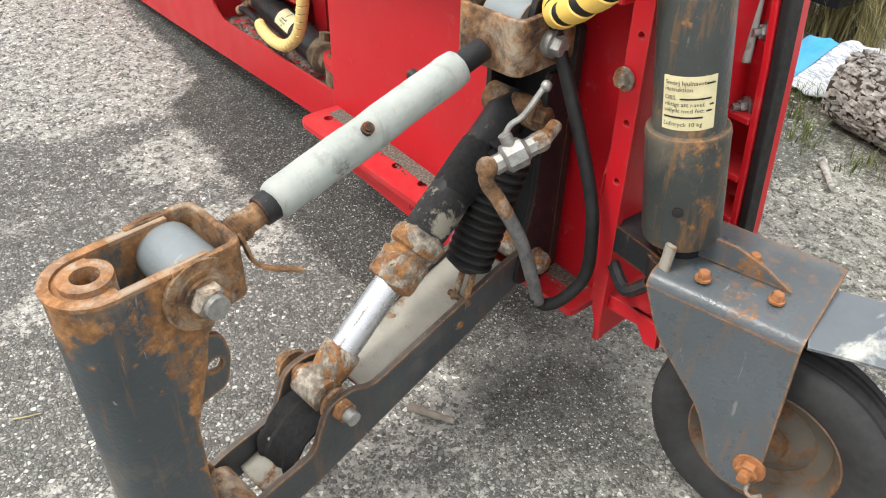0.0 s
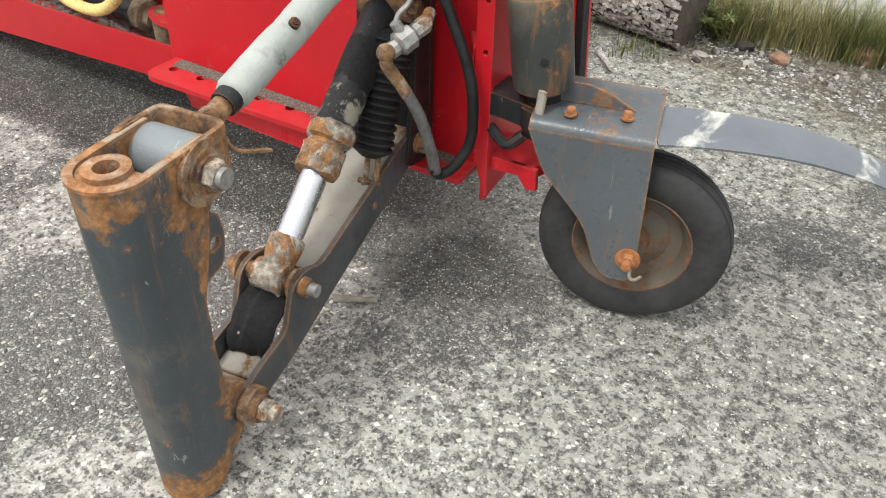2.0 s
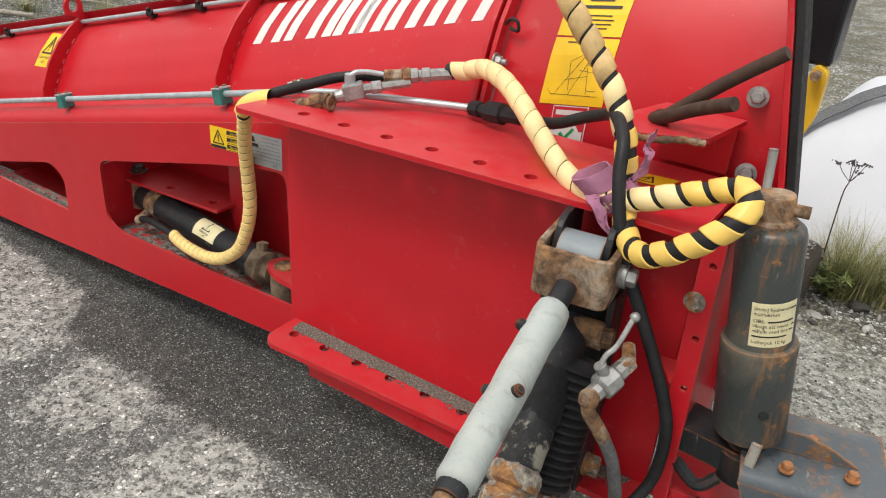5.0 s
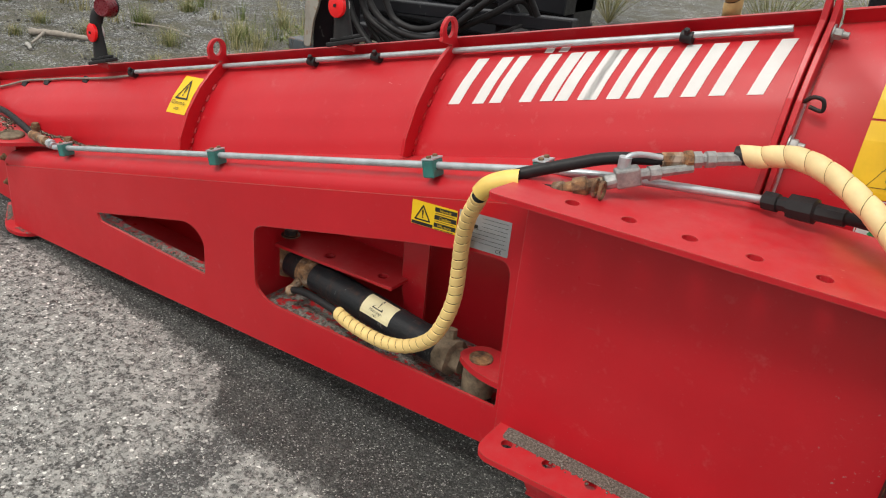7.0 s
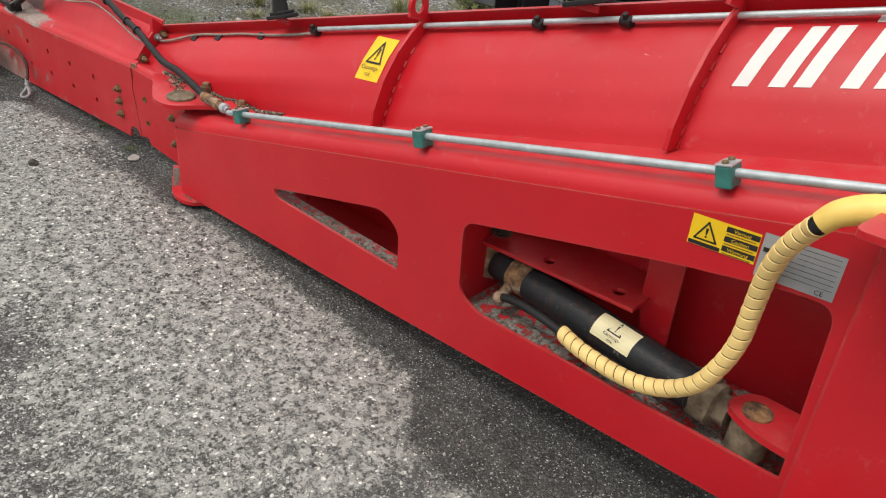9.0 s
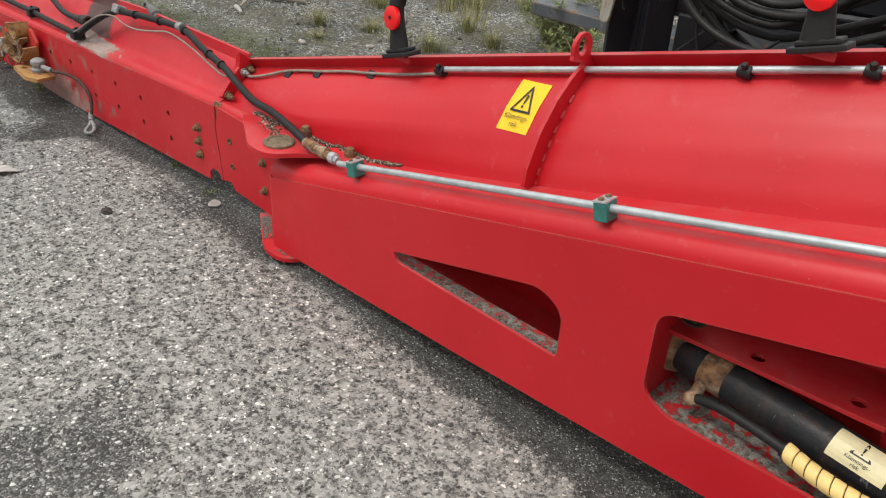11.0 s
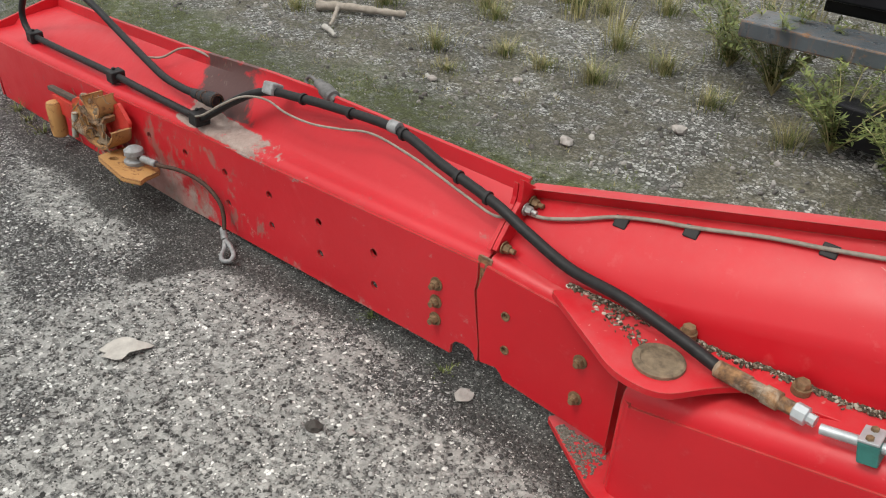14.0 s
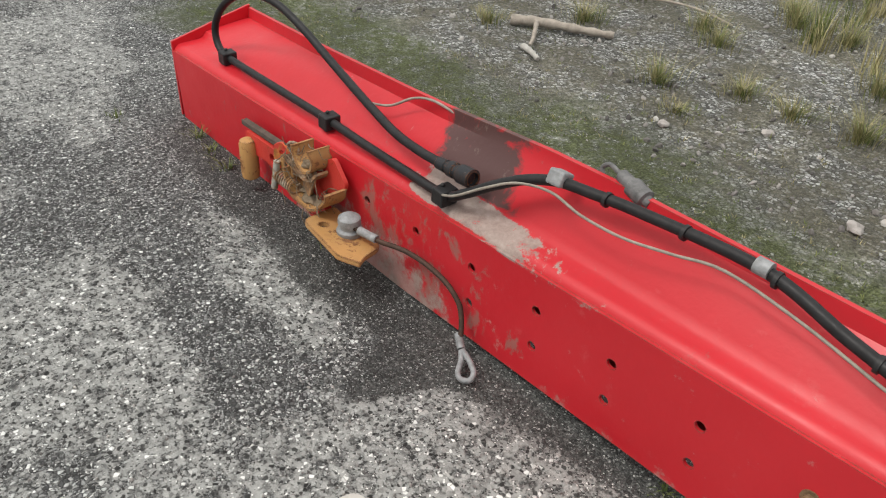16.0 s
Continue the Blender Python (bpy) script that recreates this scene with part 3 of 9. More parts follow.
M["printed_film"] = printed_film()
M["guard_grey"] = guard_paint()
M["rim_rust"] = painted("rusty_rim_paint", (0.105, 0.092, 0.074), 0.6, (0.20, 0.10, 0.048), (0.17, 0.145, 0.11), 0.50, 0.52, 1.0, 1.2, 0.0, 0.5)
M["cream_wrap"] = plain("cream_spiral_wrap", (0.80, 0.64, 0.32), 0.5, 0.0, 0.14, 14, 0.1)
M["tan_wrap"] = plain("dirty_tan_wrap", (0.58, 0.40, 0.17), 0.6, 0.0, 0.35, 22, 0.2)
M["loop_yellow"] = plain("bright_yellow_wrap", (0.80, 0.53, 0.12), 0.45, 0.0, 0.12, 14, 0.1)
M["soot"] = plain("sooty_black_rubber", (0.009, 0.009, 0.010), 0.95, 0.0, 0.5, 60, 0.9, 150)
M["mud"] = plain("dried_mud", (0.17, 0.13, 0.085), 0.92, 0.0, 0.5, 45, 0.8, 120)
M["brown_iron"] = plain("brown_iron", (0.055, 0.03, 0.02), 0.7, 0.2, 0.4, 50, 0.4)
M["pale_cable"] = plain("pale_cable", (0.25, 0.225, 0.19), 0.6, 0.0, 0.3, 50, 0.1)
M["plug_grey"] = plain("dusty_grey_metal", (0.25, 0.26, 0.265), 0.7, 0.2, 0.35, 50, 0.4)
M["orange_red"] = painted("orange_and_red_paint", (0.55, 0.045, 0.03), 0.5, (0.55, 0.22, 0.05), DUST, 0.52, 0.6)
M["latch_red"] = painted("scuffed_latch_red", (0.50, 0.035, 0.025), 0.5, (0.32, 0.10, 0.03), DUST, 0.58, 0.66)
M["strap"] = plain("woven_strap", (0.11, 0.115, 0.12), 0.8, 0.0, 0.6, 160, 0.6, 300)
M["brown_stone"] = plain("brown_stone", (0.26, 0.16, 0.11), 0.9, 0.0, 0.3, 30, 0.6, 90)


def stone_mix():
    """Gravel, each stone its own tone."""
    n = Nodes("mixed_gravel", 0.9)
    g = n.node("ShaderNodeNewGeometry")
    n.color(n.ramp(g.outputs["Random Per Island"], [(0.0, (0.07, 0.068, 0.064)), (0.5, (0.22, 0.21, 0.20)), (0.85, (0.34, 0.33, 0.31)), (1.0, (0.48, 0.47, 0.44))]))
    n.bump(n.noise(160, 4), 0.4, 0.002)
    return n.m


def blades_of(name, a, b, c):
    """Leaves and blades, each its own tone, a little translucent."""
    n = Nodes(name, 0.65)
    g = n.node("ShaderNodeNewGeometry")
    n.color(n.ramp(g.outputs["Random Per Island"], [(0.0, a), (0.5, b), (1.0, c)]))
    n.out.inputs["Subsurface Weight"].default_value = 0.0
    return n.m


def litter():
    """Leaf litter and grit, each crumb its own tone."""
    n = Nodes("leaf_litter", 0.95)
    g = n.node("ShaderNodeNewGeometry")
    n.color(n.ramp(g.outputs["Random Per Island"], [(0.0, (0.035, 0.028, 0.02)), (0.5, (0.11, 0.085, 0.055)), (0.85, (0.26, 0.23, 0.18)), (1.0, (0.60, 0.56, 0.48))]))
    return n.m


M["litter"] = litter()
M["stone_mix"] = stone_mix()
M["grass"] = blades_of("dry_grass", (0.15, 0.14, 0.055), (0.31, 0.285, 0.13), (0.46, 0.42, 0.23))
M["weed"] = blades_of("green_weeds", (0.060, 0.088, 0.020), (0.125, 0.165, 0.040), (0.24, 0.27, 0.085))


# ---- shapes ----
def part(name, bm, material, parent=None, label="", smooth=None, bevel=0.0):
    """Links a bmesh as one mesh object, under a thing or a part."""
    me = bpy.data.meshes.new(name)
    bmesh.ops.recalc_face_normals(bm, faces=bm.faces)
    bm.to_mesh(me)
    bm.free()
    for mat in material if isinstance(material, (list, tuple)) else (material,):
        me.materials.append(M[mat])
    ob = new(name, me)
    if parent is not None:
        ob.parent = parent
    if label:
        ob["label"] = label
    if smooth is not None:
        me.shade_smooth()
        me.set_sharp_from_angle(angle=radians(smooth))
    if bevel:
        b = ob.modifiers.new("worn_edges", "BEVEL")
        b.width, b.segments, b.limit_method, b.angle_limit = bevel, 2, "ANGLE", radians(40)
    return ob


def thing(name, label, category, group="", kind="", at=(0, 0, 0)):
    ob = new(name)
    ob.empty_display_size = 0.05
    ob.location = at
    return tagged(ob, label, category, group, kind)


def axis_frame(p0, p1):
    """A frame at p0 whose z points at p1."""
    p0, p1 = Vector(p0), Vector(p1)
    return Matrix.Translation(p0) @ (p1 - p0).to_track_quat("Z", "Y").to_matrix().to_4x4()


def box(bm, lo, hi, m=None):
    """A box between two corners."""
    vs = [bm.verts.new((x, y, z)) for x in (lo[0], hi[0]) for y in (lo[1], hi[1]) for z in (lo[2], hi[2])]
    for q in ((0, 1, 3, 2), (4, 6, 7, 5), (0, 4, 5, 1), (2, 3, 7, 6), (0, 2, 6, 4), (1, 5, 7, 3)):
        bm.faces.new([vs[i] for i in q])
    if m is not None:
        bmesh.ops.transform(bm, matrix=m, verts=vs)
    return vs


def lathe(bm, p0, p1, profile, seg=20, closed=True):
    """A turned solid along p0 to p1; profile: (distance along, radius)."""
    m = axis_frame(p0, p1)
    rings = []
    for d, r in profile:
        rings.append([bm.verts.new(m @ Vector((r * math.cos(a), r * math.sin(a), d))) for a in (2 * math.pi * k / seg for k in range(seg))])
    for a, b in zip(rings, rings[1:]):
        for k in range(seg):
            bm.faces.new((a[k], a[(k + 1) % seg], b[(k + 1) % seg], b[k]))
    if closed:
        bm.faces.new(rings[0][::-1])
        bm.faces.new(rings[-1])
    else:
        a, b = rings[-1], rings[0]
        for k in range(seg):
            bm.faces.new((a[k], a[(k + 1) % seg], b[(k + 1) % seg], b[k]))
    return rings


def rod(bm, p0, p1, r, seg=16, r1=None):
    n = (Vector(p1) - Vector(p0)).length
    return lathe(bm, p0, p1, [(0, r), (n, r if r1 is None else r1)], seg)


def pipe(bm, p0, p1, r, inner, seg=24):
    """A hollow cylinder with open ends."""
    n = (Vector(p1) - Vector(p0)).length
    return lathe(bm, p0, p1, [(0, inner), (0, r), (n, r), (n, inner)], seg, closed=False)


def hexagon(bm, p0, p1, r):
    """A hexagonal nut or bolt head, slightly chamfered."""
    n = (Vector(p1) - Vector(p0)).length
    return lathe(bm, p0, p1, [(0, r), (n * 0.8, r), (n, r * 0.86)], 6)


def smooth_line(points, steps=8):
    """Catmull-Rom through the points."""
    ps = [Vector(p) for p in points]
    ps = [2 * ps[0] - ps[1]] + ps + [2 * ps[-1] - ps[-2]]
    out = []
    for a, b, c, d in zip(ps, ps[1:], ps[2:], ps[3:]):
        for k in range(steps):
            t = k / steps
            out.append(0.5 * (2 * b + (c - a) * t + (2 * a - 5 * b + 4 * c - d) * t * t + (3 * b - a - 3 * c + d) * t ** 3))
    return out + [ps[-2]]


def sweep(bm, line, r, seg=12, wave=None, caps=True):
    """A round bar along a line. wave(k): factor on the radius at point k."""
    line = [Vector(p) for p in line]
    rings, side = [], None
    for k, p in enumerate(line):
        way = (line[min(k + 1, len(line) - 1)] - line[max(k - 1, 0)]).normalized()
        if side is None:
            side = way.orthogonal().normalized()
        side = (side - way * side.dot(way)).normalized()
        up = way.cross(side)
        f = r * (wave(k) if wave else 1.0)
        rings.append([bm.verts.new(p + f * (math.cos(a) * side + math.sin(a) * up)) for a in (2 * math.pi * j / seg for j in range(seg))])
    faces = []
    for a, b in zip(rings, rings[1:]):
        for j in range(seg):
            faces.append(bm.faces.new((a[j], a[(j + 1) % seg], b[(j + 1) % seg], b[j])))
    if caps:
        bm.faces.new(rings[0][::-1])
        bm.faces.new(rings[-1])
    return faces


def arc(cx, cy, r, a0, a1, n=6):
    return [(cx + r * math.cos(radians(a0 + (a1 - a0) * k / n)), cy + r * math.sin(radians(a0 + (a1 - a0) * k / n))) for k in range(n + 1)]


def circle(cx, cy, r, n=14):
    return [(cx + r * math.cos(2 * math.pi * k / n), cy + r * math.sin(2 * math.pi * k / n)) for k in range(n)]


def rounded(corners, r, n=4):
    """A polygon with rounded corners; r: one radius or one for each corner."""
    out = []
    for k, c in enumerate(corners):
        rk = r[k] if isinstance(r, (list, tuple)) else r
        c = Vector(c)
        a, b = Vector(corners[k - 1]) - c, Vector(corners[(k + 1) % len(corners)]) - c
        cut = min(rk, a.length * 0.45, b.length * 0.45)
        if cut < 1e-5:
            out.append(tuple(c))
            continue
        p, q = c + a.normalized() * cut, c + b.normalized() * cut
        for j in range(n + 1):
            t = j / n
            out.append(tuple((1 - t) ** 2 * p + 2 * t * (1 - t) * c + t * t * q))
    return out


def plate(bm, outer, holes, m, thick):
    """A flat plate of any outline with holes, in the local xy plane of m, thick along its local z."""
    t = bmesh.new()
    edges = []
    for loop in (outer, *holes):
        vs = [t.verts.new((x, y, 0)) for x, y in loop]
        edges += [t.edges.new((a, b)) for a, b in zip(vs, vs[1:] + vs[:1])]
    bmesh.ops.triangle_fill(t, use_beauty=True, use_dissolve=False, edges=edges)
    got = bmesh.ops.extrude_face_region(t, geom=t.faces[:])
    bmesh.ops.translate(t, vec=(0, 0, thick), verts=[v for v in got["geom"] if isinstance(v, bmesh.types.BMVert)])
    bmesh.ops.transform(t, matrix=m, verts=t.verts)
    merge(bm, t)


def merge(bm, other):
    """Adds another bmesh to bm."""
    made = {v: bm.verts.new(v.co) for v in other.verts}
    for f in other.faces:
        bm.faces.new([made[v] for v in f.verts])
    other.free()


def facing(at, u, v):
    """A frame at a point with local x along u and local y along v."""
    u = Vector(u).normalized()
    w = u.cross(Vector(v)).normalized()
    v = w.cross(u)
    return Matrix.Translation(at) @ Matrix((u, v, w)).transposed().to_4x4()


XZ = Matrix(((1, 0, 0, 0), (0, 0, 1, 0), (0, 1, 0, 0), (0, 0, 0, 1)))  # local x, y, z to world x, z, y


def xz(y):
    """Local x, y as world x, z at depth y; thickness grows away along y."""
    return Matrix.Translation((0, y, 0)) @ XZ


def yz(x):
    """Local x, y as world y, z at x; thickness grows along x."""
    return Matrix.Translation((x, 0, 0)) @ Matrix(((0, 0, 1, 0), (1, 0, 0, 0), (0, 1, 0, 0), (0, 0, 0, 1)))


def xy(z):
    return Matrix.Translation((0, 0, z))


def sheet(bm, rows, thick):
    """A sheet through rows of points, thickened along its normals."""
    t = bmesh.new()
    grid = [[t.verts.new(p) for p in row] for row in rows]
    for a, b in zip(grid, grid[1:]):
        for k in range(len(a) - 1):
            t.faces.new((a[k], a[k + 1], b[k + 1], b[k]))
    bmesh.ops.recalc_face_normals(t, faces=t.faces)
    bmesh.ops.solidify(t, geom=t.faces[:], thickness=thick)
    merge(bm, t)


def bolt(name, parent, at, way, r=0.014, head=0.012, material="bolt_zinc", stud=0.012, washer=True):
    """A nut with washer and the end of its bolt."""
    at, way = Vector(at), Vector(way).normalized()
    bm = bmesh.new()
    if washer:
        rod(bm, at, at + way * 0.003, r * 1.45, 16)
    hexagon(bm, at + way * 0.003, at + way * (0.003 + head), r)
    if stud:
        rod(bm, at + way * (0.003 + head), at + way * (0.003 + head + stud), r * 0.58, 12)
    return part(name, bm, material, parent, smooth=35)


GOLD = (1 + 5 ** 0.5) / 2
ICO = [Vector(v).normalized() for v in ((-1, GOLD, 0), (1, GOLD, 0), (-1, -GOLD, 0), (1, -GOLD, 0), (0, -1, GOLD), (0, 1, GOLD), (0, -1, -GOLD), (0, 1, -GOLD), (GOLD, 0, -1), (GOLD, 0, 1), (-GOLD, 0, -1), (-GOLD, 0, 1))]
ICO_FACES = ((0, 11, 5), (0, 5, 1), (0, 1, 7), (0, 7, 10), (0, 10, 11), (1, 5, 9), (5, 11, 4), (11, 10, 2), (10, 7, 6), (7, 1, 8), (3, 9, 4), (3, 4, 2), (3, 2, 6), (3, 6, 8), (3, 8, 9), (4, 9, 5), (2, 4, 11), (6, 2, 10), (8, 6, 7), (9, 8, 1))


def pebbles(name, spots, material, parent=None, label=""):
    """Many small stones in one mesh; spots: (place, size, squash, turn)."""
    verts, faces = [], []
    for p, s, squash, turn in spots:
        m = Euler(turn).to_matrix() @ Matrix.Diagonal((1.25 * s, 0.9 * s, squash * s))
        k = len(verts)
        verts += [m @ v + p for v in ICO]
        faces += [(a + k, b + k, c + k) for a, b, c in ICO_FACES]
    me = bpy.data.meshes.new(name)
    me.from_pydata(verts, [], faces)
    me.materials.append(M[material])
    ob = new(name, me)
    if parent is not None:
        ob.parent = parent
    if label:
        ob["label"] = label
    ob["kind"] = "stuff"
    return ob


# ---- ground ----
bm = bmesh.new()
bmesh.ops.create_grid(bm, x_segments=2, y_segments=2, size=250)
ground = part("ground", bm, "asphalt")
tagged(ground, "worn grey asphalt with pale bare patches", "ground", kind="structure")


# ---- the snow plough ----
def along(x, table):
    """Straight-line value at x in rows of (x, value)."""
    for (a, p), (b, q) in zip(table, table[1:]):
        if x <= b:
            return p + (q - p) * (x - a) / (b - a)
    return table[-1][1]


def beam_top(x):
    return 0.755 + 0.244 * (x - 0.035)


def lip_z(x):
    return 0.49 + 0.2475 * (x + 2.17)


def lip_y(x):
    return 0.215 + 0.07 * (x + 2.17)


BOARD = ((0.0, -0.022), (0.030, 0.002), (0.037, -0.006), (0.06, -0.040), (0.11, -0.088), (0.17, -0.128), (0.24, -0.160), (0.33, -0.185), (0.45, -0.20), (1.2, -0.20))


def foot_back(x, d):
    """Near the hinge the mouldboard's foot curls back under itself."""
    return along(x, ((-9.0, 0.045), (-1.50, 0.045), (-1.18, 0.012), (-0.9, 0.0), (9.0, 0.0))) * min(1.0, max(0.0, (d - 0.15) / 0.12)) ** 1.3


def board(x, d, off=0.0):
    """The point of the mouldboard d below its upper edge at x, moved off its face towards the road side."""
    dy = along(d, BOARD) + foot_back(x, d)
    slope = (along(d + 0.01, BOARD) - along(d - 0.01 if d > 0.01 else 0.0, BOARD)) / (0.02 if d > 0.01 else d + 0.01)
    n = Vector((0, -1, -slope)).normalized()
    return Vector((x, lip_y(x) + dy, lip_z(x) - d)) + n * off


plough = thing("snow_plough", "long red painted steel snow plough lying on asphalt", "snow plough")

# front plate of the tapered beam with its two windows
WIN1 = rounded([(-1.247, 0.256), (-1.235, 0.230), (-0.718, 0.226), (-0.720, 0.345), (-0.785, 0.378)], [0.008, 0.012, 0.014, 0.06, 0.04], 6)
WIN2 = rounded([(-0.512, 0.458), (-0.508, 0.268), (-0.45, 0.238), (0.285, 0.262), (0.272, 0.635), (0.19, 0.628), (0.0, 0.588)], [0.035, 0.05, 0.05, 0.01, 0.07, 0.03, 0.03], 6)
bm = bmesh.new()
outer = [(-1.786, 0.029), (-1.0, 0.068), (0.30, 0.150), (0.30, beam_top(0.30) - 0.045), (-1.786, beam_top(-1.786) - 0.045)]
plate(bm, outer, [WIN1, WIN2], xz(0.0), 0.008)
rows = []
for x in [-1.802 + 2.102 * k / 20 for k in range(21)]:
    z, back = beam_top(x), board(x, lip_z(x) - beam_top(x)).y + 0.015
    rows.append([(x, 0.004 + 0.045 * (1 - math.cos(a)), z - 0.045 + 0.045 * math.sin(a)) for a in (math.pi / 2 * j / 7 for j in range(8))] + [(x, back, z + 0.004)])
sheet(bm, rows, 0.007)
plate(bm, [(0.006, 0.04), (0.20, 0.04), (0.12, beam_top(-1.75) - 0.01), (0.045, beam_top(-1.75) - 0.01), (0.012, beam_top(-1.75) - 0.032), (0.006, beam_top(-1.75) - 0.05)], [], yz(-1.804), 0.006)
corner = [(-1.786 - 0.016 * math.sin(a), 0.016 * (1 - math.cos(a))) for a in (math.pi / 2 * j / 5 for j in range(6))]
sheet(bm, [[(x, y, 0.029), (x, y, beam_top(-1.786) - 0.038)] for x, y in corner + [(-1.802, 0.11)]], 0.007)
part("main_beam", bm, "red", plough, smooth=40)

bm = bmesh.new()
box(bm, (-1.40, 0.009, 0.112), (-0.695, 0.262, 0.118))
part("inner_floor", bm, "red", plough)
bm = bmesh.new()
box(bm, (-1.40, 0.009, 0.206), (-0.695, 0.066, 0.214))
box(bm, (-0.52, 0.009, 0.206), (0.30, 0.26, 0.214))
part("beam_floor", bm, "muddy_red", plough, "red floor plate covered with dried mud")
# grit lying along the windows' sills
for lo, hi, n in ((-1.22, -0.73, 330), (-0.46, 0.28, 260)):
    rng = random.Random(int(100 * hi) + 500)
    spots = []
    for _ in range(n):
        x, y, r = rng.uniform(lo, hi), 0.012 + abs(rng.gauss(0, 0.012 if hi < 0 else 0.05)), rng.uniform(0.002, 0.006)
        spots.append((Vector((x, min(y, 0.06 if hi < 0 else 0.23), 0.214 + r * 0.4)), r, 0.7, (0, 0, 3 * rng.random())))
    pebbles("sill_gravel", spots, "grit", plough, "grey gravel and dried mud")
bm = bmesh.new()
plate(bm, [(-1.72, 0.05), (0.3, 0.16), (0.3, 0.74), (-1.72, 0.26)], [], xz(0.262), 0.008)
part("beam_back", bm, "red", plough)
# stiffening web and drilled ledge inside the large window
bm = bmesh.new()
plate(bm, [(-0.13, 0.365), (-0.13, 0.56), (-0.05, 0.575), (-0.05, 0.214), (-0.10, 0.214)], [], xz(0.17), 0.008)
part("inner_web", bm, "red", plough)
bm = bmesh.new()
plate(bm, [(-0.52, 0.086), (-0.11, 0.100), (-0.11, 0.262), (-0.52, 0.262)], [circle(-0.353, 0.132, 0.0145), circle(-0.168, 0.139, 0.0145)], Matrix.Translation((0, 0, 0.376)) @ Matrix.Rotation(radians(-1.5), 4, "Y"), 0.010)
part("drilled_ledge", bm, "red", plough, bevel=0.0015)
bolt("ledge_bolt", plough, (-0.488, 0.118, 0.398), (0, 0, 1), 0.019, 0.016, "steel_black", 0)
bm = bmesh.new()
box(bm, (-0.80, 0.13, 0.262), (-0.705, 0.262, 0.272))
box(bm, (-0.80, 0.126, 0.240), (-0.705, 0.134, 0.272))
part("inner_shelf", bm, "red", plough, bevel=0.0015)
bm = bmesh.new()
box(bm, (-0.53, 0.009, 0.214), (-0.52, 0.262, 0.44))
part("cross_web", bm, "red", plough)
bm = bmesh.new()
box(bm, (-0.70, 0.009, 0.214), (-0.69, 0.262, 0.40))
part("cross_web", bm, "red", plough)
bm = bmesh.new()
plate(bm, rounded([(0.135, 0.045), (0.215, 0.004), (0.30, 0.0), (0.30, 0.12), (0.17, 0.12)], [0.04, 0.04, 0.002, 0.002, 0.04]), [], xy(0.312), 0.016)
part("cylinder_lug", bm, "red", plough, bevel=0.002)
bm = bmesh.new()
lathe(bm, (0.200, 0.06, 0.212), (0.200, 0.06, 0.362), [(0, 0.02), (0.116, 0.02), (0.116, 0.029), (0.120, 0.029), (0.1205, 0.024), (0.119, 0.022), (0.119, 0.006)], 22)
part("lug_pin", bm, "rust", plough, "rusty pin head", smooth=35)

# bolting box with its drilled flanges
bm = bmesh.new()
plate(bm, [(0.302, 0.24), (1.285, 0.24), (1.285, 0.835), (0.302, 0.835)], [], xz(-0.022), 0.012)
plate(bm, [(-0.014, 0.15), (0.20, 0.15), (0.20, 0.79), (-0.014, 0.82)], [], yz(0.298), 0.008)
part("box_face", bm, "red", plough, bevel=0.002)
bm = bmesh.new()
plate(bm, rounded([(0.282, -0.168), (1.15, -0.102), (1.285, -0.102), (1.285, 0.20), (0.36, 0.17), (0.30, -0.04)], [0.02, 0.01, 0.01, 0.01, 0.01, 0.03]), [circle(0.423 + 0.1075 * k, -0.094 + 0.006 * k, 0.0135) for k in range(7)], xy(0.835), 0.012)
part("top_flange", bm, "red", plough, bevel=0.0025)
bm = bmesh.new()
plate(bm, rounded([(0.316, -0.148), (1.285, -0.105), (1.285, 0.0), (0.316, -0.005)], [0.05, 0.01, 0.002, 0.002], 6), [circle(0.366 + 0.1 * k, -0.078 + 0.003 * k, 0.0135) for k in range(8)], xy(0.236), 0.014)
part("bottom_flange", bm, "red", plough, bevel=0.0025)
bm = bmesh.new()
plate(bm, rounded([(0.44, 0.180), (1.11, 0.180), (1.14, 0.236), (0.42, 0.236)], [0.02, 0.02, 0.001, 0.001]), [], xz(-0.105), 0.012)
plate(bm, [(0.44, -0.105), (1.10, -0.105), (1.10, 0.08), (0.44, 0.08)], [], xy(0.172), 0.01)
part("lower_skirt", bm, "red", plough, bevel=0.002)
rng = random.Random(3)
spots = []
for _ in range(900):
    x, r = rng.uniform(0.36, 1.24), rng.uniform(0.002, 0.0045)
    y = -0.026 - abs(rng.gauss(0, 0.022))
    if y > -0.075:
        spots.append((Vector((x, y, 0.251)), r, 0.6, (0, 0, 3 * rng.random())))
pebbles("flange_grit", spots, "grit", plough, "grey sand lying on the flange")
bm = bmesh.new()
plate(bm, rounded([(0.345, -0.066), (1.24, -0.058), (1.26, -0.024), (0.34, -0.024)], 0.01), [], xy(0.250), 0.0015)
part("flange_silt", bm, "grit", plough, "thin layer of grey silt")

# mouldboard with its lip, eye plates and joint flanges
def board_depth(x):
    """How far the mouldboard reaches down before it meets the beam, the hinge block or the box."""
    if x < -1.815:
        return lip_z(x) - 0.350
    return lip_z(x) - beam_top(x) + 0.02 if x < 0.3 else lip_z(x) - 0.83


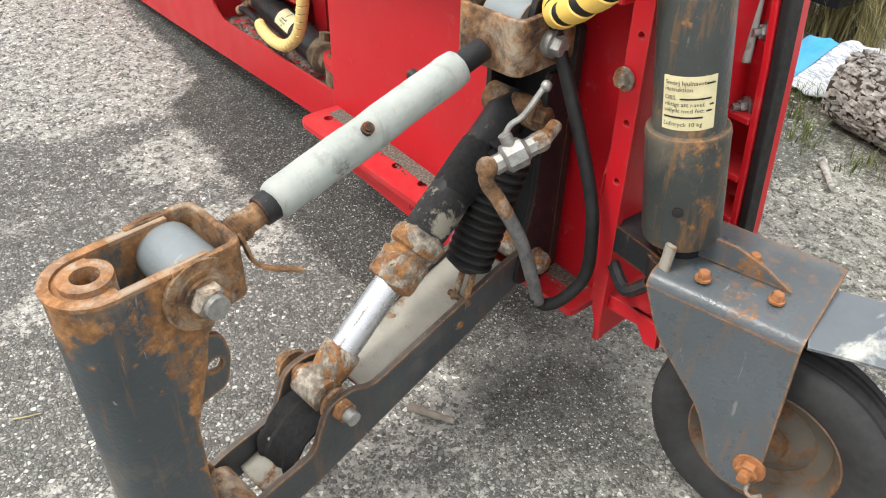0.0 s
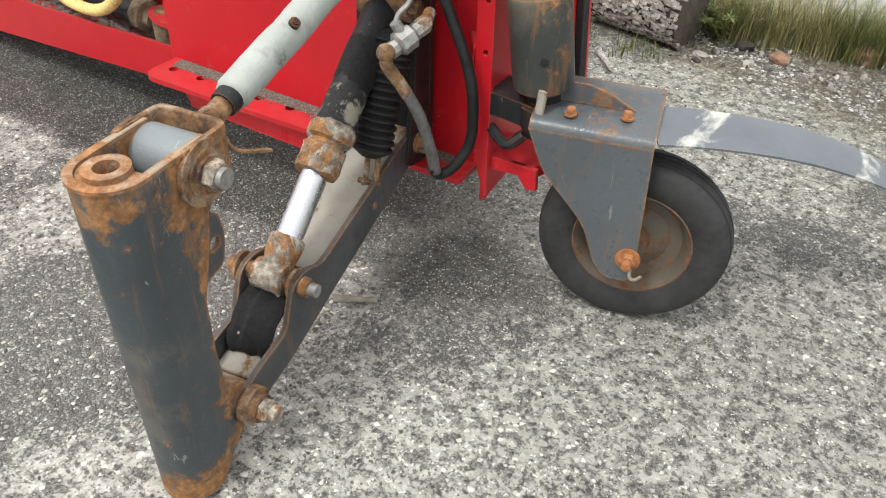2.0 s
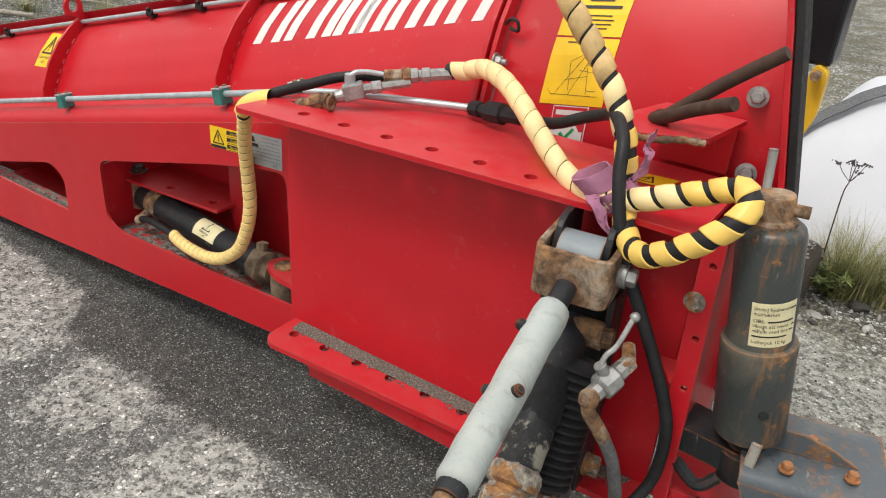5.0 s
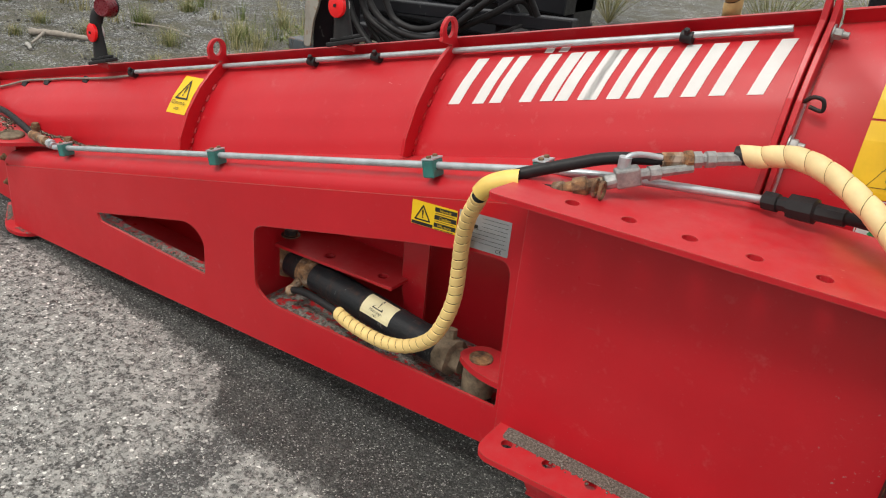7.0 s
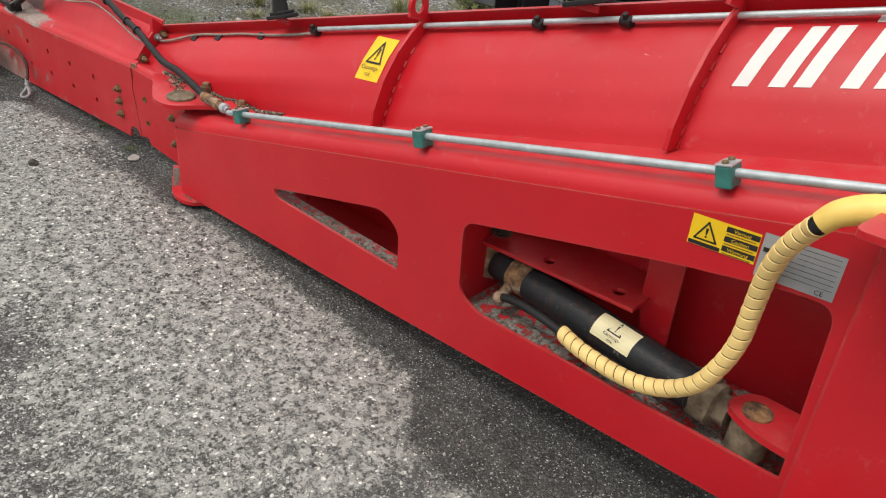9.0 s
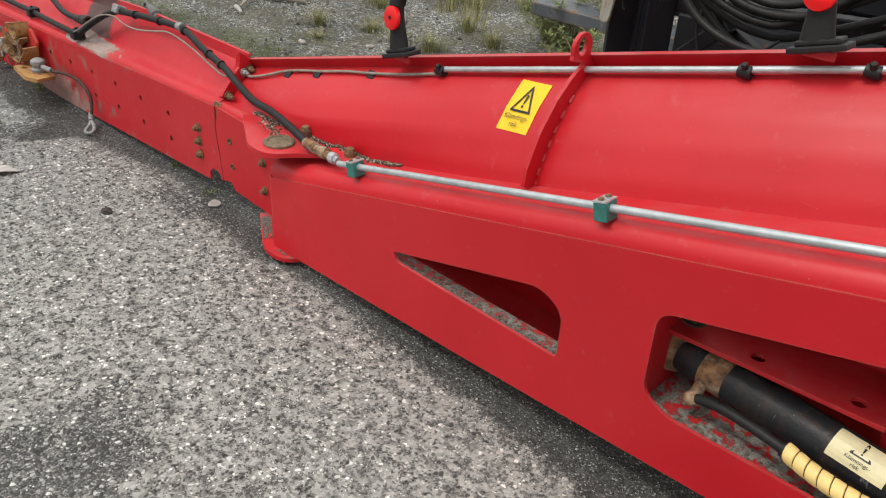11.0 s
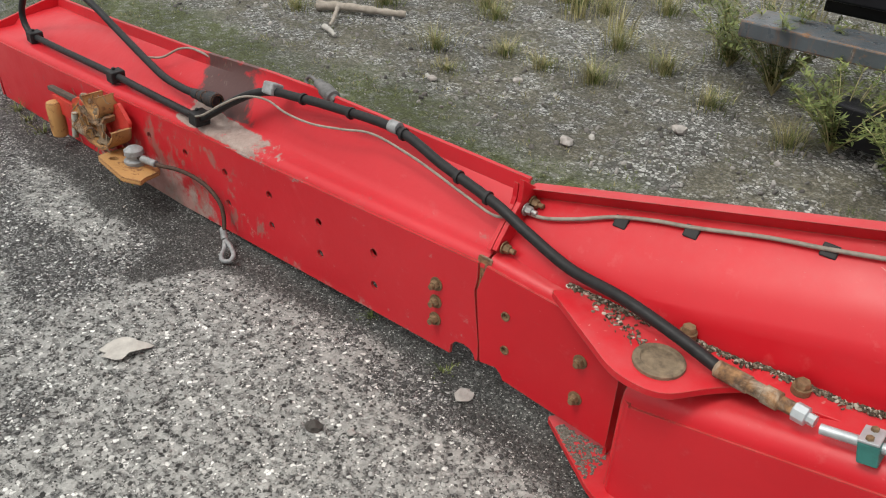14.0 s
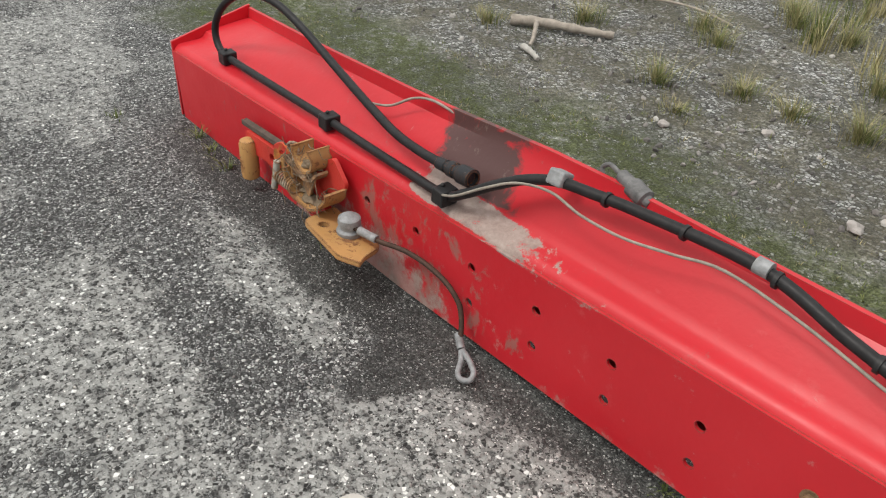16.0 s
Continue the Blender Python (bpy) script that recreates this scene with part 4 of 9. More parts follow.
DOWN = (0.0, 0.030, 0.037) + tuple(d + e for d in (0.06, 0.11, 0.17, 0.24, 0.33) for e in (-0.016, -0.008, 0.008, 0.016))
bm = bmesh.new()
rows = []
for x in [-2.185 + 2.865 * k / 30 for k in range(31)]:
    deep = board_depth(x)
    rows.append([(x, lip_y(x) + 0.012, lip_z(x) + 0.001)] + [tuple(board(x, min(d, deep))) for d in DOWN if d < deep] + [tuple(board(x, deep))] * (1 + sum(d >= deep for d in DOWN)))
for row in rows:
    for k in range(len(row) - 1, 0, -1):
        if row[k] == row[k - 1]:
            row[k] = (row[k][0], row[k][1] - 1e-4 * k, row[k][2] - 2e-4 * k)
sheet(bm, rows, 0.005)
part("mouldboard", bm, "red", plough, smooth=30)
END_X = ((0.25, 1.417), (0.42, 1.407), (0.54, 1.396), (0.70, 1.380), (0.85, 1.357), (1.14, 1.293), (1.40, 1.225))


def end_x(z):
    """The plough's end, which leans in towards the top."""
    return along(z, END_X)


bm = bmesh.new()
rows = []
for f in (0.0, 0.33, 0.66, 0.9, 1.0):
    row = []
    for d in (0.0, 0.032, 0.06, 0.11, 0.17, 0.24, 0.33, 0.45, 0.7, 0.98):
        z = board(1.3, d).z
        row.append(tuple(board(0.70 + f * (end_x(z) - 0.712), d)))
    rows.append(row)
sheet(bm, rows, 0.006)
part("end_board", bm, "red", plough, smooth=30)


def rib(x, name):
    """An eye plate that stands on the mouldboard, with a lifting eye above the lip."""
    deep = lip_z(x) - beam_top(x)
    back = [(board(x, d).y + 0.003, board(x, d).z) for d in (0.03, 0.06, 0.11, 0.17, 0.24, deep)]
    front = [(board(x, d, o).y, board(x, d, o).z) for d, o in ((deep + 0.0, 0.040), (0.24, 0.046), (0.17, 0.047), (0.11, 0.044), (0.07, 0.040), (0.045, 0.036))]
    cy, cz = lip_y(x) - 0.052, lip_z(x) + 0.022
    ring = arc(cy, cz, 0.034, 205, -20, 12)
    outline = back + front + [(cy - 0.034, cz - 0.024)] + ring + [(lip_y(x) - 0.016, lip_z(x) - 0.002)]
    bm = bmesh.new()
    plate(bm, outline, [[(cy + 0.016 * math.cos(a), cz + 0.004 + 0.021 * math.sin(a)) for a in (2 * math.pi * k / 14 for k in range(14))]], yz(x - 0.005), 0.010)
    ob = part(name, bm, "red", plough, bevel=0.0015)
    for d in (0.085, 0.115, 0.145, 0.175, 0.205, 0.235, 0.262):
        if d < deep:
            w = bmesh.new()
            a, b = board(x + 0.007, d, 0.002), board(x + 0.007, d + 0.014, 0.002)
            rod(w, a, b, 0.004, 6)
            part("weld_bead", w, "red", ob, smooth=60)
    return ob


for x in (-0.935, -0.145):
    rib(x, "eye_plate")


def joint_plate(name, x, thick, d0, d1, out, parent):
    """A flange across the mouldboard, standing proud of it."""
    n = Vector((0, -0.82, 0.57))
    steps = [(0.0, -0.020), (0.037, -0.022), (0.06, -0.044), (0.11, -0.086), (0.17, -0.128), (0.24, -0.158), (0.36, -0.19)]
    line = [Vector((0, lip_y(x) + along(d, steps), lip_z(x) - d)) for d in (d0 + (d1 - d0) * k / 8 for k in range(9))]
    outline = [((p - n * 0.02).y, (p - n * 0.02).z) for p in line] + [((p + n * out).y, (p + n * out).z) for p in line[::-1]]
    bm = bmesh.new()
    plate(bm, outline, [], yz(x), thick)
    return part(name, bm, "red", parent, bevel=0.002)


joint_plate("joint_flange", 0.668, 0.012, 0.0, 0.36, 0.055, plough)
joint_plate("joint_flange", 0.684, 0.012, 0.0, 0.36, 0.045, plough)
for d in (0.065, 0.245):
    bolt("joint_bolt", plough, board(0.697, d, 0.030), (1, 0, 0), 0.012, 0.014)
bm = bmesh.new()
p = board(0.697, 0.175, 0.032)
sweep(bm, smooth_line([p + Vector((0.0, 0, 0)), p + Vector((0.016, -0.01, 0.014)), p + Vector((0.034, -0.012, 0.012)), p + Vector((0.036, -0.008, -0.008)), p + Vector((0.012, -0.004, -0.006))], 6), 0.004, 8)
part("hook", bm, "steel_black", plough, "small black hook", smooth=60)
joint_plate("hinge_flange", -2.184, 0.012, -0.012, 0.125, 0.040, plough)
for d in (0.022, 0.054, 0.116):
    bolt("flange_bolt", plough, board(-2.170, d, 0.018), (1, 0, 0), 0.010, 0.014, "bolt_zinc" if d == 0.054 else "bolt_rust")

# end of the plough: side plate with rubber strip, shelves and the drilled bracket
def end_strip(bm, x0, x1, y0, y1):
    """A bar along the plough's end, between two offsets and two depths; it stands further back at the top."""
    rings = []
    for z in (0.29, 0.40, 0.55, 0.70, 0.85, 1.0, 1.14, 1.25):
        x, back = end_x(z), 0.09 * max(0.0, z - 0.62) ** 1.5
        rings.append([bm.verts.new(p) for p in ((x + x0, y0 + back, z), (x + x1, y0 + back, z), (x + x1, y1 + 1.8 * back, z), (x + x0, y1 + 1.8 * back, z))])
    for a, b in zip(rings, rings[1:]):
        for k in range(4):
            bm.faces.new((a[k], a[(k + 1) % 4], b[(k + 1) % 4], b[k]))
    bm.faces.new(rings[0][::-1])
    bm.faces.new(rings[-1])


bm = bmesh.new()
end_strip(bm, -0.012, 0.0, 0.170, 0.262)
part("end_plate", bm, "red", plough, bevel=0.002)
bm = bmesh.new()
end_strip(bm, 0.001, 0.017, 0.176, 0.212)
part("rubber_edge", bm, "rubber", plough, "black rubber edge strip", bevel=0.003)
for x, y, z in ((1.255, 0.265, 1.0), (1.275, 0.235, 0.86)):
    bolt("edge_bolt", plough, (x, y - 0.015, z), (0.2, -1, 0.2), 0.014, 0.016)
for x, y, z in ((1.352, 0.195, 0.752), (1.352, 0.195, 0.618), (1.312, 0.215, 0.645)):
    bolt("edge_bolt", plough, (x, y, z), (-0.45, -0.9, 0.0), 0.012, 0.014)
bm = bmesh.new()
rod(bm, (1.338, 0.175, 0.700), (1.318, 0.185, 0.93), 0.0085, 12)
part("hanging_pin", bm, "pale_paint", plough, "pale grey pin, rusty at its tip", smooth=40)
for z in (0.60, 0.49, 0.405):
    bm = bmesh.new()
    plate(bm, [(1.285, 0.235), (1.325, 0.165), (end_x(z) - 0.012, 0.165), (end_x(z) - 0.012, 0.24)], [], xy(z), 0.012)
    part("end_shelf", bm, "red", plough, bevel=0.002)
bm = bmesh.new()
plate(bm, rounded([(1.297, 0.86), (1.334, 0.86), (1.345, 0.27), (1.348, 0.215), (1.322, 0.28), (1.302, 0.50)], 0.006), [circle(1.320, 0.80, 0.0062), circle(1.322, 0.66, 0.0062), circle(1.324, 0.555, 0.0062)], xz(-0.092), 0.014)
plate(bm, [(-0.08, 0.20), (0.20, 0.24), (0.20, 0.85), (-0.08, 0.85)], [], yz(1.325), 0.010)
part("bracket", bm, "red", plough, bevel=0.002)
bm = bmesh.new()
plate(bm, [(1.245, -0.02), (1.30, -0.098), (1.30, -0.02)], [], xy(0.515), 0.045)
part("gusset", bm, "red", plough, bevel=0.003)
bolt("bracket_bolt", plough, (1.306, -0.094, 0.729), (0, -1, 0), 0.013, 0.012, "flaking", 0)
bm = bmesh.new()
plate(bm, rounded([(1.30, -0.08), (1.44, -0.06), (1.47, 0.02), (1.43, 0.06), (1.30, 0.04)], 0.012), [], xy(0.285), 0.03)
plate(bm, [(1.39, 0.315), (1.45, 0.315), (1.455, 0.265), (1.43, 0.262)], [], xz(-0.07), 0.012)
part("lower_bracket", bm, "red", plough, bevel=0.003)
bm = bmesh.new()
plate(bm, rounded([(1.062, 0.125), (1.11, 0.004), (1.226, 0.066), (1.25, 0.24), (1.09, 0.24)], [0.012, 0.012, 0.012, 0.004, 0.004]), [], xy(0.945), 0.010)
plate(bm, [(1.10, 0.848), (1.24, 0.848), (1.24, 0.945), (1.10, 0.945)], [], xz(0.215), 0.012)
holder = part("pin_holder", bm, "red", plough, bevel=0.002)
bm = bmesh.new()
sweep(bm, smooth_line([(1.112, 0.001, 0.949), (1.15, 0.021, 0.946), (1.19, 0.044, 0.950), (1.224, 0.063, 0.947)], 5), 0.007, 8, wave=lambda k: 1.0 + 0.25 * math.sin(2.1 * k))
part("rusty_lip", bm, "rust", holder, "torn rusty edge of the shelf", smooth=60)

# hinge between beam and wing
bm = bmesh.new()
plate(bm, [(-2.183, 0.086), (-2.138, 0.096), (-2.124, 0.086), (-2.116, 0.072), (-1.846, 0.060), (-1.846, 0.335), (-2.184, 0.346), (-2.198, 0.300), (-2.206, 0.275)], [circle(-2.123, 0.249, 0.0105), circle(-2.117, 0.160, 0.0105)], xz(0.072), 0.010)
rows = []
for x in (-2.184, -2.1, -2.0, -1.92, -1.846):
    z = 0.366 - 0.033 * (x + 2.176)
    rows.append([(x, 0.076 + 0.028 * (1 - math.cos(a)), z - 0.028 + 0.028 * math.sin(a)) for a in (math.pi / 2 * k / 6 for k in range(7))] + [(x, 0.15, z + 0.004), (x, 0.175, z + 0.008)])
sheet(bm, rows, 0.006)
plate(bm, [(0.082, 0.03), (0.2, 0.03), (0.2, 0.335), (0.082, 0.335)], [], yz(-1.854), 0.008)
part("hinge_block", bm, "red", plough, smooth=35)
ear = rounded([(-2.015, 0.060), (-1.80, -0.062), (-1.715, -0.058), (-1.655, 0.03), (-1.60, 0.085), (-1.62, 0.150), (-1.93, 0.150)], [0.01, 0.08, 0.07, 0.05, 0.02, 0.02, 0.02], 6)
bm = bmesh.new()
plate(bm, ear, [], xy(0.366), 0.014)
part("upper_ear", bm, "red", plough, bevel=0.003)
bm = bmesh.new()
plate(bm, rounded([(-2.0, 0.09), (-1.80, -0.035), (-1.70, -0.03), (-1.655, 0.06), (-1.70, 0.15), (-1.95, 0.15)], [0.01, 0.07, 0.07, 0.05, 0.02, 0.02], 6), [], xy(0.016), 0.014)
part("lower_ear", bm, "red", plough, bevel=0.003)
rng = random.Random(21)
spots = []
for _ in range(260):
    x, r = rng.uniform(-1.965, -1.835), rng.uniform(0.002, 0.005)
    y = rng.uniform(0.085 - 0.60 * (x + 1.985), 0.09)
    spots.append((Vector((x, y, 0.031)), r, 0.5, (0, 0, 3 * rng.random())))
for _ in range(60):
    x, r = rng.uniform(-1.76, -1.69), rng.uniform(0.002, 0.004)
    spots.append((Vector((x, rng.uniform(-0.014, 0.03), 0.031)), r, 0.5, (0, 0, 3 * rng.random())))
pebbles("ear_grit", spots, "grit", plough, "grit lying on the lower hinge plate")
bm = bmesh.new()
lathe(bm, (-1.757, 0.016, 0.01), (-1.757, 0.016, 0.5), [(0.34, 0.03), (0.366, 0.03), (0.366, 0.046), (0.376, 0.046), (0.379, 0.042), (0.379, 0.034), (0.376, 0.031), (0.377, 0.006)], 26)
part("hinge_pin", bm, "mud", plough, "rusty hinge pin with domed head", smooth=35)
for x, z in ((-1.933, 0.239), (-1.931, 0.142)):
    bolt("hinge_bolt", plough, (x, 0.072, z), (0, -1, 0), 0.011, 0.010, "bolt_rust", 0.006)
for x in (-1.751, -1.548):
    bm = bmesh.new()
    rod(bm, (x, 0.106, 0.372), (x, 0.106, 0.400), 0.016, 16)
    hexagon(bm, (x, 0.106, 0.400), (x, 0.106, 0.412), 0.013)
    part("ear_bolt", bm, "bolt_rust", plough, smooth=35)
bm = bmesh.new()
plate(bm, [(-1.63, 0.05), (-1.47, 0.085), (-1.50, 0.14), (-1.62, 0.15)], [], xy(0.376), 0.012)
part("ear_pad", bm, "red", plough, bevel=0.002)
rng = random.Random(9)
spots = []
for _ in range(1500):
    x = rng.uniform(-2.0, -1.36)
    y = board(x, board_depth(x) - 0.02).y - 0.003 - abs(rng.gauss(0, 0.007))
    r = rng.uniform(0.0015, 0.0048)
    z = 0.381 if x < -1.63 else 0.389 if x < -1.47 else beam_top(x) + 0.006
    spots.append((Vector((x, y, z + r * 0.2)), r, 0.45, (3 * rng.random(), 3 * rng.random(), 0)))
for _ in range(120):
    x, r = rng.uniform(-1.93, -1.79), rng.uniform(0.0015, 0.0045)
    spots.append((Vector((x, 0.040 - 0.35 * (x + 1.80) + rng.gauss(0, 0.010), 0.3815)), r, 0.45, (3 * rng.random(), 0, 3 * rng.random())))
pebbles("gully_litter", spots, "litter", plough, "dry leaf litter and grit in the gully")

# ---- folding wing ----
wing = thing("plough_wing", "red folding end section of the plough with scuffed mud", "plough wing")
#        x, front y, front z, crease y, crease z, lip y, lip z
WING = ((-4.68, 0.050, 0.262, 0.165, 0.268, 0.345, 0.340), (-4.1, 0.057, 0.280, 0.160, 0.288, 0.278, 0.395), (-3.5, 0.063, 0.305, 0.150, 0.312, 0.235, 0.445), (-3.0, 0.068, 0.330, 0.140, 0.337, 0.212, 0.495), (-2.192, 0.072, 0.365, 0.120, 0.370, 0.205, 0.500))


def wing_row(x):
    return [along(x, [(r[0], r[k]) for r in WING]) for k in range(1, 7)]


HOLES = [(-2.928 + 0.2015 * k, z) for k in range(3) for z in (0.224, 0.128)] + [(-3.13, 0.218), (-3.13, 0.118), (-3.33, 0.21), (-3.53, 0.20)]
bm = bmesh.new()
plate(bm, [(-4.66, 0.0), (-3.4, 0.004), (-2.273, 0.058), (-2.270, 0.086), (-2.255, 0.103), (-2.235, 0.108), (-2.215, 0.105), (-2.204, 0.097), (-2.198, 0.082), (-2.190, 0.082), (-2.191, 0.13), (-2.212, 0.27), (-2.206, 0.30), (-2.206, 0.345), (-3.0, 0.31), (-3.5, 0.285), (-4.1, 0.26), (-4.68, 0.242)], [circle(x, z, 0.0115, 12) for x, z in HOLES], Matrix(((1, 0, 0, 0), (0.0088, 0, 1, 0.0914), (0, 1, 0, 0), (0, 0, 0, 1))), 0.008)
rows = []
for x in [-4.68 + 2.488 * k / 14 for k in range(15)]:
    yf, zf, yc, zc, yl, zl = wing_row(x)
    rows.append([(x, yf + 0.004 + 0.03 * (1 - math.cos(a)), zf - 0.03 + 0.03 * math.sin(a)) for a in (math.pi / 2 * j / 6 for j in range(7))] + [(x, yc - 0.01, zc - 0.002), (x, yc, zc + 0.003), (x, yc + 0.012, zc + 0.018), (x, yc * 0.45 + yl * 0.55, zc * 0.42 + zl * 0.58 - 0.012), (x, yl, zl - 0.035), (x, yl + 0.004, zl), (x, yl + 0.014, zl + 0.001)])
sheet(bm, rows, 0.006)
part("wing_beam", bm, "wing_red", wing, smooth=35)
# unseen plate added behind the front so its holes look dark
bm = bmesh.new()
plate(bm, [(-4.66, 0.01), (-2.21, 0.07), (-2.21, 0.36), (-3.4, 0.31), (-4.66, 0.25)], [], xz(0.150), 0.006)
part("unseen_wing_back", bm, "red", wing)
bm = bmesh.new()
yf, zf, yc, zc, yl, zl = wing_row(-4.68)
plate(bm, [(yf, 0.0), (yl, 0.05), (yl + 0.01, zl + 0.012), (yl - 0.1, zl - 0.015), (yc, zc + 0.035), (yf, zf + 0.012)], [], yz(-4.688), 0.010)
part("wing_end_plate", bm, "red", wing, bevel=0.002)
joint_plate("wing_flange", -2.200, 0.012, -0.006, 0.125, 0.036, wing)
bm = bmesh.new()
plate(bm, rounded([(-2.216, 0.245), (-2.200, 0.240), (-2.176, 0.300), (-2.176, 0.362), (-2.212, 0.362)], 0.006), [], xz(0.078), 0.005)
part("joint_shim", bm, "rust", wing, "rusty edge in the joint")
# rust-brown plugs added so the two holes look dark inside
for x, z in ((-2.123, 0.249), (-2.117, 0.160)):
    bm = bmesh.new()
    lathe(bm, (x, 0.082, z), (x, 0.070, z), [(0, 0.006), (0.004, 0.0102), (0.011, 0.0108), (0.0135, 0.0112), (0.0135, 0.0085), (0.006, 0.0075), (0.005, 0.0)], 14)
    part("hole_plug", bm, "bolt_rust", plough, "rust-brown plug standing for a dark hole with a rusty rim", smooth=35)
for z in (0.235, 0.186, 0.136):
    bolt("wing_bolt", wing, (-2.32, 0.071, z), (0, -1, 0), 0.012, 0.011, "bolt_rust", 0.008)


# ---- mounting linkage: post, upper turnbuckle, lower arm, lift cylinder ----
LINK = Matrix.Translation((1.198, -0.772, 0)) @ Matrix.Rotation(radians(7.4), 4, "Z")


def li(w, s, z):
    """A place in the linkage: across, along from the post towards the plough, up."""
    return LINK @ Vector((w, s, z))


SIDE = (LINK.to_3x3() @ Vector((1, 0, 0))).normalized()
linkage = thing("mounting_linkage", "rusty dark grey steel linkage bolted to the plough", "linkage", at=(1.21, -0.86, 0.0))


def lpart(name, bm, material, label="", smooth=None, bevel=0.0, parent=None):
    """A part of the linkage, whose mesh is given in world places."""
    ob = part(name, bm, material, parent or linkage, label, smooth, bevel)
    if parent is None:
        ob.matrix_parent_inverse = Matrix.Translation(-linkage.location)
    return ob


# post: a rounded channel, open to the plough's side
def channel(r, s_open, half):
    return [(half, s_open)] + [(r * math.cos(radians(a)), -0.098 + r * math.sin(radians(a))) for a in range(0, -181, -15)] + [(-half, s_open)]


def post_ring(z, open_r, open_l):
    o = channel(0.056, 0, 0.056)
    o[0], o[-1] = (0.056, open_r), (-0.056, open_l)
    i = channel(0.045, 0, 0.045)
    i[0], i[-1] = (0.045, open_r), (-0.045, open_l)
    return [li(w, s, z) for w, s in o] + [li(w, s, z) for w, s in i[::-1]]


LEVELS = ((0.012, -0.085, -0.085), (0.05, -0.055, -0.055), (0.10, 0.005, 0.005), (0.15, 0.012, 0.012), (0.185, 0.0, 0.0), (0.20, -0.035, -0.035), (0.30, -0.042, -0.042), (0.40, -0.040, -0.040), (0.46, -0.020, -0.030), (0.50, -0.008, -0.02), (0.54, 0.0, -0.01), (0.565, 0.02, 0.02), (0.655, 0.02, 0.02))
bm = bmesh.new()
rings = [[bm.verts.new(p) for p in post_ring(*lv)] for lv in LEVELS]
for a, b in zip(rings, rings[1:]):
    n = len(a)
    for k in range(n):
        bm.faces.new((a[k], a[(k + 1) % n], b[(k + 1) % n], b[k]))
half = len(rings[0]) // 2
for ring in (rings[0], rings[-1]):
    for k in range(half - 1):
        bm.faces.new((ring[k], ring[k + 1], ring[-2 - k], ring[-1 - k]))
post = lpart("post", bm, "post_paint", smooth=40, bevel=0.002)
bm = bmesh.new()
pipe(bm, li(0, -0.104, 0.600), li(0, -0.104, 0.662), 0.0315, 0.0170, 28)
lpart("post_collar", bm, "worn_rim", "worn welded collar", 40)
bm = bmesh.new()
plate(bm, [(0.0445, -0.086)] + [(0.0445 * math.cos(radians(a)), -0.098 + 0.0445 * math.sin(radians(a))) for a in range(0, -181, -15)] + [(-0.0445, -0.086)], [circle(0.0, -0.104, 0.0170, 18)], LINK @ xy(0.645), 0.0085)
lpart("post_lid", bm, "worn_rim", "worn steel lid round the collar")
bm = bmesh.new()
rows = channel(0.058, 0.022, 0.058)
inner = channel(0.0448, 0.022, 0.0448)
plate(bm, rows + inner[::-1], [], LINK @ xy(0.652), 0.0055)
lpart("post_rim", bm, "worn_rim", "rusty upper rim of the post")
for w in (0.0565, -0.0645):
    bm = bmesh.new()
    plate(bm, circle(0.0, 0.612, 0.05, 20), [], LINK @ yz(w), 0.008)
    lpart("cheek", bm, "rust", "rusty cheek plate")
bm = bmesh.new()
plate(bm, rounded([(-0.043, 0.43), (0.012, 0.44), (0.024, 0.49), (0.018, 0.53), (-0.043, 0.56)], 0.012), [circle(0.0, 0.485, 0.012)], LINK @ yz(0.0465), 0.009)
lpart("torn_tab", bm, "steel_grey", "bent steel tab with a hole")

# upper fork of the turnbuckle round the post's head
FORK_Z = (0.574, 0.660)


def fork_ring(w0, s0, s1, r, th):
    o = rounded([(w0, s0), (w0, s1), (-w0, s1), (-w0, s0)], [0.0, r, r, 0.0], 6)
    i = rounded([(w0 - th, s0), (w0 - th, s1 - th), (th - w0, s1 - th), (th - w0, s0)], [0.0, r * 0.6, r * 0.6, 0.0], 6)
    return o + i[::-1]


bm = bmesh.new()
plate(bm, fork_ring(0.062, -0.03, 0.066, 0.020, 0.010), [], LINK @ xy(FORK_Z[0]), FORK_Z[1] - FORK_Z[0])
fork = lpart("fork_head", bm, "rust", "rusty forked head of the turnbuckle", bevel=0.003)
bm = bmesh.new()
rod(bm, li(-0.045, 0.012, 0.612), li(0.045, 0.012, 0.612), 0.041, 28)
lpart("roller", bm, "bushing", "worn pale grey bushing, rusty in places", 40)
bm = bmesh.new()
rod(bm, li(0.062, 0.0, 0.612), li(0.068, 0.0, 0.612), 0.036, 22)
rod(bm, li(0.068, 0.0, 0.612), li(0.074, 0.0, 0.612), 0.028, 22)
lpart("washer", bm, "rust", "thick rusty washer", 40)
bolt("pivot_bolt", linkage, li(0.071, 0.0, 0.612), SIDE, 0.024, 0.016, "flaking", 0.0, False).matrix_parent_inverse = Matrix.Translation(-linkage.location)
bm = bmesh.new()
rod(bm, li(0.088, 0.0, 0.612), li(0.099, 0.0, 0.612), 0.0155, 18)
lpart("bolt_end", bm, "bolt_zinc", "bare bolt end", 40)

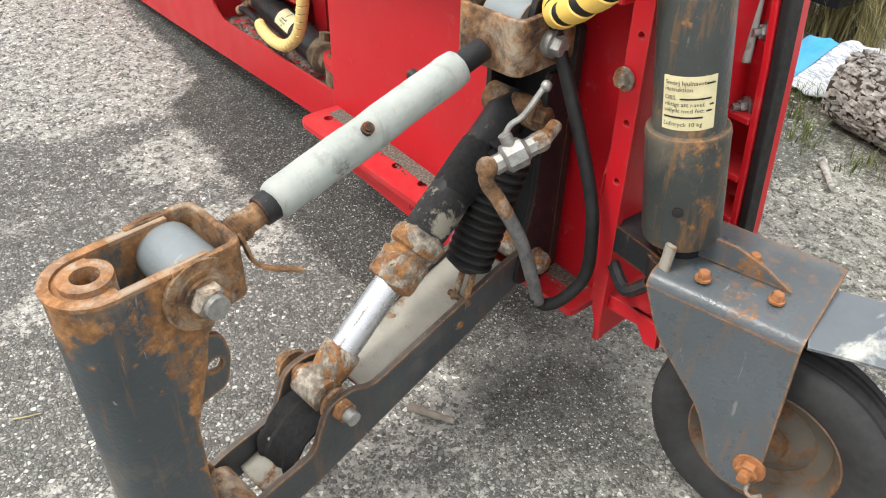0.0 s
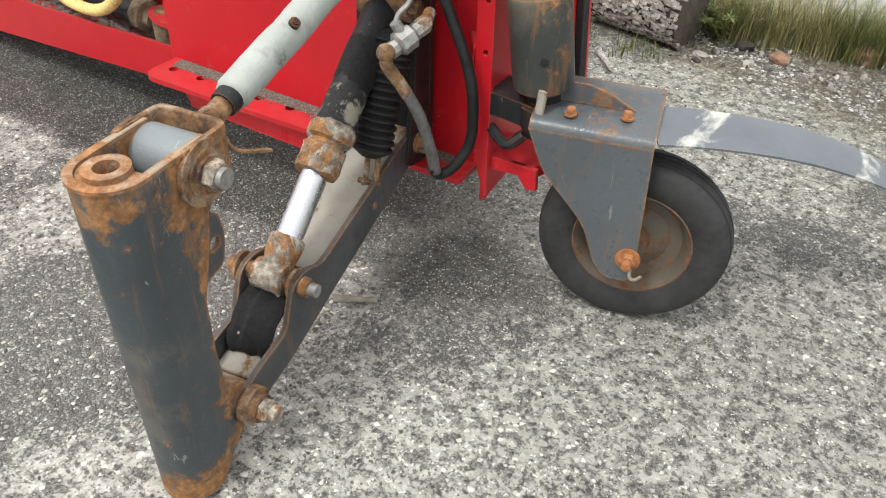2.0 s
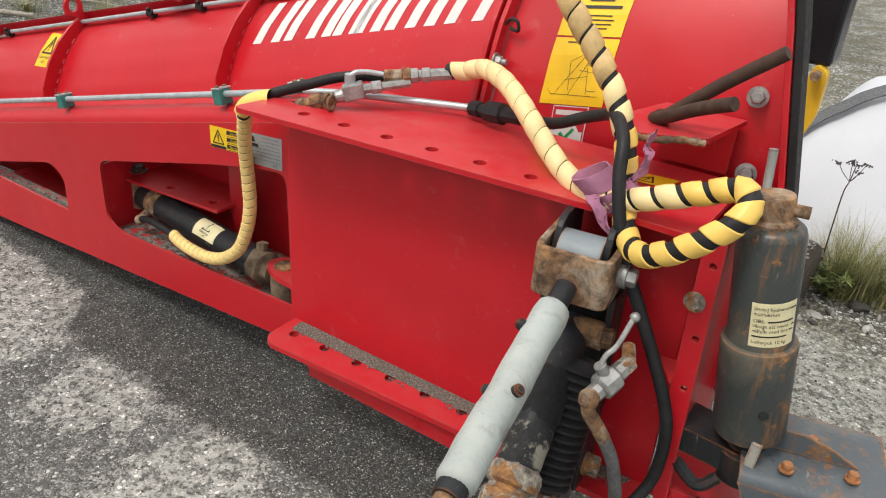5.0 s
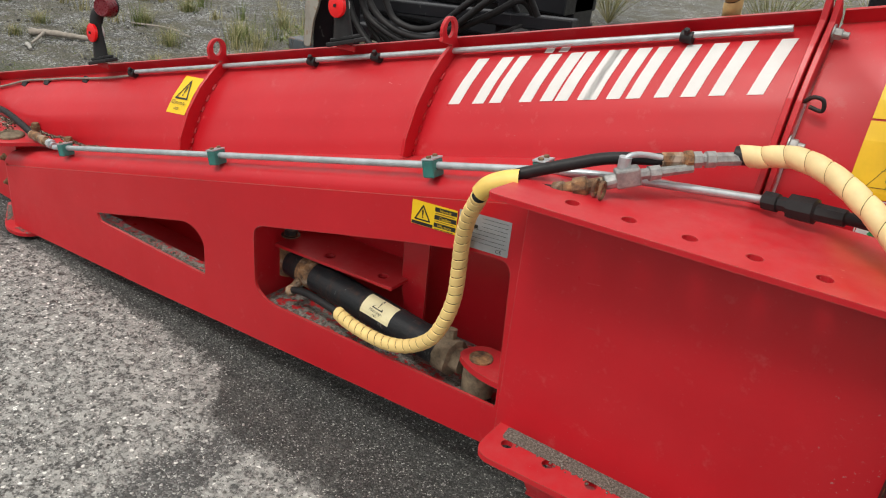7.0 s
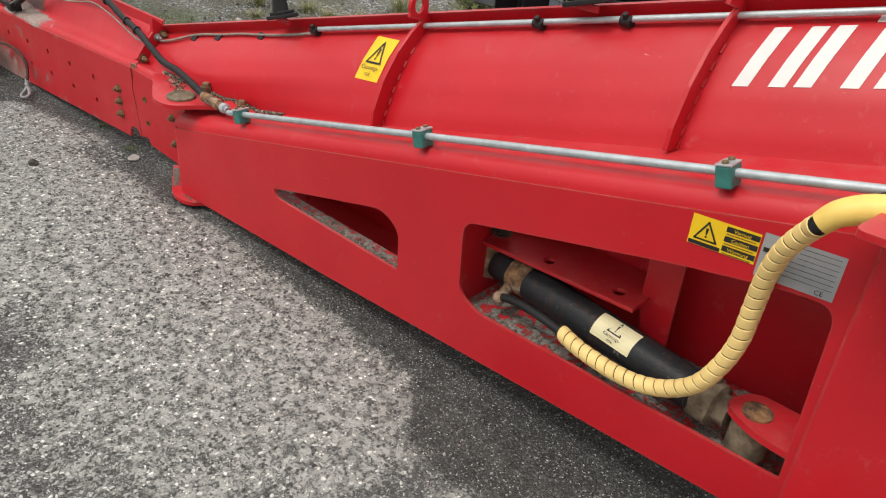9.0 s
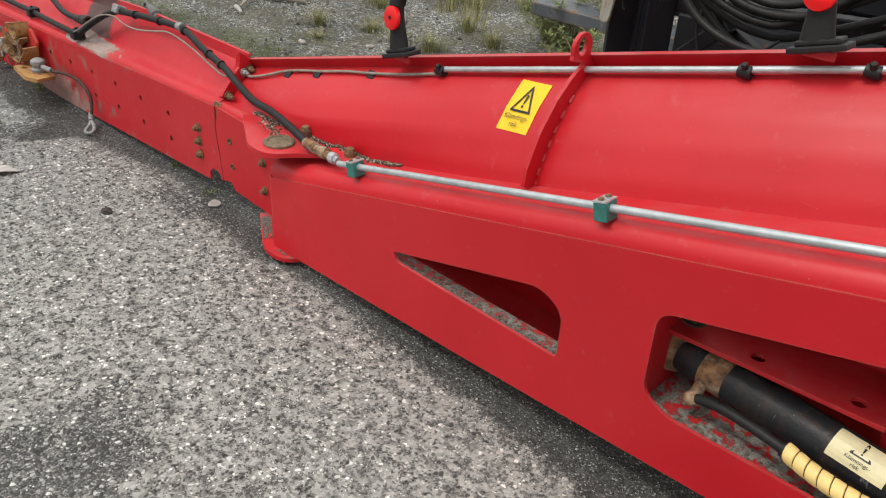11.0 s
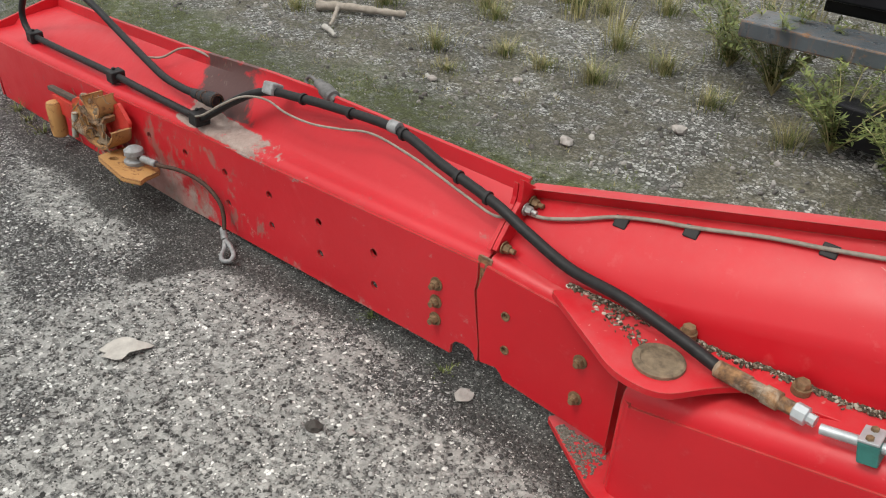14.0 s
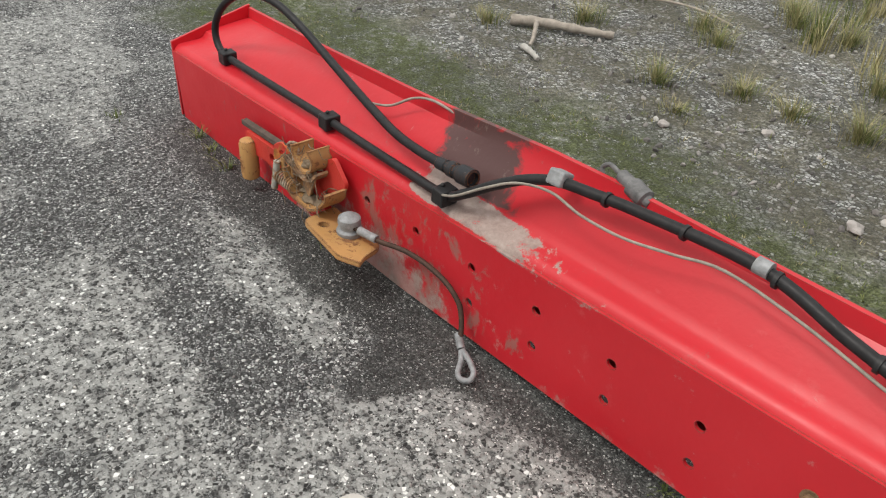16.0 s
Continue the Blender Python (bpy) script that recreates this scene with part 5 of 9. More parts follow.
# turnbuckle
T0, T1 = li(0.0, 0.078, 0.626), li(0.0, 0.585, 0.753)
way = (T1 - T0).normalized()
bm = bmesh.new()
lathe(bm, T0, T1, [(-0.014, 0.028)] + [(d, 0.021 if k % 2 else 0.0185) for k, d in enumerate(0.002 * j for j in range(1, 14))] + [(0.03, 0.017), (0.12, 0.017)], 18)
lpart("threaded_rod", bm, "rust", "rusty threaded rod", 50)
bm = bmesh.new()
lathe(bm, T0 + way * 0.052, T0 + way * 0.06, [(0, 0.0215), (0.01, 0.0225), (0.028, 0.0225)], 18)
lpart("lock_collar", bm, "steel_black", "black threaded collar", 40)
bm = bmesh.new()
lathe(bm, T0 + way * 0.070, T1, [(0, 0.021), (0.004, 0.0265)] + [(0.012 + 0.0118 * k, 0.0292) for k in range(29)] + [(0.362, 0.027), (0.368, 0.018)], 28)
for v in bm.verts:
    v.co += 0.0028 * noise.noise_vector(v.co * 17) + 0.0008 * noise.noise_vector(v.co * 70)
body = lpart("turnbuckle", bm, "pale_paint", "pale grey painted turnbuckle tube", 40)
for d, a in ((0.165, 40), (0.175, -110), (0.30, -70)):
    c = T0 + way * (0.07 + d)
    out = (Matrix.Rotation(radians(a), 3, way) @ Vector((0, 0, 1)).cross(way).cross(way)).normalized() * -1
    bm = bmesh.new()
    rod(bm, c + out * 0.024, c + out * 0.037, 0.0095, 14)
    rod(bm, c + out * 0.037, c + out * 0.041, 0.006, 10)
    lpart("grease_cap", bm, "steel_black", "dark grease cap", 40)
bm = bmesh.new()
rod(bm, T0 + way * 0.43, T0 + way * 0.49, 0.019, 18)
lpart("upper_rod", bm, "steel_black", "dark threaded rod", 40)

# upper block on the plough
bm = bmesh.new()
plate(bm, [(w, 1.246 - s) for w, s in fork_ring(0.068, 0.546, 0.686, 0.024, 0.012)], [], LINK @ xy(0.712), 0.090)
upper = lpart("upper_fork", bm, "rust", "rusty upper fork", bevel=0.003)
bm = bmesh.new()
rod(bm, li(-0.038, 0.628, 0.770), li(0.038, 0.628, 0.770), 0.042, 28)
lpart("upper_roller", bm, "bushing", "worn pale grey bushing, rusty in places", 40)
bm = bmesh.new()
rod(bm, li(0.068, 0.63, 0.755), li(0.082, 0.63, 0.755), 0.022, 18)
hexagon(bm, li(0.082, 0.63, 0.755), li(0.098, 0.63, 0.755), 0.017)
lpart("upper_bolt", bm, "bolt_zinc", "", 40)
for w in (-0.05, 0.038):
    bm = bmesh.new()
    plate(bm, rounded([(0.60, 0.765), (0.745, 0.72), (0.745, 0.835), (0.62, 0.835)], [0.03, 0.0, 0.0, 0.03]), [], LINK @ yz(w), 0.012)
    lpart("upper_lug", bm, "steel_black", "", bevel=0.002)
# backing plate of the linkage on the box
bm = bmesh.new()
plate(bm, rounded([(-0.07, 0.26), (0.07, 0.26), (0.07, 0.76), (-0.07, 0.76)], 0.01), [], LINK @ xz(0.708), 0.02)
lpart("mount_plate", bm, "steel_black", "dark mounting plate", bevel=0.003)
for w in (-0.068, 0.056):
    bm = bmesh.new()
    plate(bm, rounded([(0.60, 0.275), (0.715, 0.25), (0.715, 0.68), (0.645, 0.70), (0.64, 0.44)], [0.03, 0.0, 0.0, 0.02, 0.04]), [], LINK @ yz(w), 0.012)
    lpart("mount_cheek", bm, "steel_black", "", bevel=0.002)

# lower arm: an inverted channel from the post's foot to the box
A0, A1 = li(0, 0.0, 0.133), li(0, 0.66, 0.318)
arm = facing(A0, SIDE, A1 - A0)
length = (A1 - A0).length
bm = bmesh.new()
for w in (-0.062, 0.050):
    outline = rounded([(-0.03, -0.035), (0.12, -0.050), (0.62, -0.040), (length + 0.02, -0.030), (length + 0.02, 0.03), (0.60, 0.042), (0.28, 0.050), (0.245, 0.085), (0.195, 0.092), (0.165, 0.055), (0.14, 0.02), (0.05, 0.032), (-0.03, 0.03)], [0.03, 0.02, 0.02, 0.03, 0.03, 0.02, 0.02, 0.02, 0.02, 0.02, 0.02, 0.02, 0.03], 4)
    plate(bm, outline, [], arm @ Matrix(((0, 0, 1, w), (1, 0, 0, 0), (0, 1, 0, 0), (0, 0, 0, 1))), 0.012)
lower = lpart("lower_arm", bm, "steel_grey", bevel=0.003)
bm = bmesh.new()
box(bm, (-0.050, 0.27, 0.020), (0.050, 0.62, 0.032), arm)
lpart("arm_web", bm, "scraped", "scraped pale rusty web plate")
bm = bmesh.new()
box(bm, (-0.050, 0.045, -0.03), (0.050, 0.115, -0.018), arm)
box(bm, (-0.050, 0.105, -0.03), (0.050, 0.118, 0.02), arm)
lpart("arm_bridge", bm, "scraped", "pale scraped cross plate", bevel=0.003)
bm = bmesh.new()
FLAP = ((0.085, -0.012), (0.088, 0.004), (0.098, 0.018), (0.115, 0.030), (0.140, 0.040), (0.168, 0.048), (0.195, 0.050))
rows = []
for k, w in enumerate((-0.049, -0.036, -0.023, -0.009, 0.005, 0.019, 0.033, 0.047)):
    torn = (0.92, 1.06, 0.98, 1.10, 1.0, 0.95, 1.08, 0.90)[k]
    rows.append([arm @ Vector((w + 0.005 * noise.noise(Vector((w * 60, d * 60, 9))), 0.085 + (d - 0.085) * torn + 0.014 * noise.noise(Vector((w * 60, d * 30, 3))), z * torn + 0.014 * noise.noise(Vector((w * 55, d * 45, 1))))) for d, z in FLAP])
sheet(bm, rows, 0.009)
lpart("rubber_flap", bm, "soot", "ragged black rubber flap", 60, 0.002)
for wa, wb, r in ((0.062, 0.078, 0.036), (0.078, 0.092, 0.026)):
    bm = bmesh.new()
    rod(bm, li(wa, 0, 0.133), li(wb, 0, 0.133), r, 22)
    lpart("foot_washer", bm, "rust", "thick rusty washer", 40)
bm = bmesh.new()
hexagon(bm, li(0.092, 0, 0.133), li(0.110, 0, 0.133), 0.022)
rod(bm, li(0.110, 0, 0.133), li(0.124, 0, 0.133), 0.0155, 18)
lpart("foot_bolt", bm, "flaking", "", 35)
bm = bmesh.new()
rod(bm, li(-0.045, 0.0, 0.133), li(0.045, 0.0, 0.133), 0.034, 22)
lpart("foot_bushing", bm, "rust", "", 40)
bm = bmesh.new()
rod(bm, li(-0.08, 0.655, 0.317), li(0.075, 0.655, 0.317), 0.024, 20)
hexagon(bm, li(0.075, 0.655, 0.317), li(0.098, 0.655, 0.317), 0.022)
lpart("arm_bolt", bm, "flaking", "", 35)

# lift cylinder
C0, C1 = li(0.0, 0.187, 0.259), li(0.0, 0.655, 0.631)
cw = (C1 - C0).normalized()
bm = bmesh.new()
rod(bm, li(-0.032, 0.187, 0.259), li(0.030, 0.187, 0.259), 0.030, 24)
lathe(bm, C0 + cw * 0.012, C1, [(0, 0.020), (0.02, 0.030), (0.035, 0.033), (0.062, 0.034), (0.066, 0.031)], 24)
lpart("rod_eye", bm, "flaking", "flaking rusty cylinder eye", 40)
bm = bmesh.new()
rod(bm, li(-0.092, 0.187, 0.259), li(0.072, 0.187, 0.259), 0.0165, 18)
lpart("knuckle_pin", bm, "rust", "", 40)
for wa, wb in ((0.046, 0.053), (-0.072, -0.064)):
    bm = bmesh.new()
    rod(bm, li(wa, 0.187, 0.259), li(wb, 0.187, 0.259), 0.030, 22)
    lpart("knuckle_washer", bm, "rust", "rusty washer", 40)
bm = bmesh.new()
hexagon(bm, li(0.064, 0.187, 0.259), li(0.080, 0.187, 0.259), 0.020)
lpart("knuckle_nut", bm, "flaking", "", 35)
bm = bmesh.new()
rod(bm, li(0.080, 0.187, 0.259), li(0.097, 0.187, 0.259), 0.0125, 16)
lpart("knuckle_bolt_end", bm, "bolt_zinc", "", 40)
bm = bmesh.new()
rod(bm, C0 + cw * 0.070, C0 + cw * 0.215, 0.0265, 28)
lpart("piston_rod", bm, "chrome", "bright chromed piston rod", 40)
bm = bmesh.new()
lathe(bm, C0 + cw * 0.205, C1, [(0, 0.028), (0.003, 0.040)] + [(0.008 + 0.007 * k, 0.0430) for k in range(8)] + [(0.062, 0.036), (0.068, 0.036), (0.072, 0.0445), (0.080, 0.046), (0.090, 0.046), (0.100, 0.045), (0.108, 0.036)], 36)
for v in bm.verts:
    v.co += 0.0040 * noise.noise_vector(v.co * 26) + 0.0022 * noise.noise_vector(v.co * 90)
lpart("gland", bm, "flaking", "flaking orange rusty cylinder head", 40)
bm = bmesh.new()
lathe(bm, C0 + cw * 0.300, C1, [(0, 0.033), (0.004, 0.0375), (0.26, 0.037), (0.272, 0.030), (0.30, 0.022)], 28)
barrel = lpart("barrel", bm, "steel_black", "black cylinder barrel", 40)
bm = bmesh.new()
lathe(bm, C0 + cw * 0.312, C1, [(0, 0.0372)] + [(0.006 + 0.01 * k, 0.0383) for k in range(7)] + [(0.074, 0.0372)], 28)
for v in bm.verts:
    v.co += 0.0012 * noise.noise_vector(v.co * 60)
lpart("bare_band", bm, "peeling", "black paint peeling off the pale end of the barrel", 50)
bm = bmesh.new()
lathe(bm, C0 + cw * 0.395, C1, [(0, 0.0376), (0.012, 0.0392), (0.05, 0.0395), (0.085, 0.0388), (0.095, 0.0376)], 28)
for v in bm.verts:
    v.co += 0.003 * noise.noise_vector(v.co * 60)
lpart("grease_smear", bm, "soot", "black greasy coating", 60)
bm = bmesh.new()
rod(bm, li(-0.05, 0.64, 0.62), li(0.06, 0.64, 0.62), 0.026, 20)
hexagon(bm, li(0.06, 0.64, 0.62), li(0.078, 0.64, 0.62), 0.020)
lpart("barrel_pin", bm, "rust", "", 35)

# rubber bellows beside the cylinder, with its rusty shackle
B0, B1 = li(0.032, 0.505, 0.352), li(0.045, 0.60, 0.60)
bw = (B1 - B0).normalized()
n = 15
profile = [(0, 0.02)]
for k in range(n):
    d = 0.012 + k * 0.0158
    profile += [(d, 0.037), (d + 0.004, 0.043), (d + 0.009, 0.043), (d + 0.013, 0.036)]
profile += [(n * 0.0158 + 0.02, 0.02)]
bm = bmesh.new()
lathe(bm, B0, B1, profile, 24)
lpart("bellows", bm, "rubber", "black ribbed rubber bellows", 30)
bm = bmesh.new()
sweep(bm, smooth_line([B0 - SIDE * 0.047 + bw * 0.03, B0 - SIDE * 0.050 + bw * 0.12, B0 - SIDE * 0.049 + bw * 0.24], 14), 0.0042, 6, wave=lambda k: 1.0 + 0.5 * (k % 2))
lpart("toothed_strip", bm, "violet", "pink toothed plastic strip", 30)
bm = bmesh.new()
for w in (0.028, 0.052):
    sweep(bm, smooth_line([li(w, 0.505, 0.36), li(w + 0.004, 0.485, 0.315), li(w, 0.468, 0.275), li(w + 0.006, 0.455, 0.255)], 5), 0.006, 8)
rod(bm, li(0.018, 0.480, 0.305), li(0.066, 0.480, 0.305), 0.006, 10)
rod(bm, li(0.018, 0.462, 0.265), li(0.066, 0.462, 0.265), 0.007, 10)
lpart("shackle", bm, "rust", "rusty shackle", 50)

# ball valve with lever, and bent bar under the fork
V0, V1 = Vector((1.219, -0.272, 0.594)), Vector((1.243, -0.20, 0.625))
vw = (V1 - V0).normalized()
bm = bmesh.new()
lathe(bm, V0, V1, [(0, 0.012), (0.004, 0.016), (0.020, 0.016), (0.022, 0.020), (0.026, 0.024), (0.056, 0.024), (0.060, 0.019), (0.064, 0.016), (0.080, 0.016), (0.083, 0.012)], 8)
valve = lpart("ball_valve", bm, "bolt_zinc", "zinc ball valve body", 30)
bm = bmesh.new()
hexagon(bm, V1 - vw * 0.006, V1 + vw * 0.016, 0.017)
rod(bm, V1 + vw * 0.012, V1 + vw * 0.022 + Vector((-0.02, 0.03, 0.0)), 0.012, 12)
lpart("valve_fitting", bm, "flaking", "corroded brass fitting", 35)
bm = bmesh.new()
c = (V0 + V1) / 2
rod(bm, c, c + Vector((-0.014, -0.012, 0.034)), 0.011, 12)
sweep(bm, smooth_line([c + Vector((-0.014, -0.012, 0.03)), c + Vector((-0.010, -0.004, 0.05)), c + Vector((0.0, 0.012, 0.066)), Vector((1.240, -0.196, 0.717))], 6), 0.0048, 8)
bmesh.ops.create_uvsphere(bm, u_segments=10, v_segments=6, radius=0.009, matrix=Matrix.Translation((1.2415, -0.193, 0.719)))
lpart("valve_lever", bm, "bolt_zinc", "bent steel lever", 40)
bm = bmesh.new()
turn = smooth_line([(1.203, -0.690, 0.636), (1.213, -0.686, 0.618), (1.221, -0.683, 0.600), (1.226, -0.672, 0.587), (1.234, -0.650, 0.577), (1.243, -0.622, 0.569)], 4)
sheet(bm, [[p - SIDE * 0.006, p + SIDE * 0.006] for p in turn], 0.005)
lpart("bent_strap", bm, "rust", "bent rusty strap", bevel=0.001)

# ---- hoses on the linkage ----
def hose(name, label, points, r, material, steps=8, category="hose"):
    bm = bmesh.new()
    sweep(bm, smooth_line(points, steps), r, 14)
    ob = part(name, bm, material, smooth=60)
    return tagged(ob, label, category)


BLACK = [(0.84, 0.11, 0.892), (0.93, 0.065, 0.912), (1.0, 0.05, 0.944), (1.055, 0.02, 0.970), (1.092, -0.03, 0.985), (1.126, -0.075, 0.962), (1.140, -0.105, 0.915), (1.160, -0.125, 0.853), (1.184, -0.130, 0.782), (1.215, -0.130, 0.723), (1.265, -0.130, 0.627), (1.305, -0.130, 0.540), (1.322, -0.130, 0.470), (1.318, -0.122, 0.372), (1.30, -0.148, 0.318), (1.278, -0.175, 0.30), (1.272, -0.20, 0.33)]
ob = hose("hydraulic_hose", "black rubber hydraulic hose hanging from the plough's top flange", BLACK, 0.0115, "hose")
bm = bmesh.new()
sweep(bm, smooth_line([(1.276, -0.19, 0.315), (1.277, -0.213, 0.38), (1.266, -0.236, 0.46), (1.246, -0.262, 0.525)], 8), 0.0118, 14)
part("scuffed_end", bm, "grey_hose", ob, "scuffed grey hose end", smooth=60)
bm = bmesh.new()
sweep(bm, smooth_line([(1.250, -0.258, 0.515), (1.236, -0.272, 0.548), (1.226, -0.286, 0.575), (1.222, -0.285, 0.594)], 6), 0.0125, 12)
bmesh.ops.create_uvsphere(bm, u_segments=12, v_segments=8, radius=0.018, matrix=Matrix.Translation((1.221, -0.283, 0.598)))
part("hose_fitting", bm, "rust", ob, "rusty hose fitting", smooth=50)


# ---- support wheel on its strut ----
wheel = thing("support_wheel", "grey steel jack strut with caster wheel and mudguard", "support wheel", at=(1.665, -0.008, 0.0))
BACK = Matrix.Translation((-1.665, 0.008, 0.0))


def wpart(name, bm, material, label="", smooth=None, bevel=0.0):
    ob = part(name, bm, material, wheel, label, smooth, bevel)
    ob.matrix_parent_inverse = BACK
    return ob


# strut
def AXIS(z):
    """The strut's centre line, which leans a little."""
    return Vector((1.442 - 0.135 * (z - 0.5), -0.060 - 0.06 * (z - 0.5), z))


bm = bmesh.new()
lathe(bm, AXIS(0.500), AXIS(1.0), [(0, 0.030), (0.004, 0.050), (0.010, 0.058), (0.022, 0.061), (0.180, 0.061), (0.188, 0.0620), (0.196, 0.0600), (0.199, 0.050)], 36)
wpart("sleeve", bm, "strut_grey", "grey steel sleeve, rusty at the rim", 35)
bm = bmesh.new()
lathe(bm, AXIS(0.70), AXIS(1.0), [(-0.02, 0.052), (0.184, 0.052), (0.195, 0.049), (0.201, 0.042), (0.203, 0.022)], 36)
wpart("tube", bm, "strut_grey", "grey steel tube", 35)
bm = bmesh.new()
lathe(bm, AXIS(0.899), AXIS(1.1), [(0, 0.036), (0.006, 0.036), (0.012, 0.029), (0.040, 0.030), (0.047, 0.028), (0.049, 0.020)], 24)
rod(bm, AXIS(0.928) + Vector((0.015, 0, 0)), AXIS(0.928) + Vector((0.05, 0.006, 0)), 0.010, 12)
wpart("strut_cap", bm, "rust", "rusty brown cap with a stub", 35)
# the hole is a black disc: its inner shade is painted on
bm = bmesh.new()
lathe(bm, AXIS(0.582) + Vector((0.0305, -0.0515, 0)), AXIS(0.582) + Vector((0.04, -0.068, 0)), [(0, 0.0085), (0.0025, 0.0085), (0.003, 0.007)], 14)
wpart("hole_disc", bm, "ink", "black disc painted as a hole", 35)
bm = bmesh.new()
box(bm, (-0.009, -0.004, 0), (0.009, 0.004, 0.075), Matrix.Translation((1.462, -0.120, 0.452)) @ Matrix.Rotation(radians(4), 4, "Y"))
wpart("key_plate", bm, "scraped", "pale flat bar", bevel=0.0015)
bm = bmesh.new()
lathe(bm, (1.45, -0.055, 0.40), (1.443, -0.058, 0.52), [(0, 0.04), (0.03, 0.052), (0.07, 0.052), (0.075, 0.035), (0.11, 0.034)], 24)
plate(bm, rounded([(1.33, -0.09), (1.45, -0.10), (1.45, -0.02), (1.33, 0.0)], 0.01), [], xy(0.425), 0.05)
sweep(bm, smooth_line([(1.34, -0.08, 0.39), (1.39, -0.10, 0.375), (1.42, -0.085, 0.40)], 5), 0.012, 8)
wpart("pivot", bm, "steel_black", "greasy black pivot", 40)

# fork: top plate folded down into one leg
FW = Matrix.Translation((1.665, -0.008, 0.0)) @ Matrix.Rotation(radians(14), 4, "Z")


def fw(x, y, z):
    return FW @ Vector((x, y, z))


bm = bmesh.new()
prof = [(0.112, 0.487), (-0.02, 0.483), (-0.066, 0.478)] + [(-0.066 - 0.022 * math.sin(a), 0.456 + 0.022 * math.cos(a)) for a in (math.pi / 2 * k / 5 for k in range(1, 6))]
sheet(bm, [[fw(x, y, z) for y, z in prof] for x in (-0.235, -0.16, -0.08, -0.02, 0.004)], 0.008)
wpart("fork_crown", bm, "fork_grey", "folded grey fork plate", 30)
bm = bmesh.new()
leg = rounded([(-0.235, 0.458), (0.004, 0.458), (0.018, 0.175), (0.010, 0.140), (-0.045, 0.140), (-0.070, 0.175), (-0.10, 0.26), (-0.20, 0.37)], [0.0, 0.0, 0.02, 0.03, 0.03, 0.03, 0.06, 0.03], 5)
plate(bm, leg, [], FW @ xz(-0.088), 0.008)
wpart("fork_leg", bm, "fork_grey", "tapered grey fork leg with rusty edge", bevel=0.0015)
bm = bmesh.new()
plate(bm, [(-0.21, 0.485), (-0.045, 0.488), (-0.09, 0.512), (-0.14, 0.528), (-0.21, 0.528)], [], FW @ xz(-0.004), 0.006)
wpart("crown_rib", bm, "fork_grey", "", bevel=0.001)
for x, y in ((-0.163, -0.052), (-0.058, -0.030), (-0.118, 0.04)):
    bm = bmesh.new()
    c = fw(x, y, 0.484)
    rod(bm, c, c + Vector((0, 0, 0.004)), 0.0125, 14)
    hexagon(bm, c + Vector((0, 0, 0.004)), c + Vector((0, 0, 0.015)), 0.0095)
    wpart("crown_bolt", bm, "bolt_orange", "orange rusty bolt", 35)
# mudguard
bm = bmesh.new()
GUARD = ((1.655, -0.022, 0.472), (1.735, 0.035, 0.464), (1.83, 0.103, 0.447), (1.93, 0.176, 0.418), (2.03, 0.247, 0.375), (2.12, 0.31, 0.322), (2.18, 0.352, 0.275))
side = Vector((0.52, -0.854, 0)) * 0.076
sheet(bm, [[Vector(p) - side, Vector(p) - side * 0.33 + Vector((0, 0, 0.003)), Vector(p) + side * 0.33 + Vector((0, 0, 0.003)), Vector(p) + side] for p in smooth_line(GUARD, 4)], 0.005)
wpart("mudguard", bm, "guard_grey", "bent grey mudguard with white scuffs", 50)

# wheel itself
HUB = fw(0, 0, 0.201)
ax = (FW.to_3x3() @ Vector((0, -1, 0))).normalized()
bm = bmesh.new()
prof = [(-0.034, 0.110), (-0.042, 0.120), (-0.047, 0.140), (-0.046, 0.160), (-0.040, 0.173), (-0.030, 0.179), (-0.029, 0.176), (-0.026, 0.176), (-0.025, 0.181), (-0.010, 0.184), (-0.009, 0.180), (-0.004, 0.180), (-0.003, 0.1845), (0.003, 0.1845), (0.004, 0.180), (0.009, 0.180), (0.010, 0.184), (0.025, 0.181), (0.026, 0.176), (0.029, 0.176), (0.030, 0.179), (0.040, 0.173), (0.046, 0.160), (0.047, 0.140), (0.042, 0.120), (0.034, 0.110)]
lathe(bm, HUB, HUB + ax, [(d * 1.05, r * 1.10) for d, r in prof], 56, closed=False)
wpart("tyre", bm, "tyre", "worn black rubber tyre", 35)
bm = bmesh.new()
lathe(bm, HUB, HUB + ax, [(d * 1.05, r * 1.09) for d, r in ((-0.03, 0.100), (-0.036, 0.117), (0.036, 0.117), (0.038, 0.112), (0.030, 0.106), (0.022, 0.100), (0.006, 0.094), (0.002, 0.070), (0.012, 0.052), (0.016, 0.034), (0.034, 0.030), (0.040, 0.018))], 48)
wpart("rim", bm, "rim_rust", "rusty pressed-steel rim", 30)
bm = bmesh.new()
c = HUB + ax * 0.040
rod(bm, c, c + ax * 0.055, 0.012, 14)
rod(bm, c + ax * 0.047, c + ax * 0.053, 0.026, 18)
hexagon(bm, c + ax * 0.052, c + ax * 0.066, 0.018)
rod(bm, c + ax * 0.066, c + ax * 0.080, 0.010, 12)
wpart("axle_bolt", bm, "bolt_orange", "orange rusty axle nut", 35)
bm = bmesh.new()
q = c + ax * 0.062
sweep(bm, smooth_line([q + Vector((0.012, -0.01, -0.006)), q + Vector((0.014, -0.012, -0.022)), q + Vector((0.024, -0.010, -0.028)), q + Vector((0.036, -0.006, -0.016))], 5), 0.0035, 8)
wpart("valve_stem", bm, "scraped", "pale valve stem", 60)
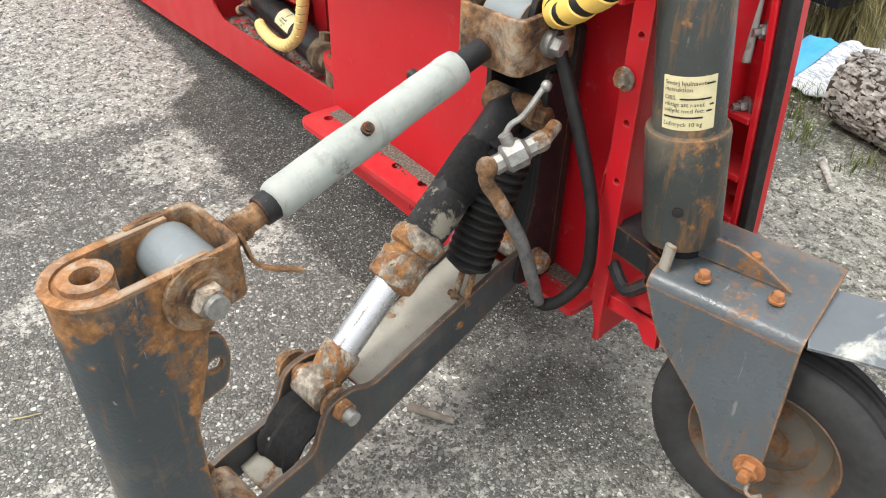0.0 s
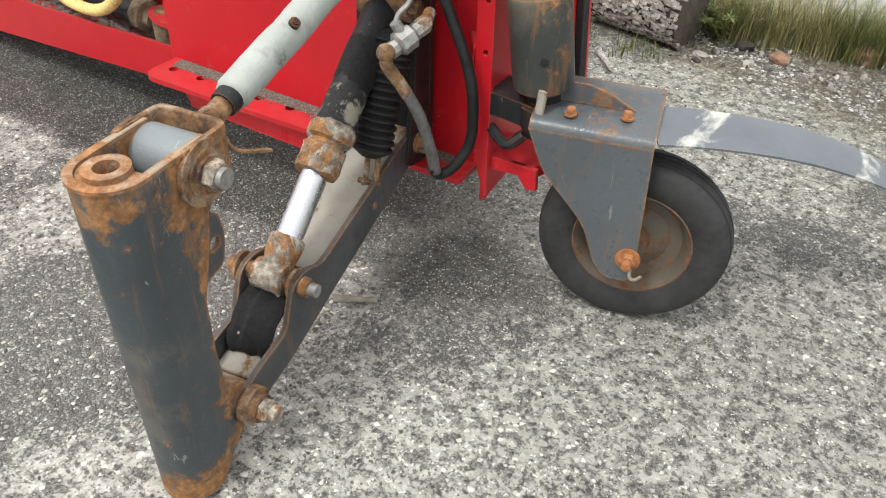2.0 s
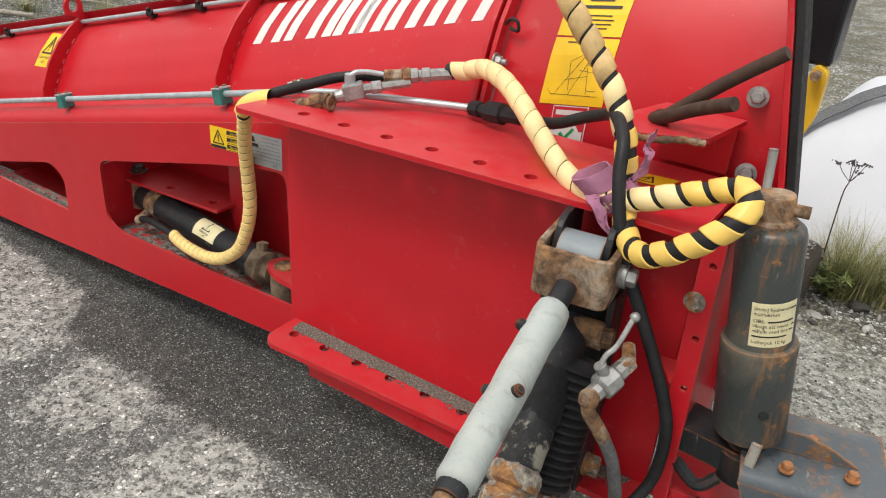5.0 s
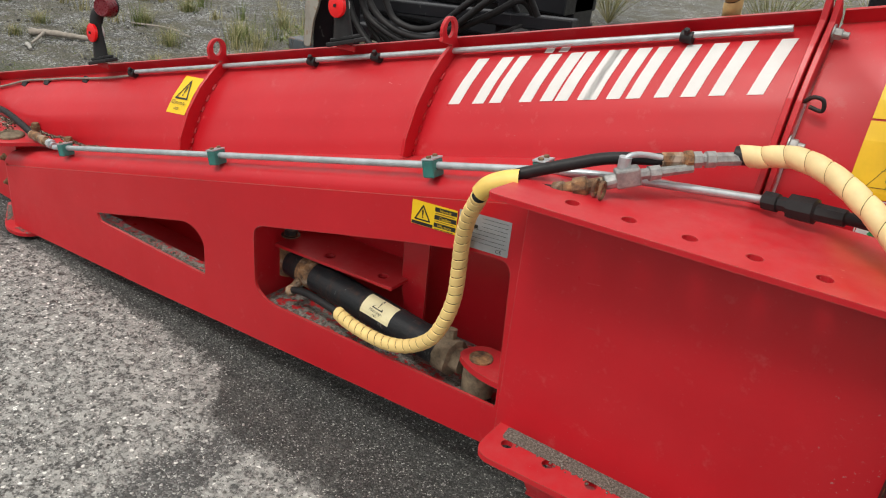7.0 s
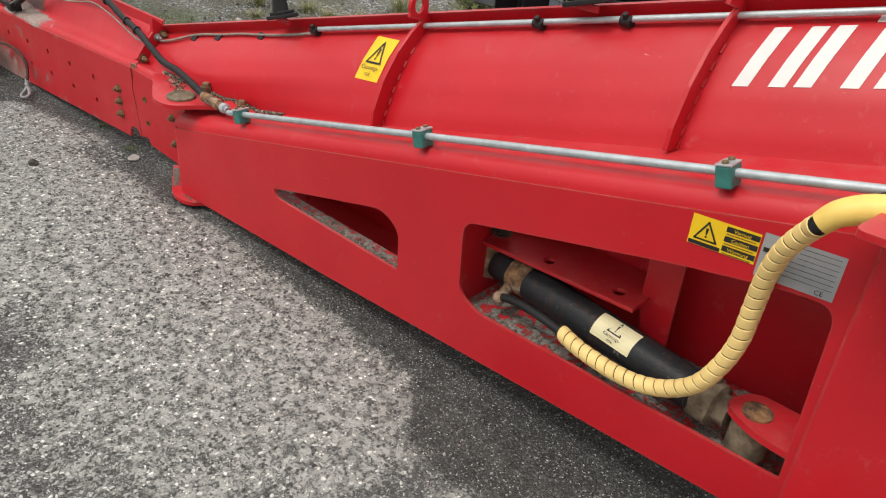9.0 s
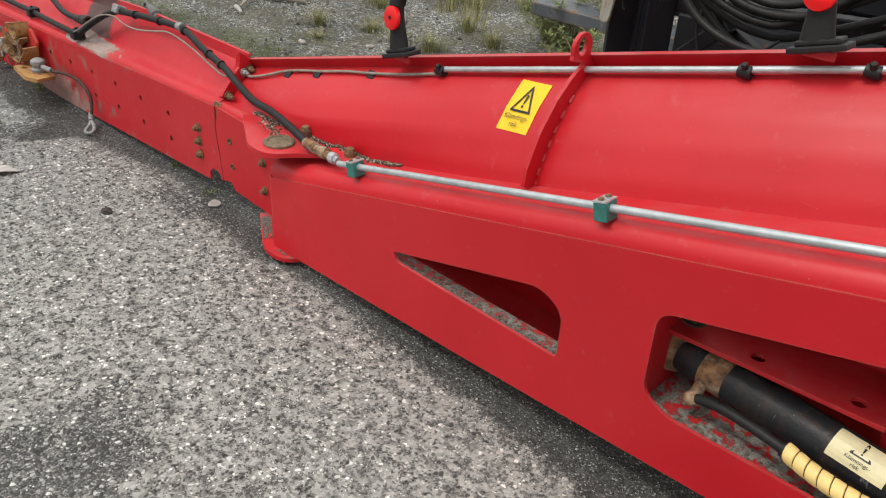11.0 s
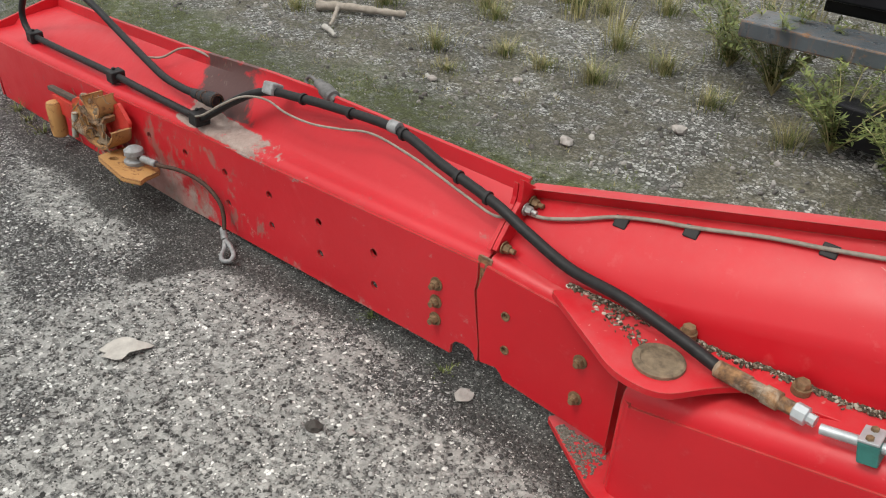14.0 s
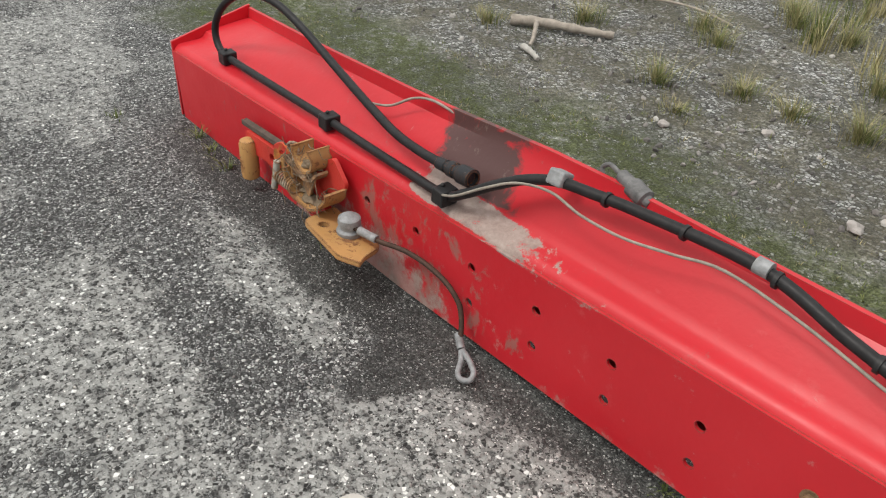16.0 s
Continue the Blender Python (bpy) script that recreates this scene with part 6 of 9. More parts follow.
# instruction label on the tube
def on_tube(u, v):
    """u: round the tube in metres from its front, v: height."""
    a = u / 0.0525 + radians(-62)
    return AXIS(v) + Vector((0.0528 * math.cos(a), 0.0528 * math.sin(a), 0))


def on_label(u, v, off=0.0):
    """u across, v up from the label's lower corner; it is stuck on a little askew."""
    p = on_tube(u - 0.032, 0.703 + v + 0.16 * u)
    return p + (p - AXIS(p.z)) * off


bm = bmesh.new()
sheet(bm, [[on_label(0.0095 * k, 0.026 * j) for j in range(4)] for k in range(9)], 0.0008)
strut_label = wpart("label", bm, "label_cream", "cream instruction label with small print")
# ---- pipes, hoses and fittings on the plough ----
def spiral_wrap(points, r, pitch, gap, steps=10, turns=24):
    """A hose wrapped in a flat spiral band: the band's mesh, with open gaps between its turns."""
    line = smooth_line(points, steps)
    # even steps along the line
    even, carry = [line[0]], 0.0
    step = pitch / 6
    for a, b in zip(line, line[1:]):
        d = (b - a).length
        while carry + d >= step:
            a = a + (b - a) * ((step - carry) / d)
            even.append(a)
            d, carry = (b - a).length, 0.0
        carry += d
    return even


def wrapped_hose(name, label, points, r, pitch, bands, material, core="hose", parent=None, stretches=()):
    """A black hose core with a spiral band of the given share of each turn."""
    line = spiral_wrap(points, r, pitch, 0.2)
    bm = bmesh.new()
    sweep(bm, line, r * 0.86, 12)
    ob = part(name, bm, core, parent, smooth=60)
    if parent is None:
        tagged(ob, label, "hose")
    bm = bmesh.new()
    seg, side = 16, None
    prev = None
    total = len(line) - 1
    # the band as a helix: position along follows the turn
    rings, frames = [], []
    for k, p in enumerate(line):
        way = (line[min(k + 1, total)] - line[max(k - 1, 0)]).normalized()
        if side is None:
            side = way.orthogonal().normalized()
        side = (side - way * side.dot(way)).normalized()
        frames.append((p, side.copy(), way.cross(side)))

    def spot(u, a, rr):
        u = min(max(u, 0.0), total - 1e-6)
        k = int(u)
        f = u - k
        p = frames[k][0].lerp(frames[k + 1][0], f)
        s = frames[k][1].lerp(frames[k + 1][1], f)
        t = frames[k][2].lerp(frames[k + 1][2], f)
        return p + rr * (math.cos(a) * s + math.sin(a) * t)

    count = int(total / 6 * seg)
    for j in range(count + 1):
        a, u = 2 * math.pi * j / seg, 6 * j / seg
        w = 6 * along(u / total, bands)
        rings.append([bm.verts.new(spot(u + f * w, a, rr)) for f, rr in ((0.0, r * 0.9), (0.06, r), (0.5, r * 1.035), (0.94, r), (1.0, r * 0.9))])
    for a, b in zip(rings, rings[1:]):
        for k in range(4):
            bm.faces.new((a[k], a[k + 1], b[k + 1], b[k]))
    band = part("spiral_wrap", bm, [material] + [mat for mat, _, _ in stretches], ob, "yellow plastic spiral band", smooth=45)
    for face in band.data.polygons:
        f = (face.index // 4) / count
        for k, (_, lo, hi) in enumerate(stretches):
            if lo <= f < hi:
                face.material_index = k + 1
    return ob


# galvanised pipe on the beam with green clamps
pipe_line = [(x, 0.020, beam_top(x) + 0.026) for x in (-1.49, -1.2, -0.68, 0.0, 0.2, 0.30)] + [(0.42, 0.045, 0.863), (0.56, 0.095, 0.868), (0.70, 0.145, 0.872)]
bm = bmesh.new()
sweep(bm, smooth_line(pipe_line, 6), 0.0085, 14)
tagged(part("hydraulic_pipe", bm, "zinc", smooth=60), "galvanised steel pipe along the plough beam", "pipe")


def pipe_clamp(x, y, z, tilt):
    """A green plastic clamp with a zinc cover and two bolts."""
    ob = thing("pipe_clamp", "green plastic pipe clamp with zinc cover plate", "pipe clamp", "clamps along the beam")
    m = Matrix.Translation((x, y, z)) @ Matrix.Rotation(radians(tilt), 4, "Y")
    bm = bmesh.new()
    box(bm, (-0.015, -0.020, -0.026), (0.015, 0.020, 0.013), m)
    part("clamp_body", bm, "green_plastic", ob, bevel=0.003)
    bm = bmesh.new()
    box(bm, (-0.015, -0.021, 0.013), (0.015, 0.021, 0.017), m)
    part("cover_plate", bm, "zinc", ob, bevel=0.001)
    for dy in (-0.012, 0.012):
        bm = bmesh.new()
        hexagon(bm, m @ Vector((0, dy, 0.017)), m @ Vector((0, dy, 0.022)), 0.006)
        part("clamp_bolt", bm, "bolt_rust", ob)
    return ob


for x in (-1.421, -0.676, 0.035, 0.300):
    pipe_clamp(x, 0.020, beam_top(x) + 0.027 if x < 0.2 else 0.853, -13.7 if x < 0.2 else -6)

# black fitting where the pipe meets the hose
bm = bmesh.new()
f0, f1 = Vector((0.695, 0.143, 0.872)), Vector((0.845, 0.108, 0.892))
lathe(bm, f0, f1, [(0, 0.012), (0.004, 0.018), (0.030, 0.018), (0.032, 0.014), (0.050, 0.014), (0.052, 0.023), (0.098, 0.024), (0.102, 0.017), (0.150, 0.016), (0.153, 0.011)], 8)
tagged(part("hose_coupling", bm, "black_plastic", smooth=30), "black hose coupling on the galvanised pipe", "coupling")

# wrapped hose that feeds the folding cylinder
W1 = [(-0.235, 0.034, 0.288), (-0.17, 0.016, 0.286), (-0.085, 0.002, 0.290), (-0.02, -0.004, 0.300), (0.040, -0.006, 0.324), (0.095, -0.006, 0.370), (0.128, -0.006, 0.435), (0.146, -0.006, 0.505), (0.152, -0.012, 0.580), (0.160, -0.024, 0.655), (0.180, -0.045, 0.722), (0.212, -0.070, 0.780), (0.222, -0.082, 0.795)]
wrap1 = wrapped_hose("wrapped_hose", "black hydraulic hose in a yellow spiral wrap, feeding the cylinder", W1, 0.0175, 0.024, ((0.0, 0.93), (0.75, 0.93), (1.0, 0.86)), "pale_yellow")
bm = bmesh.new()
sweep(bm, smooth_line([(-0.432, 0.062, 0.266), (-0.38, 0.056, 0.282), (-0.31, 0.046, 0.288), (-0.225, 0.032, 0.288)], 6), 0.0105, 12)
part("bare_hose", bm, "hose", wrap1, "bare black hose with white print", smooth=60)
bm = bmesh.new()
sweep(bm, smooth_line([(0.222, -0.082, 0.79), (0.238, -0.086, 0.818), (0.275, -0.070, 0.832), (0.32, -0.055, 0.834), (0.362, -0.046, 0.838)], 8), 0.0115, 12)
part("bare_hose", bm, "hose", wrap1, "bare black hose end", smooth=60)
bm = bmesh.new()
line = smooth_line([(0.226, -0.092, 0.803), (0.243, -0.088, 0.824), (0.268, -0.074, 0.836), (0.296, -0.063, 0.842)], 6)
sweep(bm, line, 0.020, 16, wave=lambda k: 0.9 + 0.32 * min(1, k / 18), caps=False)
part("wrap_end", bm, "yellow", wrap1, "loose yellow wrap end", smooth=60)
# cylinder inside the beam's window
cyl = thing("folding_cylinder", "black hydraulic cylinder lying in the beam's window", "hydraulic cylinder")
K0, K1 = Vector((-0.500, 0.140, 0.302)), Vector((0.165, 0.060, 0.292))
kw = (K1 - K0).normalized()
bm = bmesh.new()
lathe(bm, K0, K1, [(0, 0.030), (0.004, 0.0425), (0.60, 0.0425), (0.606, 0.034)], 30)
part("barrel", bm, "steel_black", cyl, "black cylinder barrel", smooth=35)
bm = bmesh.new()
lathe(bm, K0 + kw * 0.06, K1, [(0, 0.0435), (0.03, 0.0445), (0.055, 0.0435)], 28)
part("rust_band", bm, "rust", cyl, "rusty band", smooth=35)
bm = bmesh.new()
lathe(bm, K0 + kw * 0.585, K1, [(0, 0.036), (0.003, 0.046), (0.045, 0.046), (0.05, 0.032), (0.075, 0.030)], 24)
rod(bm, K0 + kw * 0.605, K0 + kw * 0.605 + Vector((-0.004, 0.012, 0.066)), 0.016, 14)
for v in bm.verts:
    v.co += 0.004 * noise.noise_vector(v.co * 50)
part("cylinder_head", bm, "mud", cyl, "rusty cylinder head with port", smooth=35)
bm = bmesh.new()
rod(bm, Vector((0.200, 0.06, 0.236)), Vector((0.200, 0.06, 0.312)), 0.040, 24)
part("cylinder_eye", bm, "mud", cyl, "muddy cylinder eye", smooth=35)
bm = bmesh.new()
rod(bm, K0 + Vector((-0.02, 0.0, -0.04)), K0 + Vector((-0.02, 0.0, 0.05)), 0.034, 20)
rod(bm, K0 + Vector((-0.025, -0.01, 0.05)), K0 + Vector((-0.025, -0.01, 0.066)), 0.024, 6)
part("base_eye", bm, "rust", cyl, "", smooth=35)
bm = bmesh.new()
p = Vector((-0.43, 0.100, 0.285))
rod(bm, p, p + Vector((0.0, -0.038, -0.020)), 0.013, 12)
bmesh.ops.create_uvsphere(bm, u_segments=12, v_segments=8, radius=0.017, matrix=Matrix.Translation(p + Vector((0.0, -0.038, -0.021))))
part("elbow", bm, "rust", cyl, "rusty elbow fitting", smooth=50)

# valve group on the top flange
vg = thing("valve_group", "zinc shut-off valve with rusty hose fittings on the flange", "valve")
bm = bmesh.new()
lathe(bm, (0.358, -0.046, 0.838), (0.450, -0.020, 0.874), [(0, 0.012), (0.004, 0.016), (0.022, 0.016), (0.024, 0.013), (0.040, 0.013), (0.042, 0.019), (0.066, 0.019), (0.070, 0.013), (0.098, 0.013)], 8)
part("rusty_fitting", bm, "rust", vg, "rusty hose fitting", smooth=30)
bm = bmesh.new()
box(bm, (-0.022, -0.014, -0.018), (0.024, 0.014, 0.018), Matrix.Translation((0.480, 0.0, 0.890)) @ Euler((0, radians(-16), radians(35))).to_matrix().to_4x4())
rod(bm, (0.448, -0.022, 0.874), (0.470, -0.006, 0.884), 0.014, 14)
part("valve_body", bm, "bolt_zinc", vg, "", bevel=0.004)
bm = bmesh.new()
lathe(bm, (0.496, 0.012, 0.896), (0.570, 0.085, 0.912), [(0, 0.011), (0.018, 0.011), (0.020, 0.0145), (0.040, 0.0145), (0.043, 0.010), (0.105, 0.009)], 8)
part("valve_outlet", bm, "bolt_zinc", vg, "", smooth=30)
bm = bmesh.new()
sweep(bm, smooth_line([(0.470, 0.0, 0.922), (0.480, 0.010, 0.930), (0.496, 0.030, 0.930), (0.520, 0.052, 0.926)], 5), 0.0058, 8)
rod(bm, (0.470, 0.0, 0.905), (0.470, 0.0, 0.926), 0.012, 12)
part("valve_handle", bm, "zinc", vg, "short zinc handle", smooth=50)
bm = bmesh.new()
lathe(bm, (0.516, 0.058, 0.920), (0.64, 0.150, 0.935), [(0, 0.012), (0.004, 0.0145), (0.040, 0.0145), (0.042, 0.012), (0.046, 0.0175), (0.058, 0.0175), (0.060, 0.012)], 8)
part("rusty_fitting", bm, "rust", vg, "rusty upper hose fitting", smooth=30)
bm = bmesh.new()
lathe(bm, (0.562, 0.092, 0.9245), (0.64, 0.150, 0.935), [(0, 0.012), (0.003, 0.0165), (0.018, 0.0165), (0.020, 0.012), (0.026, 0.012), (0.028, 0.0165), (0.044, 0.0165), (0.046, 0.0135), (0.092, 0.0135)], 8)
part("upper_fitting", bm, "bolt_zinc", vg, "zinc union nuts", smooth=30)
bm = bmesh.new()
for dx in (0.0, 0.016):
    c = Vector((0.438 + dx, -0.036 - dx * 0.4, 0.850))
    sweep(bm, [c + Vector((0.0, 0.012 * math.cos(a), 0.016 + 0.016 * math.sin(a))) for a in (2 * math.pi * k / 12 for k in range(13))], 0.0035, 8)
part("clip", bm, "rust", vg, "rusty spring clip", smooth=60)
bm = bmesh.new()
sweep(bm, smooth_line([(0.255, -0.074, 0.832), (0.286, -0.055, 0.852), (0.36, -0.016, 0.882), (0.432, 0.020, 0.908), (0.520, 0.060, 0.921)], 8), 0.0120, 14)
tagged(part("hydraulic_hose", bm, "hose", smooth=60), "black hydraulic hose crossing the flange to the valve", "hose")

# large wrapped hose: from the valve over the flange into a tied loop, then up and away
BIG = [(0.625, 0.150, 0.938), (0.665, 0.150, 0.945), (0.73, 0.125, 0.968), (0.80, 0.085, 0.966), (0.87, 0.040, 0.942), (0.93, 0.005, 0.908), (1.0, -0.030, 0.868), (1.07, -0.065, 0.850), (1.14, -0.092, 0.864), (1.22, -0.105, 0.897), (1.295, -0.108, 0.930), (1.335, -0.118, 0.950), (1.356, -0.135, 0.944), (1.354, -0.160, 0.920), (1.318, -0.178, 0.882), (1.268, -0.180, 0.842), (1.222, -0.165, 0.816), (1.188, -0.135, 0.816), (1.160, -0.100, 0.843), (1.138, -0.062, 0.885), (1.115, -0.03, 0.945), (1.075, -0.006, 1.01), (1.03, 0.006, 1.065), (0.975, 0.012, 1.125), (0.92, 0.018, 1.19), (0.86, 0.03, 1.26), (0.80, 0.06, 1.33), (0.72, 0.12, 1.40), (0.62, 0.22, 1.44), (0.52, 0.36, 1.40), (0.46, 0.50, 1.25), (0.44, 0.62, 1.0), (0.44, 0.70, 0.62), (0.45, 0.74, 0.3), (0.47, 0.76, 0.03)]
big = wrapped_hose("wrapped_hose_loop", "thick hose in faded yellow spiral wrap, tied in a loop", BIG, 0.0205, 0.045, ((0.0, 0.985), (0.09, 0.975), (0.14, 0.93), (0.19, 0.78), (0.23, 0.68), (0.33, 0.62), (0.37, 0.82), (0.41, 0.95), (1.0, 0.95)), "cream_wrap", stretches=(("loop_yellow", 0.19, 0.345), ("tan_wrap", 0.37, 1.1)))
big["category"] = "hose"
# violet rag that ties the loop
bm = bmesh.new()
for k, (cx, cy, cz, tilt) in enumerate(((1.092, -0.074, 0.884, 40), (1.135, -0.080, 0.868, 34))):
    c, turn = Vector((cx, cy, cz)), Euler((0.25, radians(tilt), 0.15)).to_matrix()
    rows = []
    for n in range(27):
        a = 2 * math.pi * n / 24
        r = 0.033 + 0.004 * noise.noise(Vector((math.cos(a) * 2, math.sin(a) * 2, k)))
        mid = Vector((0.012 * math.sin(a), r * math.cos(a), r * 1.08 * math.sin(a)))
        rows.append([c + turn @ (mid * (1 + 0.05 * math.sin(9 * w + n)) + Vector((0.030 * w, 0, 0))) for w in (-0.6, -0.3, 0.0, 0.3, 0.6)])
    sheet(bm, rows, 0.003)
for line, width in (([(1.145, -0.075, 0.89), (1.165, -0.07, 0.915), (1.172, -0.07, 0.945), (1.166, -0.068, 0.965), (1.176, -0.07, 0.992)], 0.020), ([(1.10, -0.105, 0.865), (1.125, -0.122, 0.845), (1.150, -0.124, 0.815)], 0.026)):
    pts = smooth_line(line, 5)
    n = len(pts)
    sheet(bm, [[p + Vector((width * w * (1 - 0.7 * k / n), 0.006 * math.sin(k + 6 * w), 0.3 * width * w)) for w in (-0.5, -0.17, 0.17, 0.5)] for k, p in enumerate(pts)], 0.003)
tagged(part("tie_rag", bm, "violet", smooth=60), "violet rag knotted round the hoses", "rag")
# brown rods lying in the pin holder
for a, b in (((1.135, 0.10, 0.968), (1.315, 0.085, 1.12)), ((1.130, 0.085, 0.965), (1.265, 0.03, 1.035))):
    bm = bmesh.new()
    sweep(bm, smooth_line([Vector(a) + Vector((-0.02, 0.03, -0.01)), a, Vector(a).lerp(Vector(b), 0.5) + Vector((0, 0, 0.004)), b], 5), 0.0125, 12)
    tagged(part("iron_rod", bm, "brown_iron", smooth=50), "brown rusted iron rod in the pin holder", "rod", "rods in the holder")

# conduit under the lip, with clips and the lamp cable
cond = [board(x, 0.046, 0.018) for x in (-1.345, -1.2, -0.8, -0.4, 0.0, 0.35, 0.62)]
bm = bmesh.new()
sweep(bm, cond, 0.0074, 12)
conduit = tagged(part("cable_conduit", bm, "zinc", smooth=60), "galvanised conduit clipped under the plough's lip", "conduit")
for x in (-1.345, -0.586, -0.37, 0.42):
    bm = bmesh.new()
    c = board(x, 0.048, 0.016)
    rod(bm, c + Vector((-0.013, 0, 0)), c + Vector((0.013, 0, 0)), 0.0130, 12)
    hexagon(bm, c + Vector((0, -0.008, 0.008)), c + Vector((0, -0.014, 0.018)), 0.007)
    part("conduit_clip", bm, "black_plastic", conduit, "black plastic clip", smooth=35)
bm = bmesh.new()
sweep(bm, smooth_line([board(x, d, 0.009) for x, d in ((-2.168, 0.056), (-2.12, 0.060), (-2.05, 0.055), (-1.98, 0.046), (-1.90, 0.044), (-1.828, 0.046), (-1.70, 0.046), (-1.60, 0.050), (-1.48, 0.052), (-1.34, 0.050))], 6), 0.0042, 8)
cable = tagged(part("lamp_cable", bm, "pale_cable", smooth=60), "thin grey lamp cable taped under the lip", "cable")
for x in (-1.965, -1.828, -1.601):
    bm = bmesh.new()
    c = board(x, 0.050, 0.004)
    box(bm, (-0.014, -0.003, -0.012), (0.014, 0.010, 0.012), Matrix.Translation(c) @ Matrix.Rotation(radians(-35), 4, "X"))
    part("cable_tape", bm, "black_plastic", cable, "black tape", bevel=0.002)

# hose across the hinge and along the wing
WH = [(-1.66, 0.046, 0.402), (-1.75, 0.056, 0.418), (-1.87, 0.072, 0.428), (-2.0, 0.094, 0.420), (-2.12, 0.114, 0.440), (-2.22, 0.130, 0.462), (-2.38, 0.148, 0.484), (-2.55, 0.168, 0.510), (-2.787, 0.166, 0.496), (-2.90, 0.156, 0.488), (-2.985, 0.146, 0.480), (-3.06, 0.130, 0.455), (-3.13, 0.108, 0.415), (-3.19, 0.088, 0.374), (-3.254, 0.082, 0.342), (-3.40, 0.088, 0.332), (-3.60, 0.094, 0.326), (-3.761, 0.100, 0.322), (-4.0, 0.106, 0.312), (-4.2, 0.112, 0.302), (-4.392, 0.118, 0.296), (-4.46, 0.122, 0.312), (-4.48, 0.126, 0.36), (-4.45, 0.132, 0.42), (-4.38, 0.142, 0.480), (-4.27, 0.158, 0.525), (-4.15, 0.180, 0.520), (-4.02, 0.190, 0.478), (-3.90, 0.186, 0.440), (-3.77, 0.172, 0.412), (-3.616, 0.150, 0.388), (-3.50, 0.130, 0.380), (-3.385, 0.116, 0.384), (-3.30, 0.112, 0.390)]
wh = hose("wing_hose", "black hydraulic hose clipped along the folding wing", WH, 0.0116, "hose")
bm = bmesh.new()
lathe(bm, (-1.50, 0.026, 0.412), (-1.67, 0.047, 0.402), [(0, 0.010), (0.012, 0.010), (0.014, 0.016), (0.034, 0.016), (0.036, 0.012)], 8)
part("zinc_nut", bm, "zinc", wh, "zinc union nut", smooth=30)
bm = bmesh.new()
lathe(bm, (-1.535, 0.031, 0.410), (-1.67, 0.047, 0.402), [(0, 0.012), (0.022, 0.012), (0.024, 0.0165), (0.050, 0.0165), (0.052, 0.0135), (0.075, 0.0135), (0.077, 0.016), (0.135, 0.0155), (0.137, 0.013)], 12)
part("rusty_fitting", bm, "rust", wh, "rusty hose fitting", smooth=30)
for x, y, z in ((-3.254, 0.082, 0.342), (-3.761, 0.100, 0.322), (-4.392, 0.118, 0.296)):
    bm = bmesh.new()
    box(bm, (-0.020, -0.024, -0.020), (0.020, 0.024, 0.019), Matrix.Translation((x, y, z)) @ Matrix.Rotation(radians(3), 4, "Y"))
    rod(bm, (x - 0.008, y, z + 0.019), (x - 0.008, y, z + 0.026), 0.007, 6)
    part("hose_clamp", bm, "black_plastic", wh, "grimy black hose clamp", bevel=0.006)
bm = bmesh.new()
box(bm, (-0.019, -0.022, -0.016), (0.019, 0.020, 0.017), Matrix.Translation((-2.985, 0.150, 0.486)) @ Euler((radians(-25), 0, radians(4))).to_matrix().to_4x4())
part("hose_clamp", bm, "plug_grey", wh, "grey metal hose clamp on the lip", bevel=0.005)
bm = bmesh.new()
rod(bm, (-2.562, 0.166, 0.515), (-2.535, 0.166, 0.515), 0.0155, 16)
part("tape_band", bm, "plug_grey", wh, "pale grey tape band", smooth=40)
bm = bmesh.new()
lathe(bm, (-3.315, 0.111, 0.389), (-3.17, 0.110, 0.402), [(0, 0.011), (0.003, 0.015), (0.030, 0.0155), (0.033, 0.0125), (0.042, 0.0125), (0.044, 0.019), (0.062, 0.019), (0.065, 0.0155), (0.078, 0.0155), (0.081, 0.0225), (0.120, 0.0225), (0.122, 0.017), (0.110, 0.015)], 16)
part("quick_coupling", bm, "steel_black", wh, "greasy black quick coupling", smooth=35)
grey = [(-3.262, 0.062, 0.348), (-3.20, 0.062, 0.372), (-3.13, 0.082, 0.418), (-3.06, 0.106, 0.455), (-2.98, 0.122, 0.466), (-2.90, 0.124, 0.452), (-2.80, 0.124, 0.455), (-2.70, 0.134, 0.470), (-2.60, 0.146, 0.486), (-2.45, 0.140, 0.474), (-2.30, 0.126, 0.452), (-2.21, 0.120, 0.440), (-2.18, 0.150, 0.440)]
bm = bmesh.new()
sweep(bm, smooth_line(grey, 6), 0.0031, 8)
gc = tagged(part("wing_cable", bm, "pale_cable", smooth=60), "pale grey cable strapped to the wing's hose", "cable")
for x, y, z in ((-2.87, 0.158, 0.490), (-2.70, 0.167, 0.502), (-2.52, 0.165, 0.507), (-2.33, 0.142, 0.477), (-2.24, 0.132, 0.465)):
    bm = bmesh.new()
    rod(bm, (x - 0.004, y, z), (x + 0.004, y, z), 0.0155, 12)
    part("cable_tie", bm, "black_plastic", gc, "black cable tie", smooth=40)
bm = bmesh.new()
lathe(bm, (-2.905, 0.235, 0.505), (-2.79, 0.215, 0.480), [(0, 0.010), (0.004, 0.014), (0.035, 0.015), (0.038, 0.020), (0.080, 0.020), (0.083, 0.013), (0.095, 0.010)], 16)
sweep(bm, smooth_line([(-2.905, 0.235, 0.505), (-2.935, 0.238, 0.512), (-2.95, 0.235, 0.500), (-2.94, 0.228, 0.488)], 5), 0.005, 8)
tagged(part("trailer_plug", bm, "grey_hose", smooth=35), "dusty grey lamp plug hanging over the lip", "plug")
bm = bmesh.new()
